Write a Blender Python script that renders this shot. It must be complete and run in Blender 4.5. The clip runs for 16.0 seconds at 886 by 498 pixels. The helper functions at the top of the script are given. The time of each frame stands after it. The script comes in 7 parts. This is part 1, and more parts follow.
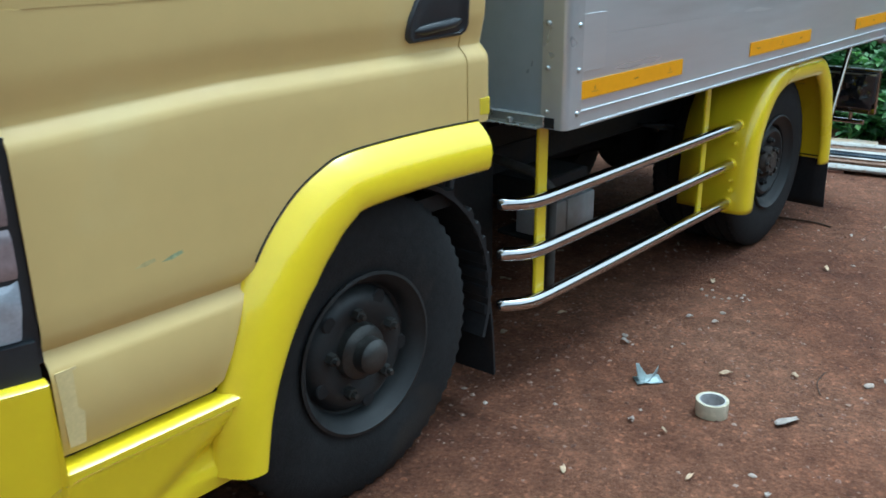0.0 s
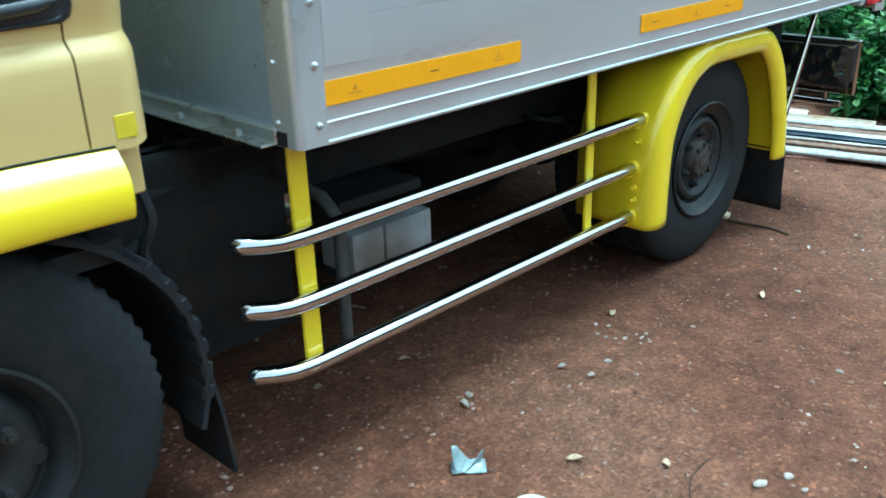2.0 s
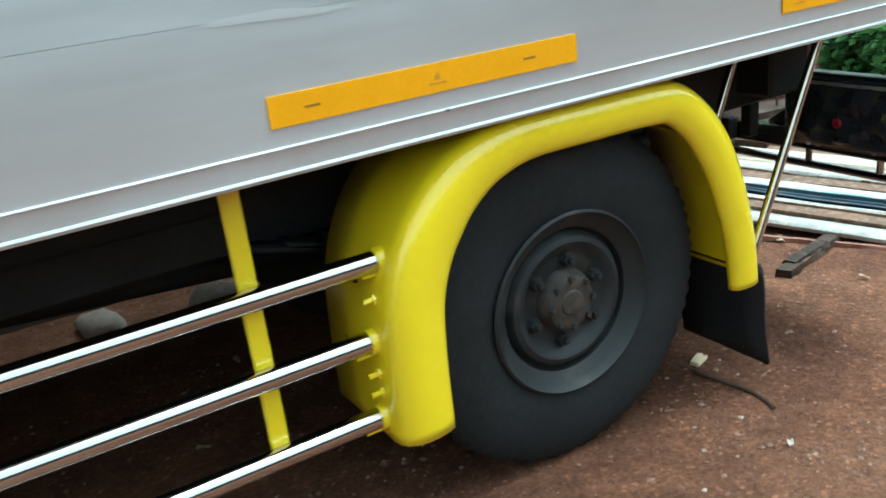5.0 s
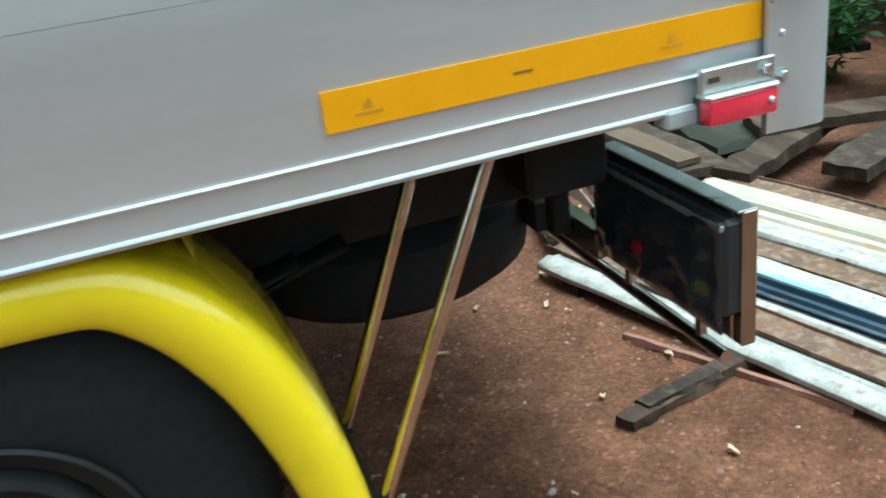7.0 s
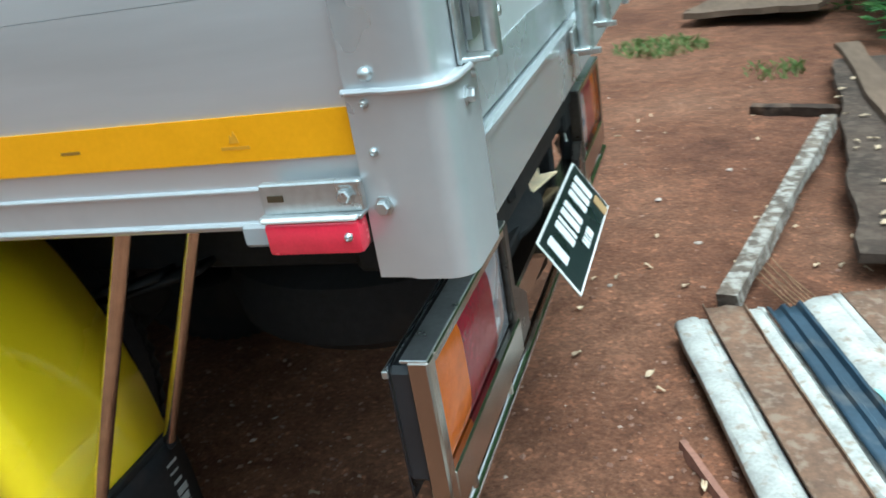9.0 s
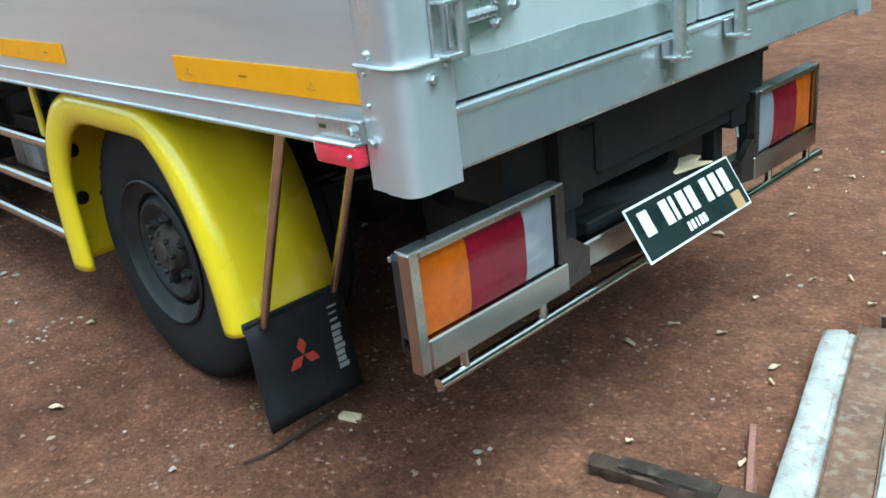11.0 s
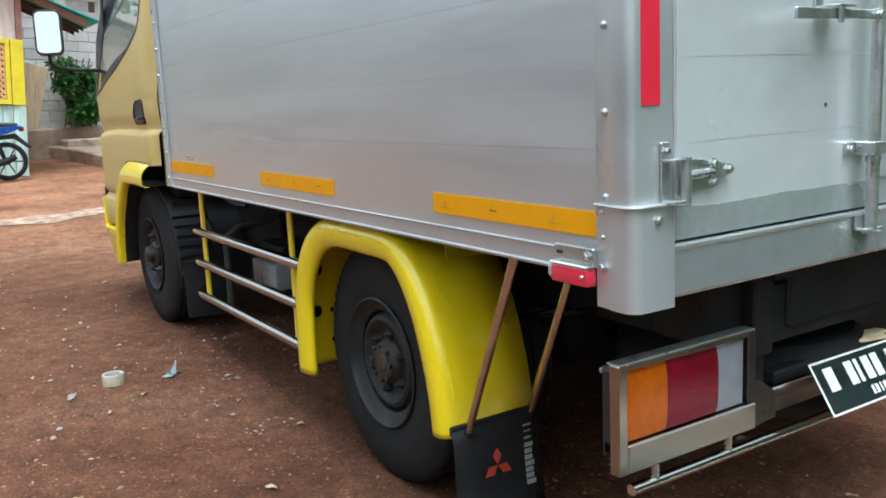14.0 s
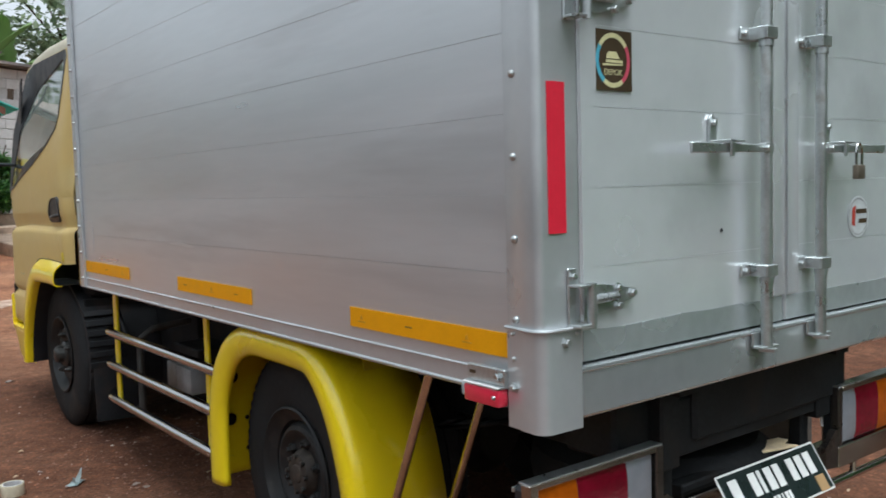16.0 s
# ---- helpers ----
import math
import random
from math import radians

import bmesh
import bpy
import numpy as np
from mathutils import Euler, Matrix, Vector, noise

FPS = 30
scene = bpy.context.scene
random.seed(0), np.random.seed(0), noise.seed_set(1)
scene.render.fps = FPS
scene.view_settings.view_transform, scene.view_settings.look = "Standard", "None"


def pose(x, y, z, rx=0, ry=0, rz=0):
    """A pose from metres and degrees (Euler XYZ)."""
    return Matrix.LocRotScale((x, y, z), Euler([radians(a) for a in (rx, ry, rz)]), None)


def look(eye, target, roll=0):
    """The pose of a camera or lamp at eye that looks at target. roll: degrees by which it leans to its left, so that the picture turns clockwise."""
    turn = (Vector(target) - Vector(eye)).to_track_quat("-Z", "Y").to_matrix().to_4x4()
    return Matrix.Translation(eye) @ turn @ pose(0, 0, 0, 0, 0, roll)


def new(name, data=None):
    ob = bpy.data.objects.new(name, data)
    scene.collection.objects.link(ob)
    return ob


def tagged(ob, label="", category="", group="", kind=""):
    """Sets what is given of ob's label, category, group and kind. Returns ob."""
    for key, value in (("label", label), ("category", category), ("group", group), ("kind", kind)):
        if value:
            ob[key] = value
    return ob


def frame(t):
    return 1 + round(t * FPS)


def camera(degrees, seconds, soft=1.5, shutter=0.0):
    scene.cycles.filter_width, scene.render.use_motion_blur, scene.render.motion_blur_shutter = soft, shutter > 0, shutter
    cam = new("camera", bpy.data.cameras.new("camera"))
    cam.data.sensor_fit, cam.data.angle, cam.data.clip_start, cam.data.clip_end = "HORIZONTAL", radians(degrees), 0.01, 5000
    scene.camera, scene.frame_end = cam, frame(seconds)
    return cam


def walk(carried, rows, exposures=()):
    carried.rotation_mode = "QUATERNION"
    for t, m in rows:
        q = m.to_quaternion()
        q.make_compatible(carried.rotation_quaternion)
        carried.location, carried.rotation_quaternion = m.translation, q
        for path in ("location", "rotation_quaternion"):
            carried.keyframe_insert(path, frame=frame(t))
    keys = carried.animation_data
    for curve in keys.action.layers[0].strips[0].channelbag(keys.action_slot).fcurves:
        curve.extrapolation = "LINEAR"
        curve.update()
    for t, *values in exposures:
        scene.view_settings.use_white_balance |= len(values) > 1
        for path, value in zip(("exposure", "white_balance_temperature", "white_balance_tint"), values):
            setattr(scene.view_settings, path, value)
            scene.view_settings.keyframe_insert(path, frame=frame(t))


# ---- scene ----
cam = camera(54.0, 16.0, 1.6, 0.25)
PATH = [
    (0, (-1.021, -1.307, 1.338), (0.38, -0.054, 0.654), -0.6),
    (0.5, (-0.818, -1.283, 1.328), (0.593, -0.052, 0.625), -3.0),
    (1, (-0.581, -1.3, 1.308), (0.813, -0.057, 0.591), -3.5),
    (1.5, (-0.317, -1.38, 1.322), (0.989, -0.074, 0.554), -2.5),
    (2, (-0.025, -1.357, 1.291), (1.278, -0.047, 0.526), -1.7),
    (2.5, (0.217, -1.314, 1.287), (1.496, 0.027, 0.535), -3.3),
    (3, (0.539, -1.349, 1.283), (1.695, 0.094, 0.52), -2.8),
    (3.2, (0.661, -1.37, 1.27), (1.78, 0.106, 0.515), -2.8),
    (5.3, (1.945, -1.199, 1.163), (2.812, 0.461, 0.46), -7.7),
    (5.5, (2.116, -1.119, 1.179), (2.935, 0.537, 0.412), -7.6),
    (6, (2.462, -1.143, 1.162), (3.143, 0.576, 0.399), -7.4),
    (6.3, (2.673, -1.148, 1.16), (3.272, 0.585, 0.398), -7.5),
    (6.5, (2.813, -1.152, 1.159), (3.358, 0.591, 0.343), -7.5),
    (7, (3.132, -0.966, 1.173), (3.658, 0.782, 0.358), -8.1),
    (7.5, (3.483, -0.961, 1.153), (3.766, 0.857, 0.369), -9.2),
    (8, (3.803, -0.973, 1.174), (3.658, 0.855, 0.376), -8.8),
    (8.5, (4.052, -0.838, 1.149), (3.796, 0.972, 0.337), -7.9),
    (9, (4.258, -0.772, 1.136), (3.624, 0.962, 0.367), -9.8),
    (9.2, (4.367, -0.775, 1.121), (3.547, 0.889, 0.372), -8.4),
    (11.3, (5.008, -0.843, 1.198), (3.615, 0.383, 0.451), -6.2),
    (11.5, (5.043, -0.861, 1.193), (3.643, 0.378, 0.483), -4.9),
    (12, (5.133, -0.978, 1.19), (3.665, 0.237, 0.584), -4.6),
    (12.5, (5.181, -1.079, 1.187), (3.68, 0.152, 0.703), -3.6),
    (13, (5.18, -1.13, 1.178), (3.616, 0.037, 0.739), -3.5),
    (13.5, (5.145, -1.133, 1.177), (3.51, -0.05, 0.787), -3.3),
    (14, (5.129, -1.136, 1.178), (3.466, -0.078, 0.836), -2.7),
    (14.5, (5.122, -1.14, 1.196), (3.429, -0.1, 0.963), -2.4),
    (15, (5.125, -1.141, 1.216), (3.427, -0.098, 1.052), -1.6),
    (15.5, (5.141, -1.135, 1.23), (3.481, -0.032, 1.061), -1.6),
    (16, (5.164, -1.136, 1.243), (3.586, 0.085, 1.099), -1.6),
]
EXPO = [(0, 0.85, 4980, -7), (0.5, 1.0, 4800, -8), (1.0, 1.06, 4700, -10), (2.5, 1.58, 4700, -18), (3.0, 1.64, 4850, -16), (5.5, 1.36, 5300, -13), (7, 1.24, 5350, -13), (8, 1.12, 5550, -9), (9, 1.18, 5300, -9), (11.5, 1.27, 5000, -12), (12.5, 1.14, 5200, -8), (14.5, 0.80, 5800, 2), (16, 0.44, 5900, 5)]
walk(cam, [(t, look(e, g, r)) for t, e, g, r in PATH], EXPO)

# ---- world and light: bright overcast sky ----
world = bpy.data.worlds.new("world")
scene.world = world
world.use_nodes = True
wn, wl = world.node_tree.nodes, world.node_tree.links
sky = wn.new("ShaderNodeTexSky")
sky.sky_type = "NISHITA"
sky.sun_disc = False
sky.sun_elevation = radians(71)
sky.sun_rotation = radians(120)
sky.air_density, sky.dust_density, sky.ozone_density = 1.0, 3.0, 1.0
grey = wn.new("ShaderNodeHueSaturation")
grey.inputs["Saturation"].default_value = 0.10
wl.new(sky.outputs[0], grey.inputs["Color"])
wl.new(grey.outputs[0], wn["Background"].inputs["Color"])
wn["Background"].inputs["Strength"].default_value = 0.15
sun = new("sun", bpy.data.lights.new("sun", "SUN"))
sun.data.energy, sun.data.angle, sun.data.color = 1.7, radians(40), (1.0, 0.98, 0.95)
sun.matrix_world = look((7.0, 0.4, 15), (2, 0, 0))


# ---- materials ----
def material(name, color, rough=0.5, metal=0.0, var=0.15, scale=6.0, bump=0.0, bump_scale=60.0,
             dirt=None, dirt_amount=0.0, dirt_scale=2.5, coat=0.0, rand=0.0, stretch=(1, 1, 1), rough_var=0.1):
    """A procedural surface: two scales of colour variation, optional dirt patches, roughness variation and bump."""
    m = bpy.data.materials.new(name)
    m.use_nodes = True
    n, l = m.node_tree.nodes, m.node_tree.links
    p = n["Principled BSDF"]
    p.inputs["Metallic"].default_value = metal
    p.inputs["Coat Weight"].default_value = coat
    p.inputs["Coat Roughness"].default_value = 0.08
    co = n.new("ShaderNodeNewGeometry")
    mp = n.new("ShaderNodeMapping")
    mp.inputs["Scale"].default_value = stretch
    l.new(co.outputs["Position"], mp.inputs["Vector"])

    def noise_tex(s, detail=4.0):
        t = n.new("ShaderNodeTexNoise")
        t.inputs["Scale"].default_value = s
        t.inputs["Detail"].default_value = detail
        l.new(mp.outputs[0], t.inputs["Vector"])
        return t

    def ramp(src, a, b, lo=0.0, hi=1.0):
        r = n.new("ShaderNodeMapRange")
        r.inputs["From Min"].default_value, r.inputs["From Max"].default_value = a, b
        r.inputs["To Min"].default_value, r.inputs["To Max"].default_value = lo, hi
        l.new(src, r.inputs["Value"])
        return r.outputs[0]

    def mul(a, b):
        t = n.new("ShaderNodeMath")
        t.operation = "MULTIPLY"
        l.new(a, t.inputs[0])
        l.new(b, t.inputs[1])
        return t.outputs[0]

    coarse, fine = noise_tex(scale), noise_tex(scale * 9)
    k = mul(ramp(coarse.outputs["Fac"], 0.3, 0.7, 1 - var, 1 + var), ramp(fine.outputs["Fac"], 0.3, 0.7, 1 - var * 0.6, 1 + var * 0.6))
    if rand:
        info = n.new("ShaderNodeObjectInfo")
        k = mul(k, ramp(info.outputs["Random"], 0, 1, 1 - rand, 1 + rand))
    base = n.new("ShaderNodeMix")
    base.data_type, base.blend_type = "RGBA", "MULTIPLY"
    base.inputs[0].default_value = 1.0
    base.inputs[6].default_value = (*color, 1)
    l.new(k, base.inputs[7])
    col = base.outputs[2]
    if dirt:
        d = noise_tex(dirt_scale, 8.0)
        mix = n.new("ShaderNodeMix")
        mix.data_type = "RGBA"
        l.new(ramp(d.outputs["Fac"], 0.62 - dirt_amount * 0.3, 0.78 - dirt_amount * 0.3), mix.inputs[0])
        l.new(col, mix.inputs[6])
        mix.inputs[7].default_value = (*dirt, 1)
        col = mix.outputs[2]
    l.new(col, p.inputs["Base Color"])
    l.new(ramp(coarse.outputs["Fac"], 0.3, 0.7, max(rough - rough_var, 0.02), min(rough + rough_var, 1)), p.inputs["Roughness"])
    if bump:
        b = n.new("ShaderNodeBump")
        b.inputs["Strength"].default_value = bump
        b.inputs["Distance"].default_value = 0.01
        l.new(noise_tex(bump_scale, 6.0).outputs["Fac"], b.inputs["Height"])
        l.new(b.outputs[0], p.inputs["Normal"])
    return m


M = {}
M["tan"] = material("cab_tan_paint", (0.60, 0.44, 0.165), 0.52, 0, 0.03, 2.0, coat=0.06, dirt=(0.62, 0.50, 0.22), dirt_amount=0.1, dirt_scale=2.0)
M["yellow"] = material("yellow_gloss_paint", (0.90, 0.69, 0.004), 0.30, 0, 0.02, 3.0, coat=0.8, rough_var=0.04)
M["yellow_dull"] = material("yellow_dusty_paint", (0.70, 0.55, 0.02), 0.5, 0, 0.1, 5.0, dirt=(0.35, 0.27, 0.08), dirt_amount=0.15)
M["alu"] = material("aluminium_panel", (0.71, 0.735, 0.755), 0.37, 0.70, 0.035, 1.6, bump=0.02, bump_scale=5, stretch=(0.35, 1, 3), dirt=(0.57, 0.585, 0.595), dirt_amount=0.22, dirt_scale=1.7)
M["alu_door"] = material("aluminium_door_sheet", (0.82, 0.855, 0.875), 0.24, 0.48, 0.05, 1.5, bump=0.035, bump_scale=3.5, dirt=(0.64, 0.67, 0.675), dirt_amount=0.2, dirt_scale=2.2)
M["alu_band"] = material("dull_band_aluminium", (0.62, 0.67, 0.68), 0.30, 0.62, 0.10, 3.0, bump=0.05, bump_scale=14, dirt=(0.62, 0.66, 0.67), dirt_amount=0.18, dirt_scale=7)
# Darker and bluer than the side sheets: the cab's shade and reflection put in.
M["alu_front"] = material("shaded_front_aluminium", (0.36, 0.43, 0.50), 0.32, 0.3, 0.05, 3.0)
M["tape_print"] = material("faint_tape_print", (0.62, 0.29, 0.01), 0.5)
M["alu_post"] = material("aluminium_post", (0.61, 0.635, 0.65), 0.36, 0.60, 0.04, 4.0)
M["zinc"] = material("galvanised_steel", (0.55, 0.58, 0.58), 0.34, 0.85, 0.12, 14.0, dirt=(0.33, 0.30, 0.26), dirt_amount=0.08, dirt_scale=14)
M["chrome"] = material("chrome_tube", (0.56, 0.555, 0.55), 0.11, 1.0, 0.02, 10.0, rough_var=0.03)
M["steel"] = material("polished_stainless_sheet", (0.42, 0.39, 0.35), 0.17, 1.0, 0.06, 8.0, rough_var=0.05)
M["black"] = material("black_chassis_paint", (0.017, 0.018, 0.019), 0.6, 0, 0.3, 8.0, dirt=(0.030, 0.023, 0.019), dirt_amount=0.12, dirt_scale=6)
M["rubber"] = material("tyre_rubber", (0.019, 0.020, 0.021), 0.75, 0, 0.25, 6.0, bump=0.15, bump_scale=160, dirt=(0.036, 0.031, 0.027), dirt_amount=0.2, dirt_scale=5)
M["flap"] = material("rubber_flap", (0.019, 0.020, 0.022), 0.6, 0, 0.2, 9.0, bump=0.1, bump_scale=90, dirt=(0.040, 0.029, 0.025), dirt_amount=0.15, dirt_scale=6)
M["rim"] = material("dark_rim_paint", (0.017, 0.019, 0.020), 0.58, 0.15, 0.25, 14.0, dirt=(0.045, 0.040, 0.036), dirt_amount=0.15, dirt_scale=12)
M["greyplast"] = material("grey_box_plastic", (0.36, 0.38, 0.39), 0.6, 0, 0.1, 6.0, dirt=(0.16, 0.14, 0.12), dirt_amount=0.2)
M["pipe_grey"] = material("dusty_grey_pipe", (0.065, 0.062, 0.057), 0.6, 0, 0.2, 12.0, dirt=(0.05, 0.042, 0.036), dirt_amount=0.3, dirt_scale=10)
M["blackplast"] = material("black_plastic", (0.020, 0.023, 0.027), 0.42, 0, 0.15, 12.0)
M["black_film"] = material("glossy_black_film", (0.018, 0.021, 0.026), 0.2, 0, 0.2, 12.0, coat=0.3)
M["amber_tape"] = material("amber_reflective_tape", (0.85, 0.375, 0.0), 0.5, 0, 0.04, 20.0)
M["red_tape"] = material("red_reflective_tape", (0.72, 0.02, 0.05), 0.38, 0, 0.05, 20.0, coat=0.4)
M["tape_line"] = material("dark_tape_print", (0.26, 0.13, 0.012), 0.5)
M["ink"] = material("black_ink", (0.05, 0.03, 0.01), 0.6)
M["white_paint"] = material("white_paint", (0.78, 0.78, 0.76), 0.5, 0, 0.05, 10.0)
M["plate_black"] = material("plate_black", (0.012, 0.02, 0.02), 0.35, 0, 0.1, 10.0)
M["lens_red"] = material("red_lens", (0.19, 0.004, 0.018), 0.14, 0, 0.22, 6.0, coat=0.1, bump=0.1, bump_scale=120)
M["lens_amber"] = material("amber_lens", (0.48, 0.105, 0.003), 0.14, 0, 0.22, 6.0, coat=0.1, bump=0.1, bump_scale=120)
M["lens_clear"] = material("clear_lens", (0.26, 0.27, 0.30), 0.12, 0, 0.06, 30.0, coat=1.0)
M["lens_marker"] = material("pink_red_marker_lens", (0.75, 0.03, 0.07), 0.2, 0, 0.08, 40.0, coat=1.0)
M["logo_red"] = material("logo_red", (0.45, 0.05, 0.03), 0.6, 0, 0.1, 20.0)
M["grey_ink"] = material("grey_lettering", (0.33, 0.34, 0.34), 0.6, 0, 0.1, 20.0)
M["rust"] = material("rusty_steel", (0.23, 0.13, 0.07), 0.75, 0.2, 0.3, 20.0)
M["strut"] = material("bronze_strut_tube", (0.64, 0.57, 0.48), 0.16, 1.0, 0.15, 10.0)
M["sticker_cream"] = material("sticker_cream", (0.70, 0.66, 0.36), 0.45)
M["sticker_blue"] = material("sticker_blue", (0.10, 0.42, 0.55), 0.45)
M["sticker_red"] = material("sticker_red", (0.60, 0.09, 0.14), 0.45)
M["steel_dark"] = material("dirty_dark_steel", (0.11, 0.10, 0.09), 0.3, 0.9, 0.2, 12.0)
M["sticker_white"] = material("sticker_white", (0.56, 0.59, 0.59), 0.45)
M["alu_pale"] = material("pale_clean_aluminium", (0.735, 0.755, 0.77), 0.37, 0.69, 0.035, 1.6, bump=0.02, bump_scale=5, stretch=(0.35, 1, 3))
M["cardboard"] = material("brown_packing_tape", (0.42, 0.27, 0.13), 0.4, 0, 0.1, 30.0)
M["roof_paint"] = material("faded_roof_paint", (0.62, 0.58, 0.44), 0.5, 0, 0.1, 4.0, dirt=(0.35, 0.33, 0.28), dirt_amount=0.2)
M["headlamp"] = material("bright_headlamp", (0.42, 0.45, 0.50), 0.15, 0.2, 0.15, 25.0, coat=1.0)
M["tan_worn"] = material("worn_pale_tan", (0.64, 0.51, 0.24), 0.5, 0, 0.1, 20.0)
M["seat_pale"] = material("pale_headrest_cover", (0.62, 0.64, 0.62), 0.8, 0, 0.1, 10.0)
M["teal"] = material("teal_scuff", (0.32, 0.38, 0.21), 0.5, 0, 0.3, 60.0)
M["teal_faint"] = material("faint_green_scuff", (0.50, 0.42, 0.185), 0.5, 0, 0.15, 60.0)
M["lens_smoky"] = material("smoky_pink_lens", (0.30, 0.25, 0.26), 0.2, 0.2, 0.2, 12.0, coat=1.0)
M["alu_sill"] = material("dull_folded_aluminium", (0.63, 0.67, 0.68), 0.3, 0.70, 0.06, 3.0, bump=0.04, bump_scale=9, dirt=(0.50, 0.53, 0.54), dirt_amount=0.2, dirt_scale=6)


def glass_material(name, tint=(0.8, 0.9, 0.88), rough=0.02):
    m = bpy.data.materials.new(name)
    m.use_nodes = True
    p = m.node_tree.nodes["Principled BSDF"]
    p.inputs["Base Color"].default_value = (*tint, 1)
    p.inputs["Roughness"].default_value = rough
    p.inputs["Transmission Weight"].default_value = 1.0
    p.inputs["IOR"].default_value = 1.45
    return m


M["glass"] = glass_material("window_glass")
M["black"].node_tree.nodes["Principled BSDF"].inputs["Specular IOR Level"].default_value = 0.2
for k in ("lens_red", "lens_amber", "amber_tape"):
    M[k].node_tree.nodes["Principled BSDF"].inputs["Specular IOR Level"].default_value = 0.15 if k == "amber_tape" else 0.4
M["mirror"] = material("mirror_glass", (0.62, 0.64, 0.64), 0.02, 1.0, 0.0, 5.0, rough_var=0.0)


# ---- mesh helpers ----
def bx(bm, x0, x1, y0, y1, z0, z1, bev=0.0, seg=1):
    g = bmesh.ops.create_cube(bm, size=1.0)["verts"]
    bmesh.ops.scale(bm, vec=(abs(x1 - x0), abs(y1 - y0), abs(z1 - z0)), verts=g)
    bmesh.ops.translate(bm, vec=((x0 + x1) / 2, (y0 + y1) / 2, (z0 + z1) / 2), verts=g)
    if bev:
        es = {e for v in g for e in v.link_edges}
        bmesh.ops.bevel(bm, geom=list(es), offset=bev, segments=seg, profile=0.5, affect="EDGES")
    return bm


def box(x0, x1, y0, y1, z0, z1, bev=0.0, seg=1):
    return bx(bmesh.new(), x0, x1, y0, y1, z0, z1, bev, seg)


def grid(bm, rows, close_u=False, close_v=False, flip=False):
    """Faces between rows of points."""
    vs = [[bm.verts.new(p) for p in r] for r in rows]
    nu, nv = len(vs), len(vs[0])
    for i in range(nu if close_u else nu - 1):
        for j in range(nv if close_v else nv - 1):
            q = [vs[i][j], vs[(i + 1) % nu][j], vs[(i + 1) % nu][(j + 1) % nv], vs[i][(j + 1) % nv]]
            bm.faces.new(q[::-1] if flip else q)
    return vs


def prism(bm, pts, axis, a0, a1, bev=0.0):
    """A polygon in the plane across an axis, drawn out along it. pts: the other two coordinates, in xyz order."""
    def place(p, a):
        return {"x": (a, p[0], p[1]), "y": (p[0], a, p[1]), "z": (p[0], p[1], a)}[axis]
    lo = [bm.verts.new(place(p, a0)) for p in pts]
    hi = [bm.verts.new(place(p, a1)) for p in pts]
    n = len(pts)
    fs = [bm.faces.new(lo[::-1]), bm.faces.new(hi)]
    fs += [bm.faces.new((lo[i], lo[(i + 1) % n], hi[(i + 1) % n], hi[i])) for i in range(n)]
    bmesh.ops.recalc_face_normals(bm, faces=fs)
    if bev:
        bmesh.ops.bevel(bm, geom=list({e for f in fs for e in f.edges}), offset=bev, segments=1, profile=0.5, affect="EDGES")
    return bm


def tube(bm, pts, r, n=12, cap=True):
    """A round bar along a line of points; r: one radius or one for each point."""
    pts = [Vector(p) for p in pts]
    rs = r if isinstance(r, (list, tuple)) else [r] * len(pts)
    d = (pts[1] - pts[0]).normalized()
    side = d.orthogonal().normalized()
    rows = []
    for i, p in enumerate(pts):
        a, b = pts[max(i - 1, 0)], pts[min(i + 1, len(pts) - 1)]
        d = (b - a).normalized()
        side = (side - d * side.dot(d)).normalized()
        up = d.cross(side)
        rows.append([p + (side * math.cos(k * 2 * math.pi / n) + up * math.sin(k * 2 * math.pi / n)) * rs[i] for k in range(n)])
    vs = grid(bm, rows, close_v=True)
    if cap:
        bm.faces.new(vs[0])
        bm.faces.new(vs[-1][::-1])
    return bm


def lathe(bm, prof, n=32, center=(0, 0, 0), axis="y", closed=False):
    """A profile of (radius, height) turned about an axis."""
    c = Vector(center)
    rows = []
    for k in range(n):
        a = 2 * math.pi * k / n
        u, v = math.cos(a), math.sin(a)
        rows.append([c + Vector({"y": (r * u, h, r * v), "x": (h, r * u, r * v), "z": (r * u, r * v, h)}[axis]) for r, h in prof])
    grid(bm, rows, close_u=True, close_v=closed)
    bmesh.ops.remove_doubles(bm, verts=bm.verts, dist=1e-6)
    bmesh.ops.recalc_face_normals(bm, faces=bm.faces)
    return bm


def smooth_line(pts, steps=6, closed=False):
    """A Catmull-Rom curve through points."""
    ps = [Vector(p) for p in pts]
    out = []
    n = len(ps)
    for i in range(n - 1):
        p0, p1, p2, p3 = ps[max(i - 1, 0)], ps[i], ps[i + 1], ps[min(i + 2, n - 1)]
        for s in range(steps):
            t = s / steps
            out.append(0.5 * (2 * p1 + (p2 - p0) * t + (2 * p0 - 5 * p1 + 4 * p2 - p3) * t * t + (3 * p1 - p0 - 3 * p2 + p3) * t ** 3))
    out.append(ps[-1])
    return out


def mesh_of(name, bm, mat, angle=35):
    me = bpy.data.meshes.new(name)
    bm.to_mesh(me)
    bm.free()
    me.materials.append(mat)
    me.polygons.foreach_set("use_smooth", [True] * len(me.polygons))
    me.set_sharp_from_angle(angle=radians(angle))
    return me


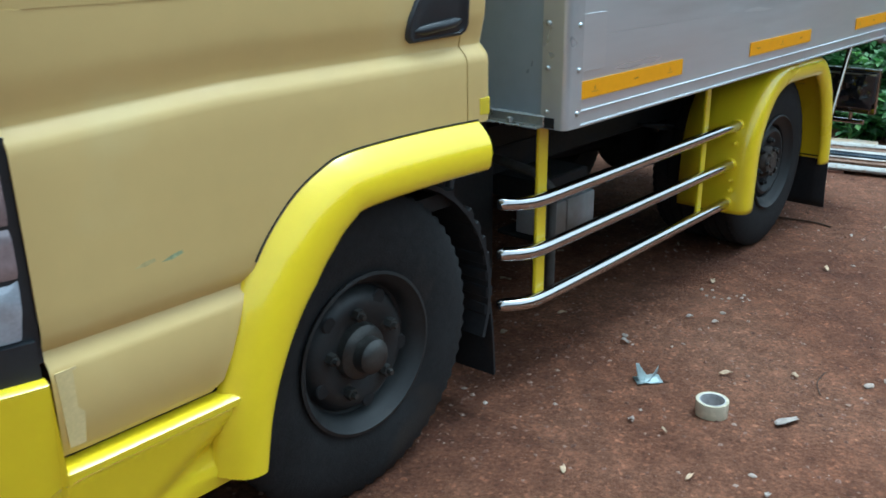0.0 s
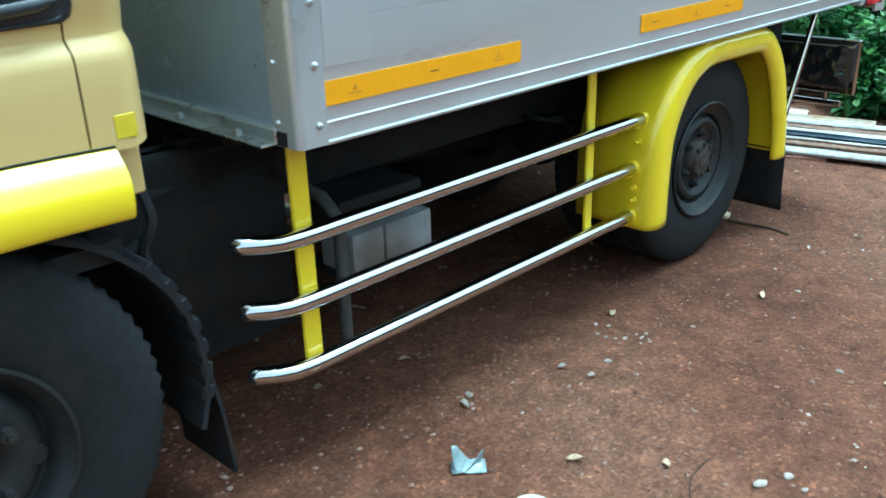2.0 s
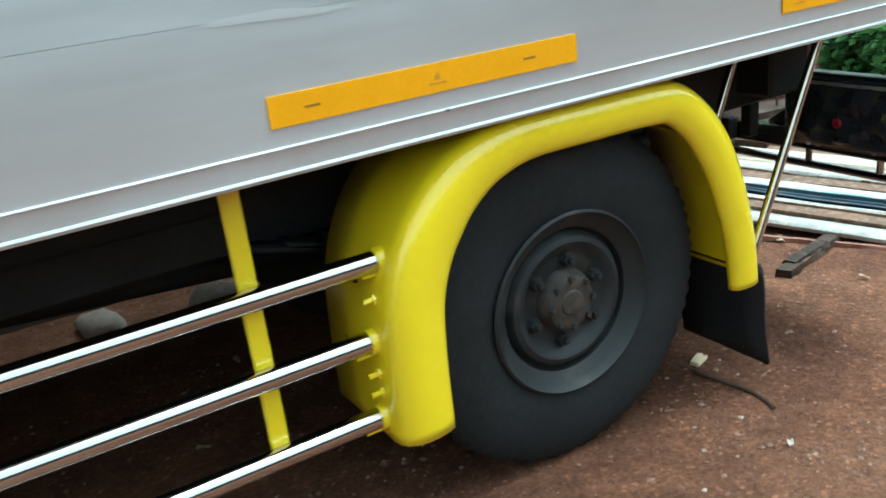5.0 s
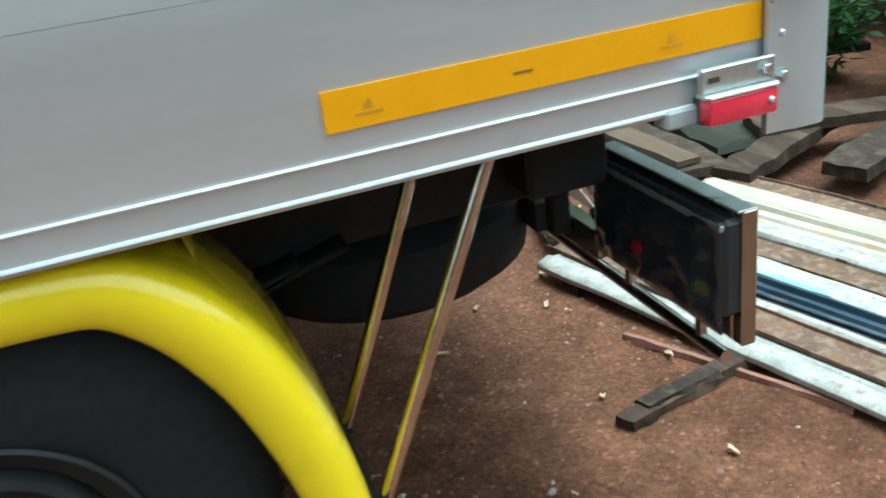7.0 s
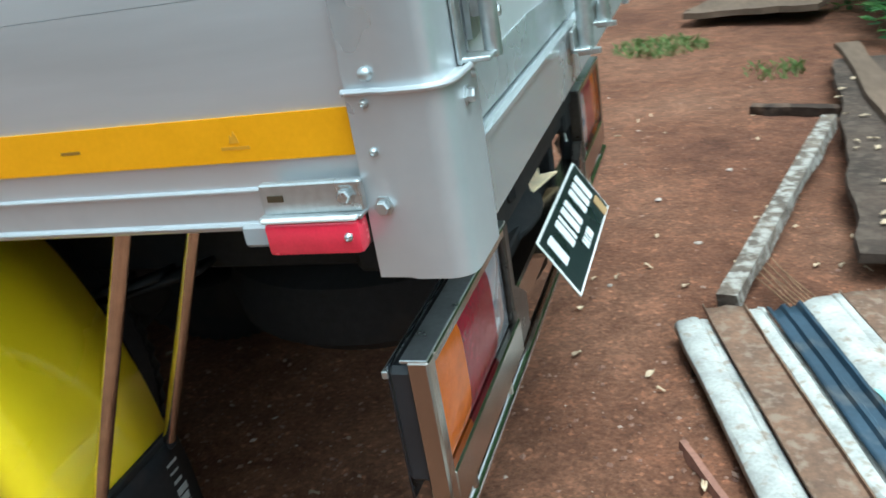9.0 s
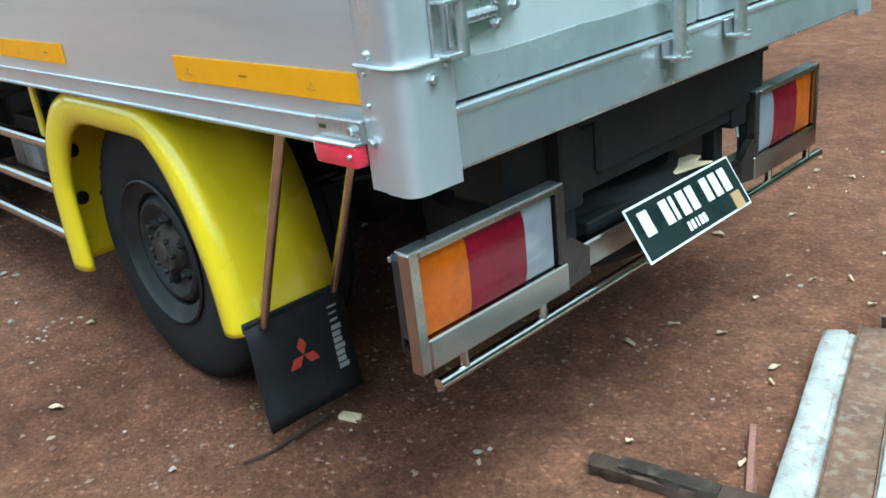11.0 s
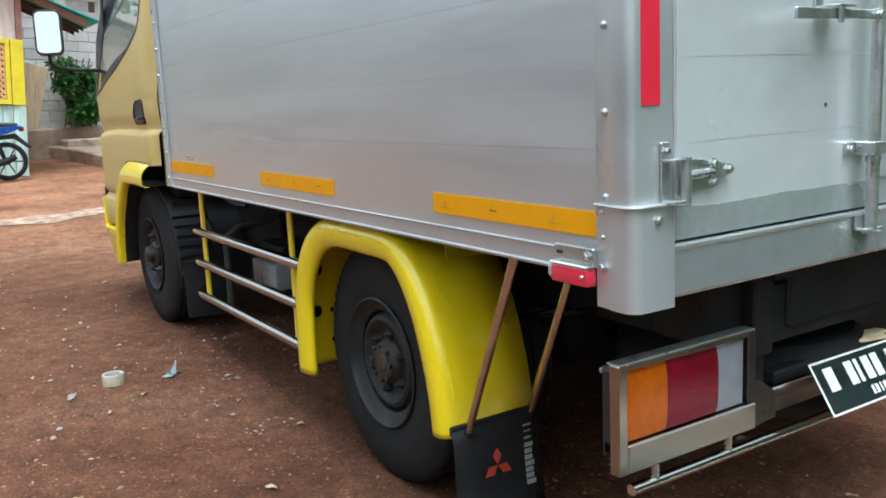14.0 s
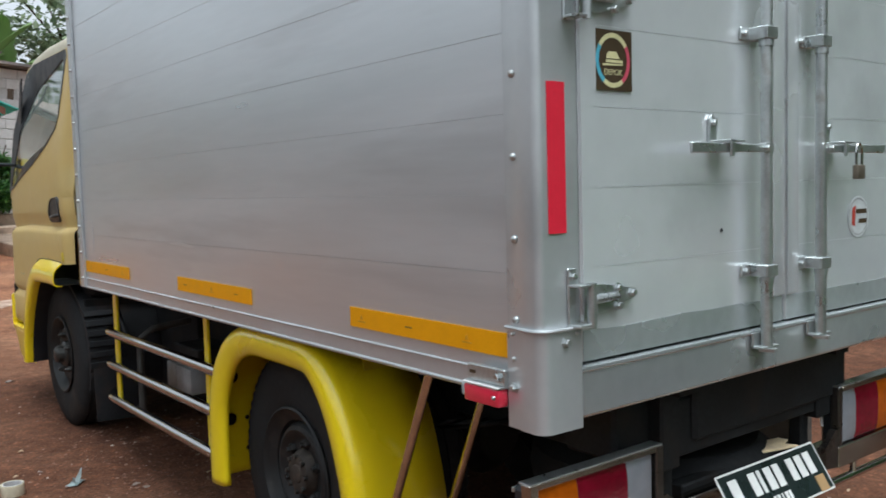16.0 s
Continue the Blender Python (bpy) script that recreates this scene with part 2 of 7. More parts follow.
def part(name, bm, mat, parent=None, label="", angle=35, at=None):
    """One mesh object under a thing or a part. bm: a bmesh or a mesh to share."""
    me = bm if isinstance(bm, bpy.types.Mesh) else mesh_of(name, bm, M[mat] if isinstance(mat, str) else mat, angle)
    ob = new(name, me)
    if at is not None:
        ob.matrix_world = at if isinstance(at, Matrix) else Matrix.Translation(at)
    if parent is not None:
        ob.parent = parent
        ob.matrix_parent_inverse = world_of(parent).inverted()
    if label:
        tagged(ob, label)
    return ob


def world_of(ob):
    m = ob.matrix_basis.copy()
    if ob.parent is not None:
        m = world_of(ob.parent) @ ob.matrix_parent_inverse @ m
    return m


def thing(name, at, label, category, group="", kind=""):
    ob = new(name)
    ob.empty_display_size = 0.2
    ob.matrix_basis = Matrix.Translation(at)
    return tagged(ob, label, category, group, kind)


def solidify(ob, t, offset=-1):
    m = ob.modifiers.new("thickness", "SOLIDIFY")
    m.thickness, m.offset = t, offset
    return ob


def sheet(ob, t, offset=-1):
    """Thickness with edges that stay sharp."""
    solidify(ob, t, offset)
    s = ob.modifiers.new("crisp_edges", "EDGE_SPLIT")
    s.split_angle = radians(55)
    return ob


def ground_z(x, y=0.0):
    """Height of the yard: it falls gently towards the truck's tail."""
    if x < -2:
        return 0.055 + 0.0262 * (-2 - max(x, -14))
    return 0.018 - 0.0185 * min(x, 7)


# ---- the truck: a yellow light box truck ----
truck = thing("box_truck", (2.0, 0.85, ground_z(2.0)), "light box truck, tan cab, yellow wheel arches, plain aluminium cargo box", "truck")
W = 1.70          # width across
MID = W / 2       # centre line


def mirror_y(bm):
    bmesh.ops.scale(bm, vec=(1, -1, 1), verts=bm.verts)
    bmesh.ops.translate(bm, vec=(0, W, 0), verts=bm.verts)
    bmesh.ops.reverse_faces(bm, faces=bm.faces)
    return bm


# -- cargo box --
BX0, BX1, BZ0, BZ1 = 0.942, 3.995, 0.822, 2.52
cargo = part("cargo_box", box(BX0 + 0.03, BX1 - 0.06, 0.02, W - 0.02, 0.86, BZ1 - 0.01), "alu", truck, "plain aluminium cargo box body")

# horizontal aluminium planks of both sides
plank_bm = bmesh.new()
prism(plank_bm, [(0.012, 0.0), (0.0009, 0.0), (0.0, 0.0008), (0.0, 0.1546), (0.0009, 0.1553), (0.012, 0.1554)], "x", 0, 2.96)
plank = mesh_of("side_plank", plank_bm, M["alu"], 20)
for side in (0, 1):
    for k in range(11):
        z = 0.757 + 0.1555 * k
        if z < 0.95:
            continue
        m = pose(0.95, 0.006, z) if not side else pose(0.95 + 2.96, W - 0.006, z, 0, 0, 180)
        part("side_plank", plank, None, cargo, at=m)
# lower filler strip behind the amber tapes
part("side_strip", box(0.95, 3.91, 0.006, 0.016, 0.868, 1.0677), "alu", cargo)
part("side_strip", box(0.95, 3.91, W - 0.016, W - 0.006, 0.868, 1.0677), "alu", cargo)
part("roof_sheet", box(BX0, BX1, 0.0, W, BZ1 - 0.008, BZ1 + 0.02, 0.006), "alu", cargo)
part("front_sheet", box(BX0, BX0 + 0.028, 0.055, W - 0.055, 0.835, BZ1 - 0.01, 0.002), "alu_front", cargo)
front_sill = bmesh.new()
bx(front_sill, BX0 - 0.016, BX0 + 0.02, 0.06, W - 0.06, 0.830, 0.862, 0.003)
bx(front_sill, BX0 - 0.05, BX0 - 0.012, 0.06, W - 0.06, 0.830, 0.836, 0.002)
part("front_sill", front_sill, "zinc", cargo)
for y in np.linspace(0.16, W - 0.16, 7):
    b = bmesh.new()
    bx(b, BX0 - 0.045, BX0 - 0.03, y - 0.008, y + 0.008, 0.836, 0.852, 0.003)
    part("sill_bolt", b, "zinc", cargo)

# bottom side rail: a channel with a raised lip at its top and bottom
for side in (0, 1):
    b = bmesh.new()
    prism(b, [(0.03, 0.870), (0.003, 0.870), (0.0, 0.8685), (0.0, 0.8665), (0.003, 0.865), (0.0035, 0.861), (0.0035, 0.832), (-0.0005, 0.8305),
              (-0.0015, 0.828), (-0.0005, 0.8255), (0.002, 0.822), (0.03, 0.822)], "x", 1.007, 3.905)
    if side:
        mirror_y(b)
    part("side_rail", b, "alu_post", cargo, "ribbed aluminium bottom rail", 25)
# floor cross members seen from below
for x in np.linspace(1.0, 3.85, 9):
    part("floor_bearer", box(x - 0.025, x + 0.025, 0.34, W - 0.34, 0.765, 0.83), "black", cargo)
part("floor_underside", box(0.93, 3.98, 0.03, W - 0.03, 0.83, 0.858), "black", cargo)

rivet_bm = bmesh.new()
lathe(rivet_bm, [(0.0, -0.0065), (0.004, -0.006), (0.0068, -0.0035), (0.0078, 0.0), (0.0078, 0.002)], 10)
rivet = mesh_of("rivet", rivet_bm, M["zinc"], 60)
small_bm = bmesh.new()
lathe(small_bm, [(0.0, -0.002), (0.002, -0.004), (0.0042, -0.0025), (0.005, 0.001)], 8)
rivet_small = mesh_of("rivet_small", small_bm, M["zinc"], 60)
bolt_bm = bmesh.new()
lathe(bolt_bm, [(0.0, -0.009), (0.006, -0.009), (0.0075, -0.007), (0.0075, -0.002), (0.011, -0.002), (0.011, 0.001)], 6)
bolt = mesh_of("bolt", bolt_bm, M["zinc"], 30)


def dots(mesh, name, parent, spots, turn=0):
    """Rivets or bolts whose heads look to -y, or, turned by 90 degrees, to +x."""
    for x, y, z in spots:
        part(name, mesh, None, parent, at=pose(x, y, z, 0, 0, turn))


def arc(cx, cy, r, a0, a1, n=6):
    return [(cx + r * math.cos(radians(a0 + (a1 - a0) * i / n)), cy + r * math.sin(radians(a0 + (a1 - a0) * i / n))) for i in range(n + 1)]


# front corner posts: an L section with a rounded edge
for side in (0, 1):
    b = bmesh.new()
    out = [(1.006, -0.008)] + [(x, y) for x, y in arc(BX0 + 0.012, 0.012, 0.02, -90, -180)] + [(BX0 - 0.008, 0.075)]
    prism(b, out + [(BX0 + 0.004, 0.075), (BX0 + 0.004, 0.02), (BX0 + 0.02, 0.004), (1.006, 0.004)], "z", BZ0 + 0.005, BZ1)
    if side:
        mirror_y(b)
    post = part("corner_post", b, "alu_post", cargo, "", 40)
    spots = [0.868 + i * 0.118 for i in range(14)]
    ys = -0.009 if not side else W + 0.009
    dots(rivet, "rivet", post, [(0.985, ys, z) for z in spots], 0 if not side else 180)
    dots(rivet, "rivet", post, [(BX0 - 0.009, 0.055 if not side else W - 0.055, z + 0.006) for z in spots], -90)

# rear corner posts
for side in (0, 1):
    sgn = (lambda v: v) if not side else (lambda v: W - v)
    b = bmesh.new()
    prism(b, [(3.905, -0.006), (3.937, -0.006), (3.95, -0.012)] + arc(3.984, 0.005, 0.017, -88, 0, 7) + [(4.001, 0.095), (3.989, 0.095), (3.987, 0.02), (3.965, 0.004), (3.905, 0.004)], "z", 0.95, BZ1)
    if side:
        mirror_y(b)
    post = part("corner_post", b, "alu_post", cargo, "", 40)
    ys, rt = sgn(-0.007), 180 * side
    dots(rivet, "rivet", post, [(3.930, ys, 0.981 + 0.157 * i) for i in range(10)], rt)
    b = bmesh.new()
    prism(b, [(3.906, -0.010), (3.94, -0.012), (3.95, -0.016)] + arc(3.984, 0.010, 0.027, -86, 0, 8) + [(4.012, 0.088), (3.999, 0.088), (3.997, 0.03), (3.955, 0.0), (3.906, 0.0)], "z", 0.768, 0.966)
    if side:
        mirror_y(b)
    cap = part("corner_cap", b, "alu_post", cargo, "rounded aluminium rear corner cap", 40)
    b = bmesh.new()
    lip = [(3.905, -0.013), (3.94, -0.015), (3.95, -0.019)] + arc(3.984, 0.010, 0.031, -86, 0, 8) + [(4.015, 0.088)]
    tube(b, [(x, y, 0.966) for x, y in lip], 0.0036, 8)
    if side:
        mirror_y(b)
    part("cap_lip", b, "alu_post", cap)
    ys = sgn(-0.012)
    dots(rivet_small, "rivet", cap, [(3.925, ys, 0.954), (3.958, ys, 0.956), (3.926, ys, 0.905)], rt)
    dots(bolt, "bolt", cap, [(3.926, ys, 0.848)], rt)
    dots(bolt, "bolt", cap, [(4.012, sgn(0.045), 0.94)], 90)
    dots(rivet_small, "rivet", cap, [(4.012, sgn(0.075), 0.955)], 90)
    # red tape upright on the rear post
    part("red_tape_strip", box(4.0015, 4.0035, sgn(0.014), sgn(0.060), 1.148, 1.432), "red_tape", post)

M["brass_old"] = material("old_grey_brass", (0.20, 0.17, 0.13), 0.5, 0.6, 0.2, 30.0)
# rear sill and doors
sill = bmesh.new()
prism(sill, [(4.005, 0.784), (4.009, 0.79), (4.009, 0.874), (4.012, 0.878), (4.012, 0.884), (4.005, 0.886), (3.95, 0.886), (3.95, 0.784)], "y", 0.089, W - 0.089)
part("rear_sill", sill, "alu_sill", cargo, "folded aluminium rear sill", 25)
part("door_jamb", box(3.935, 3.987, 0.06, W - 0.06, 0.886, BZ1 - 0.02), "black", cargo)
for side in (0, 1):
    sgn = (lambda v: v) if not side else (lambda v: W - v)
    y0, y1 = (0.102, 0.809) if not side else (0.825, W - 0.102)
    door = part("rear_door", box(3.987, 3.999, y0, y1, 0.892, BZ1 - 0.03, 0.002), "alu_door", cargo, "aluminium rear door leaf, closed")
    b = bmesh.new()
    brow = [(y, 0.952 + 0.004 * noise.noise((y * 6, 1.0, 0)) + 0.002 * noise.noise((y * 30, 3.0, 0))) for y in np.linspace(y1 - 0.002, y0 + 0.002, 40)]
    prism(b, [(y0 + 0.002, 0.893), (y1 - 0.002, 0.893)] + brow, "x", 3.9992, 4.0002)
    part("door_foot_band", b, "alu_band", door, "duller foot band of the door sheet")
    part("door_edge_band", box(3.9995, 4.003, sgn(0.104), sgn(0.150), 0.957, BZ1 - 0.035, 0.0012), "alu_door", door)
    part("meeting_bar", box(3.9995, 4.0065, *((0.762, 0.809) if not side else (0.825, 0.872)), 0.957, BZ1 - 0.035, 0.0025, 2), "alu_door", door)
    for k in range(9):
        part("door_seam", box(3.9987, 3.9994, sgn(0.152), 0.760 if not side else 0.874, 1.075 + 0.157 * k, 1.0758 + 0.157 * k), "alu_post", door)
    # hinges
    for hz in (1.018, 1.60, 2.2):
        b = bmesh.new()
        bx(b, 4.002, 4.008, sgn(0.058), sgn(0.080), hz - 0.052, hz + 0.062, 0.002)
        bx(b, 4.005, 4.037, sgn(0.060), sgn(0.092), hz + 0.026, hz + 0.031, 0.001)
        bx(b, 4.005, 4.037, sgn(0.060), sgn(0.092), hz - 0.050, hz - 0.045, 0.001)
        tube(b, [(4.031, sgn(0.098), hz - 0.052), (4.031, sgn(0.098), hz + 0.033)], 0.0095, 12)
        ys = [0.098, 0.155, 0.245, 0.252, 0.245, 0.155, 0.098]
        zs = [0.026, 0.024, 0.008, 0.0, -0.008, -0.032, -0.034]
        prism(b, [(sgn(y), hz + z) for y, z in zip(ys, zs)], "x", 4.005, 4.011)
        tube(b, [(4.015, sgn(0.105), hz - 0.004), (4.013, sgn(0.19), hz - 0.002)], 0.009, 10)
        hinge = part("door_hinge", b, "zinc", door, "galvanised strap hinge")
        dots(bolt, "bolt", hinge, [(4.011, sgn(0.195), hz + 0.014), (4.011, sgn(0.195), hz - 0.022), (4.011, sgn(0.238), hz)], 90)
        dots(bolt, "bolt", hinge, [(4.008, sgn(0.069), hz + 0.046)], 90)
    # lock bar with guides and keeper
    yb = 0.683 if not side else 0.922
    b = bmesh.new()
    tube(b, [(4.037, yb, 0.842), (4.037, yb, BZ1 - 0.05)], 0.0135, 14)
    bar = part("lock_bar", b, "zinc", door, "galvanised upright lock bar")
    for gz in (1.028, 1.57, 1.95, 2.35):
        b = bmesh.new()
        bx(b, 4.001, 4.007, yb - 0.055, yb + 0.022, gz - 0.014, gz + 0.014, 0.002)
        bx(b, 4.001, 4.051, yb - 0.022, yb - 0.015, gz - 0.014, gz + 0.014, 0.002)
        bx(b, 4.001, 4.051, yb + 0.015, yb + 0.022, gz - 0.014, gz + 0.014, 0.002)
        bx(b, 4.045, 4.053, yb - 0.022, yb + 0.022, gz - 0.014, gz + 0.014, 0.002)
        guide = part("bar_guide", b, "zinc", door)
        dots(bolt, "bolt", guide, [(4.007, yb - 0.042, gz)], 90)
        b = bmesh.new()
        tube(b, [(4.037, yb, gz - 0.03), (4.037, yb, gz - 0.017)], 0.017, 12)
        part("bar_collar", b, "zinc", door)
    b = bmesh.new()
    bx(b, 4.015, 4.047, yb - 0.03, yb + 0.034, 0.846, 0.852, 0.001)
    bx(b, 4.015, 4.021, yb - 0.03, yb + 0.034, 0.846, 0.882, 0.001)
    prism(b, [(4.025, yb + 0.03), (4.06, yb + 0.006), (4.06, yb - 0.006), (4.025, yb - 0.016)], "z", 0.838, 0.846)
    part("bar_keeper", b, "zinc", door)
    # turning handle, its catch
    ye = 0.388 if not side else 1.225
    d = -1 if not side else 1
    b = bmesh.new()
    prism(b, [(yb - d * 0.012, 1.322), (yb + d * 0.02, 1.322), (yb + d * 0.05, 1.318), (ye, 1.321), (ye, 1.298), (yb + d * 0.05, 1.300), (yb - d * 0.012, 1.298)], "x", 4.041, 4.049, 0.002)
    handle = part("turning_handle", b, "zinc", door)
    dots(bolt, "bolt", handle, [(4.051, yb + d * 0.022, 1.31)], 90)
    yc = 0.520 if not side else 1.006
    b = bmesh.new()
    prism(b, [(yc - 0.012, 1.325), (yc + 0.012, 1.325), (yc + 0.014, 1.372), (yc, 1.384), (yc - 0.010, 1.374)], "x", 4.001, 4.007)
    bx(b, 4.001, 4.06, yc - 0.012, yc + 0.045, 1.322, 1.327, 0.001)
    bx(b, 4.053, 4.06, yc - 0.006, yc + 0.006, 1.29, 1.327, 0.001)
    catch = part("handle_catch", b, "zinc", door)
    dots(bolt, "bolt", catch, [(4.008, yc, 1.366)], 90)
    if side:
        b = bmesh.new()
        bx(b, 4.051, 4.067, 1.045, 1.085, 1.232, 1.268, 0.004, 2)
        padlock = part("padlock", b, "brass_old", door, "old brass padlock")
        b = bmesh.new()
        tube(b, smooth_line([(4.059, 1.052, 1.266), (4.059, 1.052, 1.305), (4.059, 1.065, 1.322), (4.059, 1.078, 1.305), (4.059, 1.078, 1.266)], 5), 0.0035, 8)
        part("shackle", b, "chrome", padlock)
    else:
        # square sticker with a coloured ring
        st = part("square_sticker", box(4.0035 - 0.003, 4.0025, 0.142, 0.256, 1.422, 1.540), "ink", door, "dark square sticker with a coloured ring")
        for a0, a1, mt in ((35, 145, "sticker_cream"), (145, 235, "sticker_blue"), (235, 305, "sticker_cream"), (-55, 35, "sticker_red")):
            b = bmesh.new()
            ring = [[(4.0032, 0.199 + r * math.cos(radians(a)), 1.481 + r * 1.06 * math.sin(radians(a))) for r in (0.0415, 0.0505)] for a in np.linspace(a0, a1, 14)]
            grid(b, ring)
            part("ring_segment", b, mt, st)
        b = bmesh.new()
        prism(b, [(0.169, 1.474), (0.177, 1.474), (0.181, 1.492), (0.187, 1.498), (0.209, 1.498), (0.217, 1.486), (0.227, 1.482), (0.227, 1.472), (0.169, 1.470)], "x", 4.0027, 4.0034)
        part("emblem", b, "sticker_cream", st)
        for z_ in (1.4825, 1.4745):
            part("emblem_line", box(4.0034, 4.0039, 0.173, 0.223, z_, z_ + 0.0018), "ink", st)
        word = bpy.data.curves.new("word", "FONT")
        word.body, word.size, word.align_x, word.align_y = "DEPOK", 0.017, "CENTER", "CENTER"
        word.materials.append(M["sticker_cream"])
        lettering = new("lettering", word)
        lettering.matrix_world = Matrix.Translation((4.0036, 0.199, 1.457)) @ Matrix.Rotation(radians(90), 4, "Z") @ Matrix.Rotation(radians(90), 4, "X")
        lettering.parent = st
        lettering.matrix_parent_inverse = world_of(st).inverted()
for y_, z_ in ((0.560, 1.1265), (1.439, 0.975)):
    b = bmesh.new()
    lathe(b, [(0.0, 0.0272), (0.0035, 0.0270), (0.0048, 0.0255)], 10, (3.975, y_, z_), "x")
    part("old_screw", b, "black", door)
b = bmesh.new()
lathe(b, [(0.0, 0.0262), (0.055, 0.0262), (0.055, 0.0256)], 32, (3.975, 1.178, 1.131), "x")
st = part("round_sticker", b, "sticker_white", door, "round whitish sticker")
b = bmesh.new()
lathe(b, [(0.047, 0.0267), (0.050, 0.0267)], 32, (3.975, 1.178, 1.131), "x")
part("ring", b, "grey_ink", st)
part("letter_bar", box(4.0015, 4.002, 1.165, 1.222, 1.139, 1.151), "ink", st)
part("letter_bar", box(4.0015, 4.002, 1.180, 1.222, 1.113, 1.125), "ink", st)
b = bmesh.new()
prism(b, [(1.145, 1.154), (1.163, 1.161), (1.159, 1.105), (1.143, 1.111)], "x", 4.0015, 4.002)
part("emblem", b, "logo_red", st)

# amber reflective tapes with small printed marks
for x0, marks in ((1.012, ((0.13, 0), (0.51, 1), (0.86, 0))), (2.139, ((0.12, 1), (0.50, 0), (0.82, 1))), (3.304, ((0.09, 0), (0.42, 1), (0.77, 0)))):
    for side in (0, 1):
        y = 0.0045 if not side else W - 0.0045
        o = -0.0006 if not side else 0.0006
        tape = part("amber_tape_strip", box(x0, x0 + 0.6, y, y + o * 4, 0.9, 0.949), "amber_tape", cargo, "amber reflective tape with small dark marks")
        for f, kind in marks:
            x = x0 + 0.6 * f
            if kind:
                part("print_mark", box(x - 0.013, x + 0.013, y + o * 4, y + o * 5, 0.922, 0.9255), "tape_line", tape)
            else:
                part("print_mark", box(x - 0.017, x + 0.017, y + o * 4, y + o * 5, 0.914, 0.9175), "tape_print", tape)
                b = bmesh.new()
                prism(b, [(x - 0.006, 0.921), (x + 0.006, 0.921), (x + 0.004, 0.928), (x + 0.001, 0.935), (x - 0.001, 0.928), (x - 0.004, 0.930)], "y", y + o * 4, y + o * 5)
                part("print_mark", b, "tape_print", tape)

# pale patch marks on the side sheet
part("label_patch", box(1.02, 1.14, 0.0040, 0.0058, 0.975, 1.13, 0.0004), "alu_pale", cargo, "pale rectangle where a label was")
b = bmesh.new()
prism(b, [(2.06, 1.0665), (2.10, 1.072), (2.18, 1.074), (2.25, 1.066), (2.32, 1.060), (2.25, 1.056), (2.16, 1.060), (2.08, 1.062)], "y", 0.0053, 0.0058)
part("scuff_mark", b, "alu_pale", cargo, "pale scuff on the side sheet")
# marker lamp with its bracket
b = bmesh.new()
bx(b, 3.7940, 3.9080, -0.022, -0.010, 0.8470, 0.8810, 0.002)
bx(b, 3.7920, 3.9080, -0.032, -0.010, 0.8430, 0.8480, 0.001)
bracket = part("marker_bracket", b, "zinc", cargo, "galvanised lamp bracket")
dots(bolt, "bolt", bracket, [(3.8910, -0.022, 0.8660)], 0)
part("slot", box(3.8030, 3.8210, -0.0232, -0.0218, 0.8620, 0.8690), "ink", bracket)
b = bmesh.new()
bx(b, 3.7970, 3.9050, -0.036, -0.008, 0.8060, 0.8430, 0.006, 2)
lamp = part("marker_lamp", b, "lens_marker", cargo, "pinkish red side marker lamp")
part("lamp_base", box(3.7980, 3.9020, -0.016, 0.01, 0.8040, 0.8430, 0.003), "blackplast", lamp)
part("white_edge", box(3.7960, 3.9040, -0.0375, -0.008, 0.8435, 0.8475, 0.001), "white_paint", lamp)
dots(rivet_small, "screw", lamp, [(3.8920, -0.037, 0.8260)], 0)
b = bmesh.new()
bx(b, 3.7510, 3.8060, -0.006, 0.03, 0.8040, 0.8310, 0.004)
part("lamp_socket", b, "greyplast", cargo)

# -- chassis --
for y in (0.47, 1.16):
    part("chassis_rail", box(-0.6, 3.90, y, y + 0.07, 0.56, 0.75, 0.006), "black", truck)
for x in (-0.45, 0.75, 1.55, 2.3, 3.25, 3.86):
    part("cross_member", box(x - 0.03, x + 0.03, 0.54, 1.16, 0.58, 0.72, 0.004), "black", truck)
for y in (0.47, 1.16):
    part("sub_frame", box(0.93, 3.95, y, y + 0.07, 0.75, 0.768), "black", truck)
HF, HR = (0.240, 0.400), (2.775, 0.362)     # wheel centres (x, z)
b = bmesh.new()
tube(b, [(HF[0], 0.22, HF[1]), (HF[0], 0.45, HF[1] - 0.06), (HF[0], 1.25, HF[1] - 0.06), (HF[0], 1.48, HF[1])], 0.04, 10)
part("front_axle", b, "black", truck)
b = bmesh.new()
tube(b, [(HR[0], 0.3, HR[1]), (HR[0], 1.4, HR[1])], 0.055, 12)
lathe(b, [(0.0, -0.14), (0.09, -0.12), (0.15, -0.05), (0.15, 0.05), (0.09, 0.12), (0.0, 0.14)], 18, (HR[0], MID, HR[1]), "x")
part("rear_axle", b, "black", truck)
b = bmesh.new()
tube(b, [(0.9, MID, 0.52), (HR[0] - 0.13, MID, HR[1] + 0.02)], 0.04, 12)
part("drive_shaft", b, "black", truck)
for y in (0.40, 1.30):
    for cx, cz, ln in ((HF[0], HF[1] + 0.09, 0.55), (HR[0], HR[1] + 0.14, 0.6)):
        b = bmesh.new()
        for k in range(4):
            rows = [[(cx + s * (ln - 0.09 * k), yy, cz - 0.013 * k + 0.09 * s * s) for yy in (y, y + 0.06)] for s in np.linspace(-1, 1, 13)]
            grid(b, rows)
        solidify(part("leaf_spring", b, "black", truck), 0.012)
# gearbox and engine underside
b = bmesh.new()
bx(b, -0.35, 0.55, 0.6, 1.1, 0.42, 0.72, 0.05, 2)
bx(b, 0.5, 0.95, 0.7, 1.0, 0.46, 0.66, 0.04, 2)
part("engine_block", b, "black", truck)
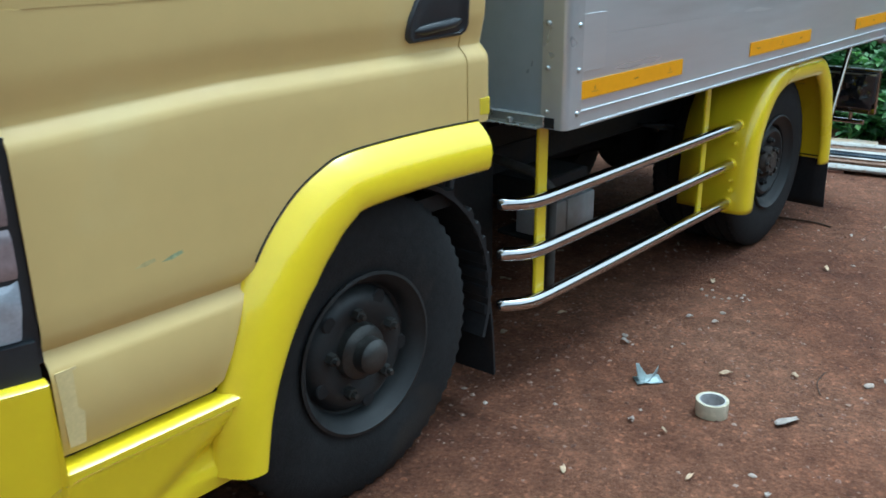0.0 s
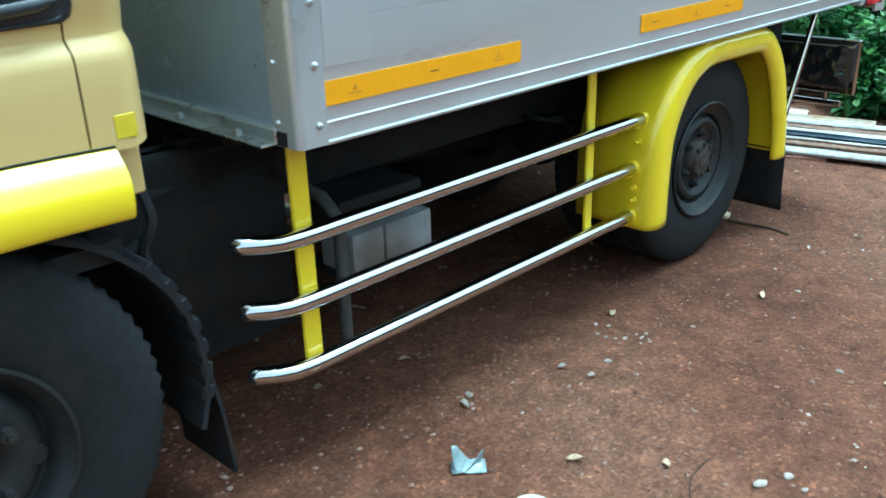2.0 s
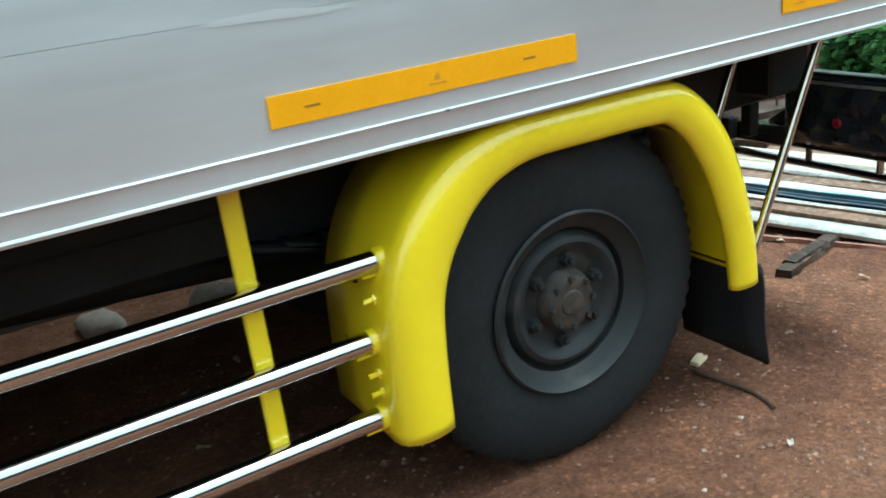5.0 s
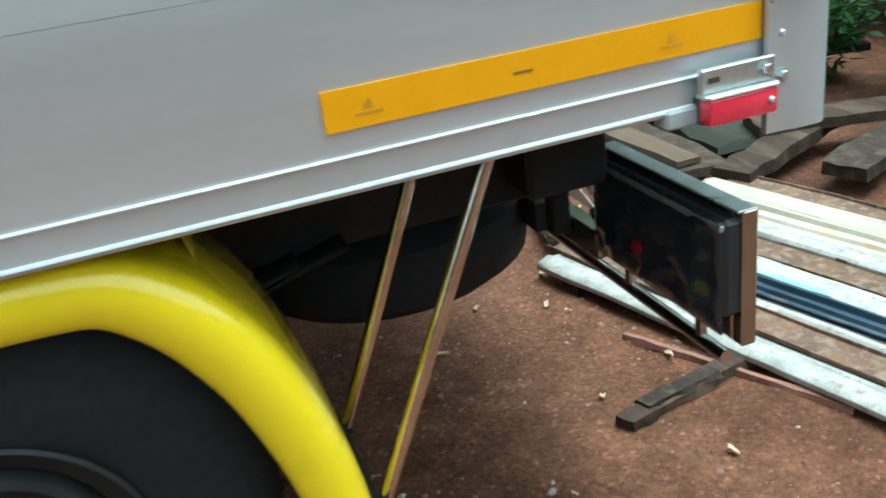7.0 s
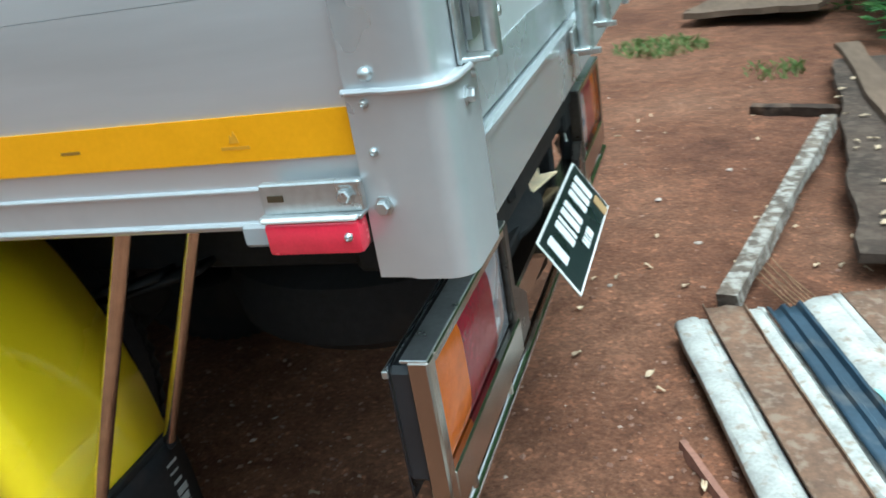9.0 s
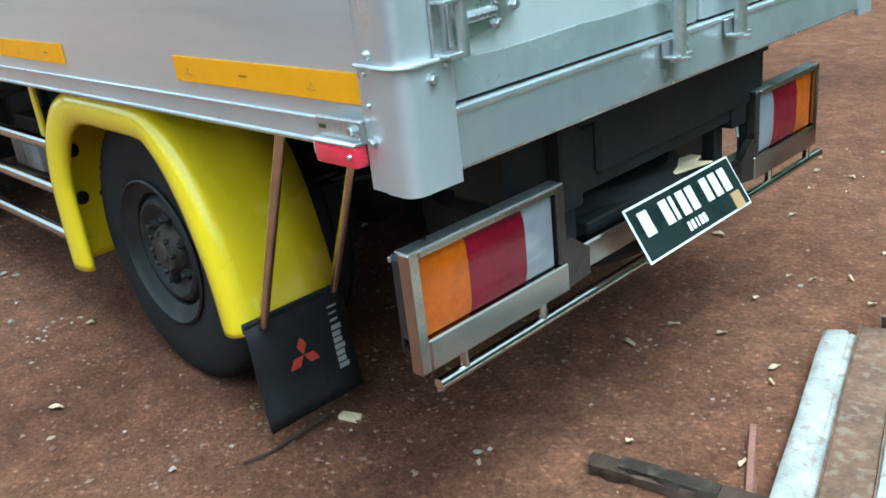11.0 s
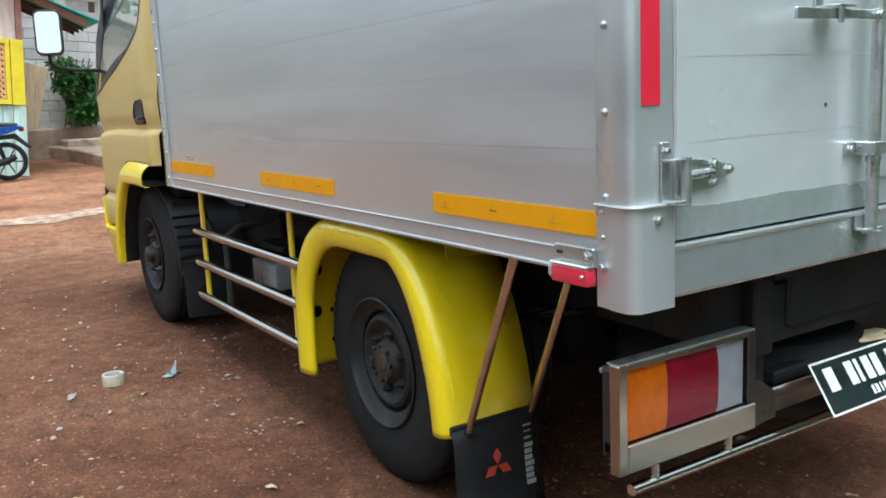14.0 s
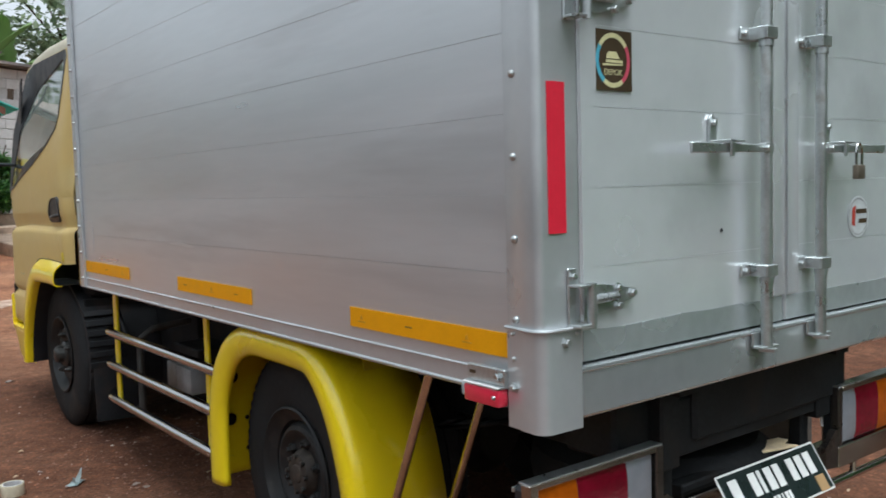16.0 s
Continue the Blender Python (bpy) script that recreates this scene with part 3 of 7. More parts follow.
# grey tank and black canisters between the axles
for bx0, bx1 in ((1.262, 1.370), (1.375, 1.545)):
    part("battery_box", box(bx0, bx1, 0.262, 0.40, 0.365, 0.482, 0.008, 2), "greyplast", truck, "light grey battery box")
part("battery_bracket", box(1.255, 1.55, 0.30, 0.50, 0.482, 0.56, 0.006), "black", truck)
part("battery_tray", box(1.25, 1.555, 0.27, 0.47, 0.350, 0.364, 0.003), "black", truck)
b = bmesh.new()
tube(b, [(1.158, 0.18, 0.22), (1.158, 0.18, 0.58), (1.16, 0.24, 0.62), (1.17, 0.42, 0.64)], 0.016, 12)
part("breather_pipe", b, "pipe_grey", truck, "dusty grey upright pipe")
b = bmesh.new()
tube(b, [(1.78, 0.60, 0.60), (2.12, 0.60, 0.60)], 0.08, 18)
part("air_tank", b, "black", truck)
b = bmesh.new()
# Added black panel: stands in for the darkness behind the front wheel.
bx(b, 0.60, 1.2, 0.44, 0.52, 0.20, 0.75, 0.02, 2)
bx(b, 0.95, 2.2, 0.44, 0.47, 0.66, 0.75, 0.01)
part("side_box", b, "black", truck)
for pts in ([(0.70, 0.25, 0.82), (0.72, 0.22, 0.70), (0.70, 0.24, 0.62), (0.74, 0.26, 0.5)], [(0.66, 0.3, 0.9), (0.73, 0.3, 0.78), (0.78, 0.35, 0.7), (0.86, 0.4, 0.68)]):
    b = bmesh.new()
    tube(b, smooth_line(pts), 0.012, 8)
    part("hose", b, "blackplast", truck)
# spare wheel slung under the tail
b = bmesh.new()
lathe(b, [(0.17, -0.08), (0.20, -0.095), (0.30, -0.095), (0.345, -0.06), (0.355, 0), (0.345, 0.06), (0.30, 0.095), (0.20, 0.095), (0.17, 0.08)], 32, (3.535, 0.88, 0.42), "z", True)
spare = part("spare_tyre", b, "rubber", truck, "spare tyre slung flat under the tail")
b = bmesh.new()
lathe(b, [(0.0, 0.03), (0.16, 0.03), (0.18, 0.06), (0.18, -0.06), (0.16, -0.03), (0.0, -0.03)], 24, (3.535, 0.88, 0.42), "z")
part("spare_rim", b, "rim", spare)


# -- wheels --
def tyre_bm(r, w):
    """A tyre lying on the y axis, its outer wall at y = 0."""
    b = bmesh.new()
    prof = [(0.190, 0.028), (0.200, 0.010), (0.222, 0.004), (0.262, 0.0), (0.310, 0.002), (0.345, 0.009), (r - 0.014, 0.022), (r - 0.003, 0.032), (r, 0.045)]
    prof += [(r - 0.009, 0.0455), (r - 0.009, 0.055), (r, 0.0555), (r, w / 2 - 0.006), (r - 0.009, w / 2 - 0.0055), (r - 0.009, w / 2 + 0.0055), (r, w / 2 + 0.006)]
    prof += [(r, w - 0.0555), (r - 0.009, w - 0.055), (r - 0.009, w - 0.0455), (r, w - 0.045), (r - 0.003, w - 0.032), (r - 0.012, w - 0.02), (0.345, w - 0.01), (0.27, w), (0.20, w - 0.01), (0.19, w - 0.028)]
    lathe(b, prof, 128, closed=True)
    # shoulder blocks: every other sector of the shoulder stands proud
    for v in b.verts:
        rr = math.hypot(v.co.x, v.co.z)
        if rr > r - 0.02 and (v.co.y < 0.046 or v.co.y > w - 0.046):
            k = int((math.atan2(v.co.z, v.co.x) + math.pi) / (2 * math.pi) * 128 + 0.5) % 2
            f = 1 + (0.004 if k else -0.005) / rr
            v.co.x *= f
            v.co.z *= f
    return b


R, TW = 0.388, 0.20
tyre = mesh_of("tyre", tyre_bm(R, TW), M["rubber"], 40)


def wheel(name, cx, y, cz, flip, front, label):
    """A wheel whose outer wall stands at y; flip: for the far side."""
    m = pose(cx, y, cz, 0, 0, 180 if flip else 0)
    wh = part(name, tyre, None, truck, label, at=m)
    b = bmesh.new()
    if front:
        prof = [(0.203, 0.006), (0.205, -0.002), (0.197, -0.004), (0.190, 0.006), (0.182, 0.012), (0.172, 0.030), (0.165, 0.050), (0.158, 0.055), (0.150, 0.040), (0.135, 0.026), (0.115, 0.022), (0.088, 0.028), (0.070, 0.036), (0.0, 0.036)]
    else:
        prof = [(0.207, 0.010), (0.211, -0.001), (0.205, -0.005), (0.199, 0.003), (0.188, 0.012), (0.174, 0.020), (0.166, 0.026), (0.163, 0.046), (0.159, 0.047), (0.155, 0.034), (0.147, 0.022), (0.135, 0.018), (0.122, 0.024), (0.110, 0.036), (0.098, 0.041), (0.0, 0.041)]
    lathe(b, prof, 56)
    part("rim", b, "rim", wh, at=m)
    b = bmesh.new()
    if front:
        lathe(b, [(0.072, 0.04), (0.068, 0.016), (0.055, 0.006), (0.046, 0.004), (0.043, -0.022), (0.034, -0.032), (0.020, -0.036), (0.0, -0.037)], 24)
    else:
        lathe(b, [(0.072, 0.042), (0.070, 0.028), (0.064, 0.020), (0.060, 0.010), (0.052, 0.006), (0.030, 0.008), (0.026, 0.004), (0.0, 0.003)], 28)
    hub = part("hub", b, "rim_worn" if front else "hub_rust", wh, "worn dull metal hub cap" if front else "rust-brown flanged hub", at=m)
    n, rr, yy = (5, 0.102, 0.024) if front else (6, 0.093, 0.044)
    for k in range(n):
        a = 2 * math.pi * (k + 0.35) / n
        b = bmesh.new()
        lathe(b, [(0.0, -0.032), (0.007, -0.032), (0.009, -0.028), (0.009, -0.02), (0.0145, -0.02), (0.016, -0.016), (0.016, 0.002), (0.022, 0.004)], 6, (rr * math.cos(a), yy, rr * math.sin(a)))
        part("wheel_nut", b, "rim_worn" if front else "rim", wh, at=m)
    if not front:
        for k in range(8):
            a = 2 * math.pi * k / 8
            b = bmesh.new()
            lathe(b, [(0.0, -0.012), (0.007, -0.012), (0.008, -0.009), (0.008, 0.002)], 6, (0.0555 * math.cos(a), 0.010, 0.0555 * math.sin(a)))
            part("axle_bolt", b, "rim_worn", wh, at=m)
    # hand holes of the disc
    for k in range(5 if front else 0):
        a = 2 * math.pi * (k + 0.85) / 5
        b = bmesh.new()
        lathe(b, [(0.0, 0.0), (0.018, 0.0), (0.021, 0.004)], 14, (0.136 * math.cos(a), 0.024, 0.136 * math.sin(a)))
        part("hand_hole", b, "black", wh, at=m)
    return wh


M["rim_worn"] = material("worn_nut_metal", (0.055, 0.055, 0.052), 0.42, 0.5, 0.3, 30.0)
M["hub_rust"] = material("rusty_hub_iron", (0.045, 0.037, 0.031), 0.7, 0.2, 0.35, 40.0, dirt=(0.085, 0.068, 0.053), dirt_amount=0.3, dirt_scale=30)
for flip, yf in ((False, 0.062), (True, W - 0.062)):
    wheel("front_wheel", HF[0], yf, HF[1], flip, True, "dusty black front wheel with a domed hub")
for flip, yf in ((False, 0.105), (True, W - 0.105)):
    wheel("rear_wheel", HR[0], yf, HR[1], flip, False, "dusty black twin rear wheel with a rusty hub")
    m = pose(HR[0], yf + (0.21 if not flip else -0.21), HR[1], 0, 0, 180 if flip else 0)
    part("inner_wheel", tyre, None, truck, at=m)


# -- rear wheel arches --
ARCH = [(2.292, 0.245), (2.294, 0.40), (2.306, 0.535), (2.348, 0.648), (2.412, 0.730), (2.49, 0.785), (2.57, 0.811), (2.65, 0.818), (2.80, 0.817), (2.945, 0.815), (3.025, 0.804), (3.09, 0.766), (3.15, 0.704), (3.20, 0.62), (3.24, 0.51), (3.268, 0.395), (3.280, 0.285)]


def flare(path, prof, steps=5, widths=((0, 1), (1, 1))):
    """Draws a section along an arch. prof: (how far inside the outer line, y); widths: its width by the share of the way."""
    line = smooth_line([(x, 0, z) for x, z in path], steps)
    rows = []
    for i, p in enumerate(line):
        d = (line[min(i + 1, len(line) - 1)] - line[max(i - 1, 0)]).normalized()
        nrm = Vector((-d.z, 0, d.x))
        f = i / (len(line) - 1)
        k = float(np.interp(f, [a for a, _ in widths], [c for _, c in widths]))
        rows.append([(p.x - nrm.x * o * k, y, p.z - nrm.z * o * k) for o, y in prof])
    b = bmesh.new()
    grid(b, rows)
    bmesh.ops.recalc_face_normals(b, faces=b.faces)
    return b


for side in (0, 1):
    prof = [(0.0860, 0.052), (0.0855, 0.040), (0.081, 0.032), (0.071, 0.026), (0.052, 0.021), (0.034, 0.020), (0.020, 0.024), (0.009, 0.033), (0.002, 0.046), (0.0, 0.066), (0.0, 0.2), (0.0, 0.315)]
    b = flare(ARCH, prof, 5, ((0, 1.36), (0.22, 1.36), (0.45, 1.0), (0.62, 1.0), (0.78, 1.08), (1, 0.98)))
    if side:
        mirror_y(b)
    fender = part("rear_wheel_arch", b, "yellow", truck, "glossy yellow rounded rear wheel arch", 60)
    solidify(fender, 0.005, 0)
    sgn = (lambda v: v) if not side else (lambda v: W - v)
    # flat inner flange of the front leg
    b = bmesh.new()
    prism(b, [(2.30, 0.25), (2.302, 0.40), (2.326, 0.53), (2.365, 0.64), (2.385, 0.63), (2.385, 0.24)], "y", sgn(0.312), sgn(0.317))
    part("arch_inner_plate", b, "yellow_dull", fender)
    for z in (0.33, 0.44, 0.55):
        b = bmesh.new()
        lathe(b, [(0.0, -0.006), (0.006, -0.006), (0.009, 0.0)], 8, (2.306, sgn(0.17), z), "x")
        part("arch_bolt", b, "black", fender)
    # tube sockets and the bolts between them
    for z, x in ((0.602, 2.332), (0.448, 2.296), (0.287, 2.293)):
        b = bmesh.new()
        tube(b, [(x - 0.016, sgn(0.10), z), (x - 0.012, sgn(0.10), z), (x + 0.012, sgn(0.10), z)], [0.0245, 0.0265, 0.0265], 16)
        bx(b, x - 0.045, x + 0.01, sgn(0.094), sgn(0.106), z - 0.027, z - 0.020, 0.001)
        part("tube_socket", b, "yellow", fender)
    for z, x in ((0.535, 2.306), (0.385, 2.294), (0.345, 2.294)):
        b = bmesh.new()
        tube(b, [(x - 0.028, sgn(0.088), z), (x + 0.005, sgn(0.088), z)], 0.0055, 8)
        tube(b, [(x - 0.010, sgn(0.088), z), (x - 0.004, sgn(0.088), z)], 0.0105, 6)
        part("arch_bolt", b, "yellow", fender)
    # upright brace from the bottom rail down to the arch
    b = bmesh.new()
    prism(b, [(3.101, 0.828), (3.104, 0.828), (3.143, 0.672), (3.140, 0.672)], "y", sgn(0.150), sgn(0.300))
    bx(b, 3.142, 3.166, sgn(0.150), sgn(0.300), 0.655, 0.659, 0.001)
    part("arch_brace", b, "yellow_dull", fender, "dusty yellow brace plate")
    # rear mud flap
    b = bmesh.new()
    rows = [[(3.290 + 0.028 * k / 8 + 0.003 * math.sin(k), sgn(y), 0.305 - (0.305 - 0.035) * k / 8) for y in np.linspace(0.035, 0.318, 5)] for k in range(9)]
    grid(b, rows)
    flap = solidify(part("mud_flap", b, "flap", truck, "black rubber mud flap with a faded red mark"), 0.008, 0)
    if side == 0:
        cy, cz = 0.168, 0.185
        for a in (90, 210, 330):
            u = Vector((math.cos(radians(a)), math.sin(radians(a))))
            v = Vector((-u.y, u.x))
            pts = [u * r + v * s for r, s in ((0.002, 0), (0.026, 0.014), (0.05, 0), (0.026, -0.014))]
            b = bmesh.new()
            prism(b, [tuple(p) for p in pts], "x", 0.0035, 0.0062)
            part("emblem", b, "logo_red", flap, at=pose(3.290 + 0.104 * (0.305 - cz), cy, cz, 0, -5.9, 0))
        for k in range(10):
            z = 0.275 - k * 0.0175
            x = 3.290 + 0.104 * (0.311 - z)
            part("letter_bar", box(x + 0.002, x + 0.0065, 0.262, 0.262 + (0.024 if k % 3 else 0.029), z - 0.013, z), "grey_ink", flap)
    part("flap_clamp", box(3.276, 3.290, sgn(0.035), sgn(0.318), 0.292, 0.318, 0.003), "black", flap)
    # struts from the box floor to the arch
    for a, c in (((3.538, 0.080, 0.825), (3.302, 0.080, 0.305)), ((3.520, 0.297, 0.825), (3.296, 0.294, 0.310))):
        b = bmesh.new()
        tube(b, [(a[0], sgn(a[1]), a[2]), (c[0], sgn(c[1]), c[2])], 0.0115, 12)
        part("arch_strut", b, "strut", truck)
        part("strut_foot", box(c[0] - 0.010, c[0] + 0.008, sgn(c[1] - 0.010), sgn(c[1] + 0.010), c[2] - 0.016, c[2] + 0.004, 0.003), "flap", truck)

# -- side guard: chrome tubes on yellow posts --
for side in (0, 1):
    sgn = (lambda v: v) if not side else (lambda v: W - v)
    for z in (0.602, 0.448, 0.287):
        b = bmesh.new()
        tube(b, [(2.30 + 0.05 * (z - 0.287) / 0.315, sgn(0.10), z), (1.5, sgn(0.10), z), (1.02, sgn(0.10), z), (0.98, sgn(0.102), z), (0.945, sgn(0.108), z), (0.91, sgn(0.122), z + 0.002), (0.875, sgn(0.146), z + 0.004), (0.864, sgn(0.153), z + 0.004), (0.857, sgn(0.158), z + 0.004), (0.855, sgn(0.1595), z + 0.004)],
             [0.0212] * 7 + [0.0195, 0.014, 0.006], 16)
        part("guard_tube", b, "chrome", truck, "polished side guard tube")
    for x, w in ((1.015, 0.024), (2.085, 0.018)):
        b = bmesh.new()
        bx(b, x - w, x + w, sgn(0.118), sgn(0.130), 0.262, 0.83, 0.003)
        part("guard_post", b, "yellow", truck)

# -- rear bumper with lamps --
bumper = part("rear_bumper", box(3.86, 3.90, 0.42, W - 0.42, 0.415, 0.475, 0.004), "steel", truck, "polished sheet rear bumper")
part("bumper_beam", box(3.815, 3.858, 0.60, W - 0.60, 0.42, 0.49, 0.004), "black", bumper)
part("tow_plate", box(3.84, 3.905, 0.59, 1.305, 0.61, 0.775, 0.01), "black", bumper)
part("rear_cross_beam", box(3.70, 3.86, 0.35, 1.35, 0.60, 0.765, 0.01), "black", bumper)
for y in (0.54, 1.16):
    part("bumper_arm", box(3.82, 3.86, y - 0.02, y + 0.02, 0.44, 0.72, 0.004), "black", bumper)
for side in (0, 1):
    sgn = (lambda v: v) if not side else (lambda v: 1.592 - 0.86 * (v - 0.024))
    x0, x1 = 3.897, 3.925
    y0, y1, z0, z1 = 0.024, 0.446, 0.408, 0.642
    iy0, iy1, iz0, iz1 = 0.050, 0.420, 0.470, 0.626
    b = bmesh.new()
    bx(b, x0, x1, sgn(y0), sgn(iy0), z0, z1, 0.003)
    bx(b, x0, x1, sgn(iy0), sgn(iy1), iz1, z1, 0.003)
    bx(b, x0, x1, sgn(iy0), sgn(y1), z0, iz0, 0.003)
    arm = bmesh.new()
    prism(arm, [(sgn(y1 - 0.002), z0 + 0.003), (sgn(y1 - 0.002), iz0 + 0.05), (sgn(y1 + 0.015), iz0 + 0.05), (sgn(y1 + 0.075), 0.478), (sgn(y1 + 0.075), 0.418)], "x", x0 + 0.004, x1 - 0.004)
    frame_ = part("lamp_frame", b, "steel", bumper, "polished sheet lamp surround")
    part("frame_arm", arm, "steel_dark", frame_, "dull bent steel arm")
    part("frame_post", box(x0, x1 - 0.001, sgn(iy1), sgn(y1), iz0, z1 - 0.002, 0.003), "steel_dark", frame_, "dark steel inner post")
    b = bmesh.new()
    bx(b, x0 - 0.03, x0 + 0.008, sgn(y0 + 0.006), sgn(y1 - 0.006), z0 + 0.056, z1 - 0.012, 0.008)
    part("lamp_housing", b, "blackplast", frame_)
    b = bmesh.new()
    rows = []
    for i in range(27):
        u = i / 26
        row = []
        for k in range(15):
            v = k / 14
            edge = min(u, 1 - u, v, 1 - v) * 6
            crease = 0.022 * noise.noise((u * 6, v * 4, 4.2)) + 0.016 * abs(noise.noise((u * 13, v * 8, 1.3)))
            row.append((x0 - 0.029 - min(edge, 1) * (0.010 + crease), sgn(y0 + 0.012 + 0.395 * u), z0 + 0.026 + 0.194 * v))
        rows.append(row)
    grid(b, rows)
    bmesh.ops.recalc_face_normals(b, faces=b.faces)
    solidify(part("lamp_back", b, "black_film", frame_, "crumpled black plastic lamp back", 24), 0.003, 0)
    part("top_plate", box(x0 - 0.008, x1 - 0.002, sgn(y0 + 0.002), sgn(y1 - 0.004), z1 - 0.003, z1 + 0.0015, 0.001), "zinc", frame_, "thin bright metal top edge")
    for rz_, rx_ in ((z1 - 0.022, 0.036),):
        part("back_rail", box(x0 - rx_, x0 - rx_ + 0.008, sgn(y0 + 0.008), sgn(y1 - 0.008), rz_ - 0.006, rz_ + 0.004, 0.001), "zinc", frame_, "dull bare steel rail")
    b = bmesh.new()
    lathe(b, [(0.0, -0.006), (0.010, -0.006), (0.014, -0.003), (0.014, 0.002)], 14, (0, 0, 0))
    part("bulb_socket", b, "lens_red", frame_, "small red bulb socket", at=pose(x0 - 0.050, sgn(0.245), 0.515, 0, 0, -90))
    # one lens bowl in three colours
    ys = [iy0 + 0.006, iy0 + 0.118, iy0 + 0.275, iy1 - 0.006]
    for k, mt in enumerate(("lens_amber", "lens_red", "lens_clear")):
        b = bmesh.new()
        rows = []
        for y in np.linspace(ys[k], ys[k + 1] - 0.0006, 9):
            u = (y - ys[0]) / (ys[3] - ys[0]) * 2 - 1
            row = []
            for w_ in np.linspace(-1, 1, 9):
                bulge = (1 - u ** 6) * (1 - w_ ** 4)
                row.append((x1 - 0.012 + 0.007 * bulge, sgn(y), (iz0 + iz1) / 2 + w_ * ((iz1 - iz0) / 2 - 0.004)))
            rows.append([(x0 + 0.006, row[0][1], row[0][2])] + row + [(x0 + 0.006, row[-1][1], row[-1][2])])
        grid(b, rows)
        bmesh.ops.recalc_face_normals(b, faces=b.faces)
        part("lamp_lens", b, mt, frame_)
    b = bmesh.new()
    tube(b, [(3.87, sgn(0.452), 0.60), (3.88, sgn(0.475), 0.585), (3.89, sgn(0.48), 0.53)], 0.004, 6)
    part("cable", b, "zinc", bumper)
# lower chrome bar and its stand-offs
b = bmesh.new()
tube(b, [(3.906, 0.075, 0.362), (3.906, 1.66, 0.362)], 0.0125, 14)
bar = part("lower_bar", b, "chrome", bumper, "polished lower bumper tube")
for y in (0.145, 0.375, 1.345, 1.575):
    b = bmesh.new()
    tube(b, [(3.906, y, 0.412), (3.906, y, 0.366)], 0.010, 10)
    part("stand_off", b, "steel", bar)
# number plate with plain bars in place of its characters
pm = pose(3.955, 0.863, 0.460, 0, -33, 0)
b = bmesh.new()
bx(b, -0.0015, 0.0015, -0.2215, 0.2215, -0.066, 0.066, 0.001)
plate = part("number_plate", b, "white_paint", bumper, "black number plate with white edging", at=pm)
part("plate_face", box(0.0012, 0.0022, -0.216, 0.216, -0.0605, 0.0605), "plate_black", plate, at=pm)
for y, w in ((-0.188, 0.036), (-0.105, 0.030), (-0.066, 0.014), (-0.036, 0.030), (0.004, 0.028), (0.068, 0.028), (0.108, 0.030), (0.150, 0.030)):
    part("character_bar", box(0.002, 0.0034, y, y + w, -0.012, 0.046, 0.001), "white_paint", plate, at=pm)
for y, w in ((-0.045, 0.010), (-0.030, 0.012), (-0.010, 0.006), (0.004, 0.012), (0.020, 0.012)):
    part("character_bar", box(0.002, 0.003, y, y + w, -0.048, -0.026), "white_paint", plate, at=pm)
part("tape_scrap", box(0.0022, 0.0040, 0.155, 0.195, -0.062, -0.020), "cardboard", plate, at=pm)
part("plate_bracket", box(3.90, 3.955, 0.74, 1.0, 0.44, 0.45), "steel", bumper)


M["handle_grey"] = material("grey_handle_plastic", (0.022, 0.026, 0.030), 0.4, 0, 0.1, 20.0)
# -- cab --
def cab_profile(x):
    """Side section of the cab at x: (y, z) from the bottom up."""
    return [(0.012, 0.515), (0.002, 0.53), (0.000, 0.60), (0.000, 0.668), (0.004, 0.680), (0.020, 0.698), (0.023, 0.706), (0.011, 0.724), (0.007, 0.74), (0.006, 0.90),
            (0.007, 1.050), (0.009, 1.062), (0.014, 1.070), (0.0285, 1.084), (0.0325, 1.088), (0.0335, 1.092), (0.030, 1.110), (0.0235, 1.138), (0.0195, 1.152), (0.0175, 1.17), (0.0165, 1.21), (0.0165, 1.24), (0.0165, 1.32)]


def wrap(x, y):
    """Rounds the cab's front corner and tucks in its rear edge."""
    if x < -0.46:
        t = (-0.46 - x) / 0.28
        y = y + 0.085 * t * t
    if x > 0.60:
        t = (x - 0.60) / 0.055
        y = y + 0.045 * t * t
    return y


# lower side: from the front corner to the rear edge, cut by the wheel arch
def arch_floor(x):
    """Lower limit of the side sheet over the front wheel."""
    pts = [(-0.215, 0.50), (-0.175, 0.57), (-0.142, 0.655), (-0.095, 0.735), (-0.035, 0.805), (0.045, 0.87), (0.13, 0.905), (0.70, 0.908)]
    if x < pts[0][0]:
        return 0.515
    for (a, za), (c, zc) in zip(pts, pts[1:]):
        if a <= x <= c:
            return za + (zc - za) * (x - a) / (c - a)
    return 0.905


KNOTS = sorted([z for _, z in cab_profile(0)] + [0.78, 0.82, 0.86, 0.95, 1.0])


def side_sheet(x0, x1, zlo, zhi, n=14, inset=0.0):
    b = bmesh.new()
    rows = []
    for x in np.linspace(x0, x1, n):
        lo = max(zlo, arch_floor(x))
        prof = cab_profile(x)
        zz = [max(lo, z) for z in KNOTS if z <= zhi]
        py, pz = [p[0] for p in prof], [p[1] for p in prof]
        rows.append([(x, wrap(x, float(np.interp(z, pz, py)) + inset), z - 0.05 * max(-0.12 - x, 0) * float(np.interp(z, [0.92, 1.03, 1.14, 1.225], [0, 1, 1, 0]))) for z in zz])
    grid(b, rows)
    bmesh.ops.remove_doubles(b, verts=b.verts, dist=1e-5)
    bmesh.ops.recalc_face_normals(b, faces=b.faces)
    return b


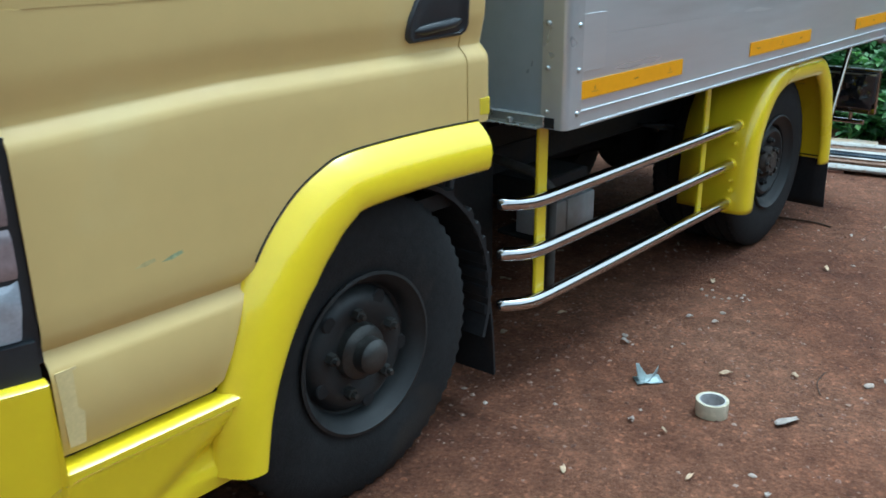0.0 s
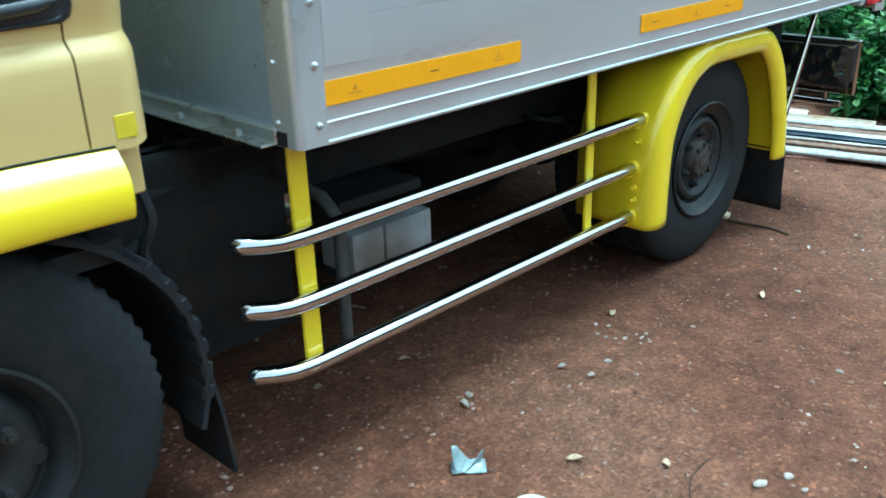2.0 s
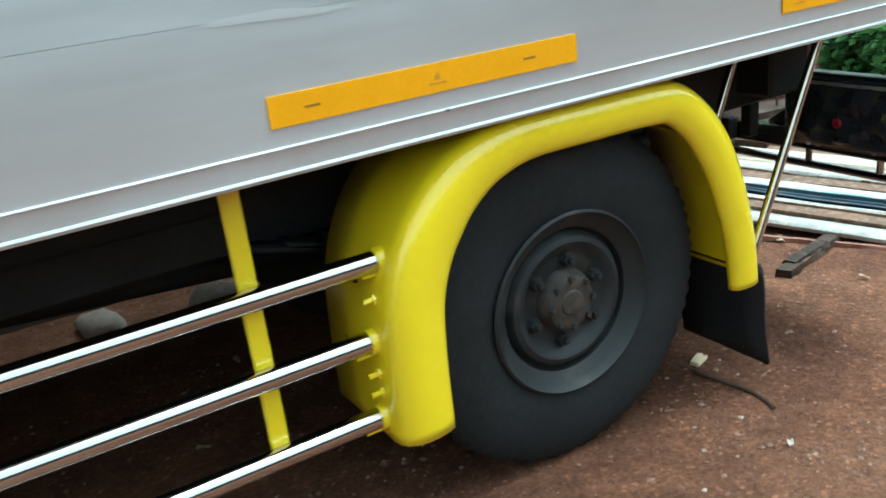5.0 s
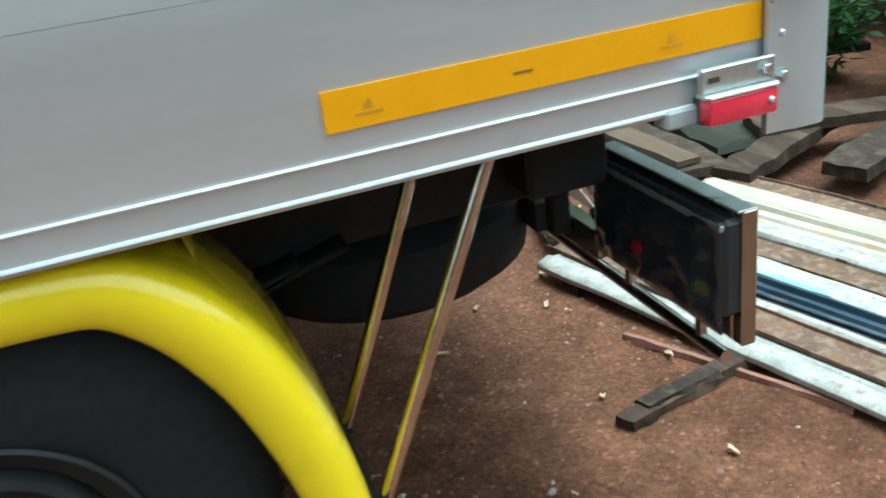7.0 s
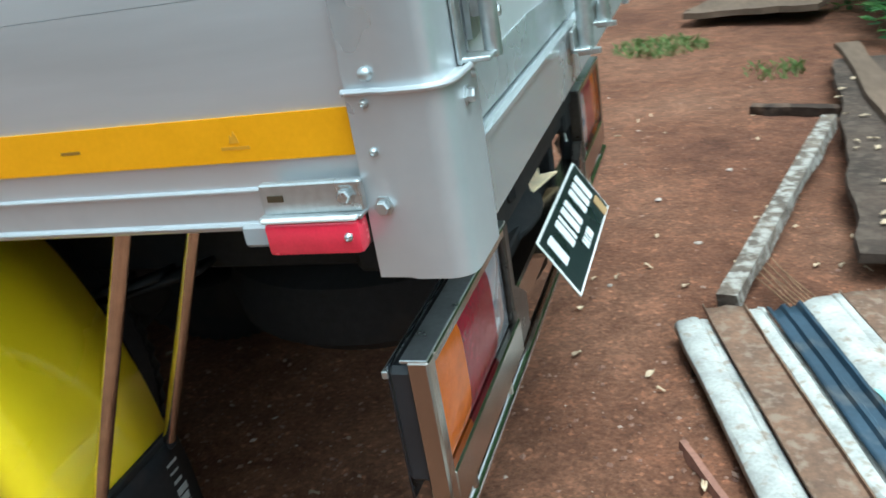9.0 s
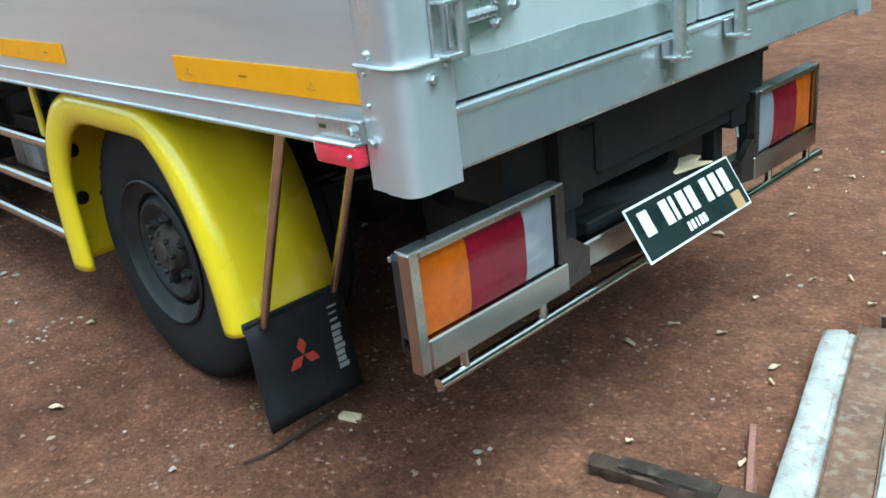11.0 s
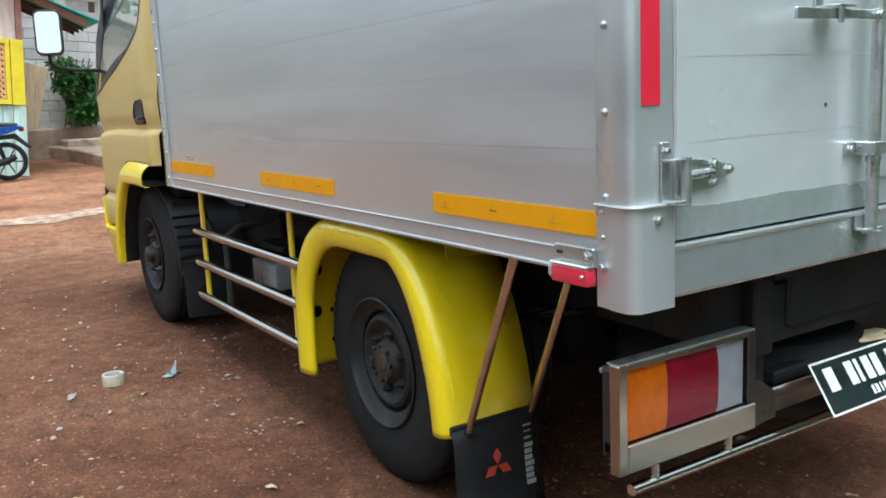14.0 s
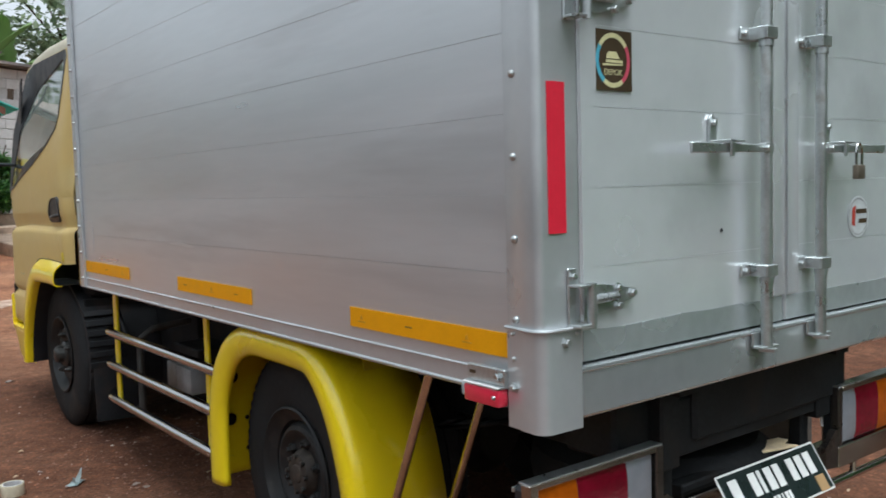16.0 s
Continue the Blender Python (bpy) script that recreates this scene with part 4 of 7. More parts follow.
cab = part("cab", box(-0.60, 0.60, 0.12, W - 0.12, 0.72, 1.16, 0.05, 3), "black", truck, "tan painted truck cab")
WINDOW = [(-0.575, 1.305), (-0.52, 1.285), (-0.42, 1.300), (-0.22, 1.36), (0.02, 1.418), (0.30, 1.505), (0.48, 1.585), (0.522, 1.65), (0.535, 1.955), (0.50, 1.985), (-0.16, 1.988), (-0.295, 1.955), (-0.468, 1.62)]


def lean(z):
    """How far the upper side leans in."""
    return 0.0165 + max(z - 1.30, 0) ** 1.5 * 0.16


for side in (0, 1):
    b = side_sheet(-0.512, 0.535, 0.515, 1.241, 44)
    if side:
        mirror_y(b)
    door = part("cab_door", b, "tan", cab, "tan painted cab door with a pressed waistline", 40)
    sheet(door, 0.004, 0)
    b = side_sheet(0.539, 0.655, 0.515, 1.241, 14)
    if side:
        mirror_y(b)
    sheet(part("rear_corner_sheet", b, "tan", cab, "", 40), 0.004, 0)
    sgn = (lambda v: v) if not side else (lambda v: W - v)
    # yellow patch low on the rear corner sheet
    part("paint_patch", box(0.582, 0.620, sgn(0.0032), sgn(0.006), 0.924, 0.966, 0.002), "yellow_dull", cab)
    # upper side around the window: an outline ring
    outer = [(-0.70, 1.24), (-0.58, 1.24), (-0.45, 1.24), (-0.24, 1.24), (0.02, 1.24), (0.30, 1.24), (0.54, 1.24), (0.655, 1.24), (0.655, 1.93), (0.62, 2.006), (-0.14, 2.004), (-0.31, 1.972), (-0.492, 1.62)]
    b = bmesh.new()
    rows = []
    for f in (0, 0.12, 0.25, 0.4, 0.6, 0.8, 1):
        pts = [(xo + (xw - xo) * f, zo + (zw - zo) * f) for (xo, zo), (xw, zw) in zip(outer, WINDOW)]
        rows.append([(x, sgn(wrap(x, lean(z))), z) for x, z in pts])
    grid(b, rows, close_v=True)
    bmesh.ops.recalc_face_normals(b, faces=b.faces)
    sheet(part("window_surround", b, "tan", door, "", 40), 0.006, 0)
    b = bmesh.new()
    ring = []
    c = Vector((-0.05, 1.62))
    for x, z in WINDOW:
        d = (c - Vector((x, z))).normalized() * (0.030 + 0.12 * max(0, min(1, (0.1 - x) / 0.4)) * max(0, min(1, (z - 1.3) / 0.15)) + 0.045 * max(0, min(1, (z - 1.8) / 0.1)))
        ring.append((x + d.x, sgn(wrap(x, lean(z)) + 0.001), z + d.y))
    grid(b, [[(x, sgn(wrap(x, lean(z)) - 0.004), z) for x, z in WINDOW], ring], close_v=True)
    sheet(part("window_seal", b, "blackplast", door), 0.006, 0)
    b = bmesh.new()
    b.faces.new([b.verts.new((x, y + (0.004 if not side else -0.004), z)) for x, y, z in ring])
    pane = sheet(part("side_window", b, "glass", door, "tinted side window"), 0.004, 0)
    pane.visible_shadow = False
    # black front quarter post inside the window
    b = bmesh.new()
    prism(b, [(-0.50, 1.29), (-0.42, 1.275), (-0.33, 1.33), (-0.335, 1.55), (-0.24, 1.92), (-0.28, 1.90), (-0.40, 1.62)], "y", sgn(0.050), sgn(0.057))
    part("quarter_post", b, "blackplast", door)
    # door handle: a black cup with a raised rounded rim and a grey pull bar
    outline = [(0.366, 1.112), (0.352, 1.122), (0.348, 1.140), (0.352, 1.165), (0.372, 1.200), (0.400, 1.226), (0.432, 1.240), (0.530, 1.246),
               (0.546, 1.240), (0.553, 1.226), (0.555, 1.140), (0.550, 1.124), (0.536, 1.116)]
    hc = Vector((0.455, 1.172))
    zs = [p[1] for p in cab_profile(0)]
    yv = [p[0] for p in cab_profile(0)]
    b = bmesh.new()
    rings = []
    for k, rise in ((1.0, 0.002), (0.985, -0.008), (0.95, -0.011), (0.88, -0.010), (0.85, 0.002), (0.55, 0.0022)):
        ring_ = []
        for x, z in outline:
            q = hc + (Vector((x, z)) - hc) * k
            y = float(np.interp(q.y, zs, yv)) + rise if k > 0.8 else float(np.interp(q.y, zs, yv)) - 0.0065
            if k == 0.85:
                y = float(np.interp(q.y, zs, yv)) - 0.0065
            ring_.append((q.x, sgn(y), q.y))
        rings.append(ring_)
    vs = grid(b, rings, close_v=True)
    b.faces.new(vs[-1])
    handle = part("door_handle", b, "blackplast", door, "black recessed door handle cup", 50)
    b = bmesh.new()
    tube(b, [(0.378, sgn(0.022), 1.137), (0.40, sgn(0.014), 1.139), (0.50, sgn(0.012), 1.148), (0.528, sgn(0.019), 1.151)], [0.006, 0.011, 0.011, 0.006], 10)
    part("pull_bar", b, "handle_grey", handle, "smooth grey pull bar")

# front, roof and back of the cab
b = bmesh.new()
rows = []
for z, x, ins in ((0.60, -0.77, 0.10), (0.80, -0.785, 0.09), (1.10, -0.78, 0.09), (1.30, -0.73, 0.10)):
    rows.append([(x + 0.05 * abs(v) ** 4, MID + v * (MID - ins), z) for v in np.linspace(-1, 1, 13)])
grid(b, rows)
sheet(part("front_sheet", b, "tan", cab), 0.005, 0)
b = bmesh.new()
rows = []
for z, x, ins in ((1.30, -0.725, 0.10), (1.60, -0.56, 0.10), (1.93, -0.34, 0.13)):
    rows.append([(x + 0.07 * abs(v) ** 3, MID + v * (MID - ins), z) for v in np.linspace(-1, 1, 13)])
grid(b, rows)
screen = sheet(part("windscreen", b, "glass", cab, "windscreen glass"), 0.005, 0)
screen.visible_shadow = False
b = bmesh.new()
rows = []
for x, z, ins in ((-0.36, 1.90, 0.14), (-0.32, 1.965, 0.13), (-0.20, 2.02, 0.13), (0.1, 2.045, 0.13), (0.5, 2.045, 0.13), (0.62, 2.01, 0.13), (0.645, 1.94, 0.13)):
    rows.append([(x + (0.06 * abs(v) ** 3 if x < -0.1 else 0), MID + v * (MID - ins), z) for v in np.linspace(-1, 1, 13)])
grid(b, rows)
sheet(part("cab_roof", b, "roof_paint", cab, "whitish sun-faded cab roof"), 0.006, 0)
for side in (0, 1):
    b = bmesh.new()
    rows = []
    for x in np.linspace(-0.34, 0.64, 12):
        top = float(np.interp(x, [-0.36, -0.32, -0.2, 0.1, 0.5, 0.62, 0.645], [1.9, 1.965, 2.02, 2.045, 2.045, 2.01, 1.94]))
        low = float(np.interp(x, [-0.36, -0.26, -0.12, 0.60, 0.645], [1.88, 1.95, 1.99, 1.99, 1.92]))
        rows.append([(x, 0.125 - (0.125 - lean(low) + 0.0) * math.sin(a * math.pi / 2), top - (top - low) * (1 - math.cos(a * math.pi / 2))) for a in np.linspace(0, 1, 6)])
    grid(b, rows)
    if side:
        mirror_y(b)
    sheet(part("roof_edge", b, "roof_paint", cab), 0.006, 0)
part("cab_back", box(0.60, 0.654, 0.079, W - 0.079, 0.80, 1.97, 0.004), "tan", cab)
part("dashboard", box(-0.60, -0.30, 0.12, W - 0.12, 1.16, 1.26, 0.03, 2), "greyplast", cab)
part("cab_floor", box(-0.62, 0.60, 0.10, W - 0.10, 0.68, 0.72), "black", cab)
for y in (0.40, 1.28):
    b = bmesh.new()
    bx(b, 0.05, 0.48, y - 0.2, y + 0.2, 1.14, 1.26, 0.04, 2)
    bx(b, 0.42, 0.54, y - 0.2, y + 0.2, 1.2, 1.50, 0.04, 2)
    seat = part("seat", b, "greyplast", cab)
    part("headrest", box(0.44, 0.52, y - 0.10, y + 0.10, 1.52, 1.64, 0.03, 2), "seat_pale", seat, "pale covered headrest")
b = bmesh.new()
bm_ring = []
for k in range(28):
    a = 2 * math.pi * k / 28
    bm_ring.append(Matrix.Translation((-0.22, 1.27, 1.36)) @ Matrix.Rotation(radians(-60), 4, "Y") @ Vector((0.19 * math.cos(a), 0.19 * math.sin(a), 0)))
tube(b, bm_ring + [bm_ring[0]], 0.012, 8, False)
part("steering_wheel", b, "blackplast", cab)
# headlamps, bumper, skirt
for side in (0, 1):
    b = bmesh.new()
    rows = [[(x, wrap(x, 0.024), z) for z in (0.69, 0.80, 0.9, 1.06)] for x in (-0.510, -0.56, -0.60, -0.64, -0.68, -0.73)]
    grid(b, rows)
    if side:
        mirror_y(b)
    lamp = sheet(part("headlamp", b, "blackplast", cab, "wraparound headlamp, smoky upper lens, clear lower lens"), 0.02, 0)
    for z0, z1, mt, ft in ((0.740, 0.836, "headlamp", 0.006), (0.842, 0.920, "lens_smoky", 0.0), (0.928, 1.045, "lens_smoky", 0.0)):
        b = bmesh.new()
        rows = []
        for x in (-0.527, -0.531, -0.545, -0.56, -0.575, -0.60, -0.64, -0.68, -0.73):
            rows.append([(x - (0.012 if z1 < 0.84 else 0.0) * (0.836 - z) / 0.1, wrap(x, 0.011 + (0.006 if k in (0, 6) else 0.0) + ft * 0.4 * math.sin(k * 1.6 + x * 60)), z) for k, z in enumerate(np.linspace(z0, z1, 7))])
        grid(b, rows)
        if side:
            mirror_y(b)
        sheet(part("lamp_lens", b, mt, lamp, "pale clear lens" if mt == "headlamp" else "smoky pinkish lens", 30), 0.006, 0)
    b = bmesh.new()
    rows = [[(x, wrap(x, 0.010), z) for z in (0.665, 0.70, 0.735)] for x in (-0.522, -0.60, -0.66, -0.73)]
    grid(b, rows)
    if side:
        mirror_y(b)
    sheet(part("bumper_gap_trim", b, "blackplast", cab), 0.02, 0)
    # yellow bumper end that runs back to the wheel arch, with a sunk wedge
    b = bmesh.new()
    rows = []
    for x in sorted(list(np.linspace(-0.76, -0.165, 22)) + [-0.524, -0.518]):
        brim = 0.668 if x < -0.521 else 0.497
        t = min(max((x + 0.42) / 0.24, 0), 1)
        zc = 0.474 - 0.05 * min(max((-0.50 - x) / 0.1, 0), 1)
        row = [(x, wrap(x, 0.040), brim - 0.001)]
        for k, z in enumerate([brim, brim - 0.006, zc + 0.006, zc, zc - 0.006] + list(np.linspace(zc - 0.016, 0.30, 13))):
            f = (brim - z) / (brim - 0.30)
            y = -0.012 + 0.030 * max(f - 0.06, 0) + (0.005, -0.004, -0.004, 0.006)[k] if k < 4 else -0.010 + 0.030 * max(f - 0.06, 0)
            edge = 0.455 - 0.14 * (1 - t)
            mid = edge - 0.05 * t
            if x > -0.44 and abs(mid - z) < 0.05 * t:
                y += 0.035 * t * (1 - abs((mid - z) / (0.05 * t + 1e-4))) ** 0.6
            row.append((x, wrap(x, y), z))
        rows.append(row)
    grid(b, rows)
    if side:
        mirror_y(b)
    part("sill_gap", box(-0.505, -0.17, (0.030 if not side else W - 0.050), (0.050 if not side else W - 0.030), 0.46, 0.535), "black", cab)
    sheet(part("front_bumper_end", b, "yellow", truck, "yellow front bumper end", 40), 0.006, 0)
    # front wheel arch flare
    fa = [(-0.228, 0.325), (-0.210, 0.45), (-0.176, 0.57), (-0.138, 0.67), (-0.095, 0.75), (-0.047, 0.811), (0.013, 0.864), (0.08, 0.900), (0.14, 0.918), (0.25, 0.924), (0.42, 0.924), (0.578, 0.919)]
    prof = [(0.1280, 0.000), (0.1275, -0.022), (0.124, -0.030), (0.116, -0.035), (0.100, -0.038), (0.080, -0.0385), (0.062, -0.036), (0.046, -0.029), (0.032, -0.018), (0.019, -0.005), (0.008, 0.006), (0.002, 0.015), (0.0, 0.024)]
    wide = ((0, 0.74), (0.15, 0.84), (0.36, 1.12), (0.5, 1.12), (0.7, 0.98), (1, 0.95))
    b = flare(fa, [(o, y) for o, y in prof], 5, wide)
    b.faces.new([v for v in b.verts if v.co.x > 0.577])
    if side:
        mirror_y(b)
    sheet(part("front_wheel_arch", b, "yellow", truck, "glossy yellow rounded front wheel arch", 60), 0.005, 0)
    b = flare(fa, [(0.1245, -0.012), (0.1235, 0.10), (0.1235, 0.30)], 5, wide)
    if side:
        mirror_y(b)
    sheet(part("arch_liner", b, "blackplast", truck, "black plastic liner inside the front wheel arch", 60), 0.004, 0)
    # Thin black tube stands for the dark gap between door and arch.
    b = bmesh.new()
    seam = smooth_line([(x, 0, z) for x, z in fa], 5)
    tube(b, [(p.x - 0.001, (0.0040 if not side else W - 0.0040), p.z - 0.004) for p in seam[20:]], 0.0021, 6)
    part("arch_seal", b, "black", truck, "thin black line for the gap above the wheel arch")
    # black inner guard, its ribbed tail and flap
    sgn = (lambda v: v) if not side else (lambda v: W - v)
    b = bmesh.new()
    rows = []
    for a in np.linspace(165, -18, 22):
        r = 0.415 + 0.062 * max(0, math.cos(radians(a)))
        rows.append([(HF[0] + r * math.cos(radians(a)), sgn(y), HF[1] + 0.01 + r * 0.92 * math.sin(radians(a))) for y in (0.075, 0.12, 0.22, 0.46)])
    grid(b, rows)
    guard = sheet(part("inner_mudguard", b, "flap", truck, "black inner mudguard"), 0.012, 0)
    for k in range(7):
        a = 34 - 7 * k
        x, z = HF[0] + 0.485 * math.cos(radians(a)), HF[1] + 0.01 + 0.43 * math.sin(radians(a))
        b = bmesh.new()
        g = bx(b, -0.020, 0.007, -0.085, 0.085, -0.016, 0.016, 0.003)
        part("guard_rib", b, "flap", guard, at=pose(x, sgn(0.162), z, 0, -a, 0))
    b = bmesh.new()
    rows = [[(HF[0] + 0.485 + 0.052 * f - 0.022 * f * f, sgn(y), 0.40 - (0.272 + 0.05 * (y - 0.085)) * f) for y in (0.085, 0.18, 0.30)] for f in np.linspace(0, 1, 8)]
    grid(b, rows)
    sheet(part("mud_flap", b, "flap", truck, "black rubber front mud flap"), 0.008, 0)
part("front_bumper", box(-0.83, -0.75, 0.11, W - 0.11, 0.33, 0.665, 0.03, 3), "yellow", truck, "yellow front bumper")
part("headlamp_panel", box(-0.775, -0.75, 0.12, W - 0.12, 0.66, 1.02, 0.01), "blackplast", cab)
# door mirror on its arm
MM = pose(-0.40, -0.232, 1.65, 0, -6.5, -16)


def round_rect(hw, hh, rad):
    pts = []
    for cy, cz, a in ((hw - rad, hh - rad, 0), (rad - hw, hh - rad, 90), (rad - hw, rad - hh, 180), (hw - rad, rad - hh, 270)):
        pts += arc(cy, cz, rad, a, a + 90, 5)
    return pts


b = bmesh.new()
prism(b, round_rect(0.074, 0.128, 0.034), "x", -0.030, 0.022, 0.004)
mirror = part("door_mirror", b, "blackplast", cab, "tall black door mirror", at=MM)
b = bmesh.new()
prism(b, round_rect(0.064, 0.117, 0.028), "x", 0.0215, 0.0238)
part("mirror_glass", b, "mirror", mirror, at=MM)
b = bmesh.new()
tube(b, smooth_line([(-0.42, -0.235, 1.54), (-0.42, -0.23, 1.475), (-0.44, -0.16, 1.45), (-0.47, -0.02, 1.44), (-0.49, 0.06, 1.44)], 5), 0.011, 10)
part("mirror_arm", b, "blackplast", mirror)
# teal scuff on the door
b = bmesh.new()
prism(b, [(-0.290, 0.803), (-0.268, 0.811), (-0.249, 0.814), (-0.247, 0.808), (-0.270, 0.802)], "y", 0.0045, 0.0085)
part("paint_scuff", b, "teal", cab)
b = bmesh.new()
prism(b, [(-0.343, 0.805), (-0.322, 0.812), (-0.303, 0.814), (-0.301, 0.808), (-0.322, 0.803)], "y", 0.0045, 0.0085)
part("paint_scuff", b, "teal_faint", cab)
b = bmesh.new()
prism(b, [(-0.506, 0.672), (-0.470, 0.674), (-0.466, 0.60), (-0.474, 0.532), (-0.502, 0.532)], "y", -0.0015, 0.0180)
part("worn_strip", b, "tan_worn", cab, "pale worn strip on the door's front edge")


# ---- the yard ----
def soil_material():
    m = bpy.data.materials.new("red_laterite_soil")
    m.use_nodes = True
    n, l = m.node_tree.nodes, m.node_tree.links
    p = n["Principled BSDF"]
    p.inputs["Roughness"].default_value = 0.93
    p.inputs["Specular IOR Level"].default_value = 0.25
    co = n.new("ShaderNodeNewGeometry")

    def tex(scale, detail=6.0, rough=0.6):
        t = n.new("ShaderNodeTexNoise")
        t.inputs["Scale"].default_value, t.inputs["Detail"].default_value, t.inputs["Roughness"].default_value = scale, detail, rough
        l.new(co.outputs["Position"], t.inputs["Vector"])
        return t.outputs["Fac"]

    def ramp(src, stops):
        r = n.new("ShaderNodeValToRGB")
        while len(r.color_ramp.elements) < len(stops):
            r.color_ramp.elements.new(0.5)
        for e, (pos, c) in zip(r.color_ramp.elements, stops):
            e.position, e.color = pos, (*c, 1)
        l.new(src, r.inputs[0])
        return r.outputs[0]

    def mix(fac, a, c, mode="MIX"):
        x = n.new("ShaderNodeMix")
        x.data_type, x.blend_type = "RGBA", mode
        if isinstance(fac, float):
            x.inputs[0].default_value = fac
        else:
            l.new(fac, x.inputs[0])
        l.new(a, x.inputs[6])
        l.new(c, x.inputs[7])
        return x.outputs[2]

    big = ramp(tex(0.9, 4), [(0.30, (0.100, 0.045, 0.027)), (0.5, (0.165, 0.079, 0.045)), (0.72, (0.220, 0.120, 0.074))])
    mid = ramp(tex(11, 6, 0.7), [(0.32, (0.70, 0.67, 0.65)), (0.5, (1, 1, 1)), (0.70, (1.5, 1.47, 1.45))])
    fine = ramp(tex(75, 4, 0.7), [(0.33, (0.66, 0.64, 0.62)), (0.5, (1, 1, 1)), (0.66, (1.3, 1.3, 1.3))])
    grit = n.new("ShaderNodeTexVoronoi")
    grit.inputs["Scale"].default_value = 95
    l.new(co.outputs["Position"], grit.inputs["Vector"])
    sep = n.new("ShaderNodeSeparateColor")
    l.new(grit.outputs["Color"], sep.inputs[0])
    speck = ramp(sep.outputs[0], [(0.0, (0.86, 0.84, 0.82)), (0.85, (1, 1, 1)), (0.96, (1.25, 1.22, 1.2)), (0.995, (1.7, 1.68, 1.65))])
    col = mix(1.0, mix(1.0, mix(1.0, big, mid, "MULTIPLY"), fine, "MULTIPLY"), speck, "MULTIPLY")
    # earth darker from the cab rearwards, drier and paler across the far yard
    sp = n.new("ShaderNodeSeparateXYZ")
    l.new(co.outputs["Position"], sp.inputs[0])
    dark_tint = n.new("ShaderNodeRGB")
    dark_tint.outputs[0].default_value = (0.80, 0.73, 0.70, 1)
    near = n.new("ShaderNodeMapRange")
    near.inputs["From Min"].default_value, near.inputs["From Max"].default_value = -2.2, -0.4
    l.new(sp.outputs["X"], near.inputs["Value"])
    col = mix(near.outputs[0], col, mix(1.0, col, dark_tint.outputs[0], "MULTIPLY"))
    far = n.new("ShaderNodeMapRange")
    far.inputs["From Min"].default_value, far.inputs["From Max"].default_value = -0.8, -6.0
    l.new(sp.outputs["X"], far.inputs["Value"])
    pale = ramp(tex(0.7, 5), [(0.35, (1.25, 1.25, 1.25)), (0.62, (2.2, 2.15, 2.05))])
    col = mix(far.outputs[0], col, mix(1.0, col, pale, "MULTIPLY"))
    l.new(col, p.inputs["Base Color"])
    b1, b2 = n.new("ShaderNodeBump"), n.new("ShaderNodeBump")
    b1.inputs["Strength"].default_value, b1.inputs["Distance"].default_value = 0.9, 0.02
    b2.inputs["Strength"].default_value, b2.inputs["Distance"].default_value = 0.8, 0.006
    l.new(tex(14, 8, 0.65), b1.inputs["Height"])
    l.new(tex(90, 5, 0.7), b2.inputs["Height"])
    l.new(b1.outputs[0], b2.inputs["Normal"])
    l.new(b2.outputs[0], p.inputs["Normal"])
    return m


def island_material(name, stops, rough=0.85, thin=0.0):
    """Colour that differs from piece to piece of one mesh."""
    m = bpy.data.materials.new(name)
    m.use_nodes = True
    n, l = m.node_tree.nodes, m.node_tree.links
    p = n["Principled BSDF"]
    p.inputs["Roughness"].default_value = rough
    g = n.new("ShaderNodeNewGeometry")
    r = n.new("ShaderNodeValToRGB")
    while len(r.color_ramp.elements) < len(stops):
        r.color_ramp.elements.new(0.5)
    for e, (pos, c) in zip(r.color_ramp.elements, stops):
        e.position, e.color = pos, (*c, 1)
    l.new(g.outputs["Random Per Island"], r.inputs[0])
    l.new(r.outputs[0], p.inputs["Base Color"])
    if thin:
        t, mx = n.new("ShaderNodeBsdfTranslucent"), n.new("ShaderNodeMixShader")
        l.new(r.outputs[0], t.inputs["Color"])
        mx.inputs[0].default_value = thin
        l.new(p.outputs[0], mx.inputs[1])
        l.new(t.outputs[0], mx.inputs[2])
        l.new(mx.outputs[0], n["Material Output"].inputs["Surface"])
    return m


M["soil"] = soil_material()
M["gravel"] = island_material("yard_gravel", [(0, (0.10, 0.046, 0.03)), (0.35, (0.17, 0.083, 0.053)), (0.78, (0.24, 0.135, 0.095)), (0.93, (0.27, 0.175, 0.13)), (0.975, (0.33, 0.24, 0.19)), (1, (0.48, 0.41, 0.35))])
M["leaf"] = island_material("green_leaves", [(0, (0.022, 0.060, 0.018)), (0.4, (0.055, 0.155, 0.040)), (0.8, (0.105, 0.26, 0.060)), (1, (0.20, 0.38, 0.09))], 0.5, 0.35)
M["leaf_far"] = island_material("distant_leaves", [(0, (0.10, 0.14, 0.085)), (0.5, (0.20, 0.27, 0.15)), (1, (0.34, 0.42, 0.26))], 0.6, 0.45)
M["banana"] = island_material("banana_leaves", [(0, (0.18, 0.30, 0.10)), (1, (0.34, 0.48, 0.20))], 0.45, 0.4)
M["grass"] = island_material("grass_blades", [(0, (0.06, 0.12, 0.025)), (1, (0.16, 0.24, 0.06))], 0.6)
M["wood_dark"] = material("weathered_dark_wood", (0.048, 0.030, 0.021), 0.75, 0, 0.35, 5.0, bump=0.55, bump_scale=45, rand=0.3, stretch=(1, 0.25, 1), dirt=(0.110, 0.070, 0.048), dirt_amount=0.36, dirt_scale=11)
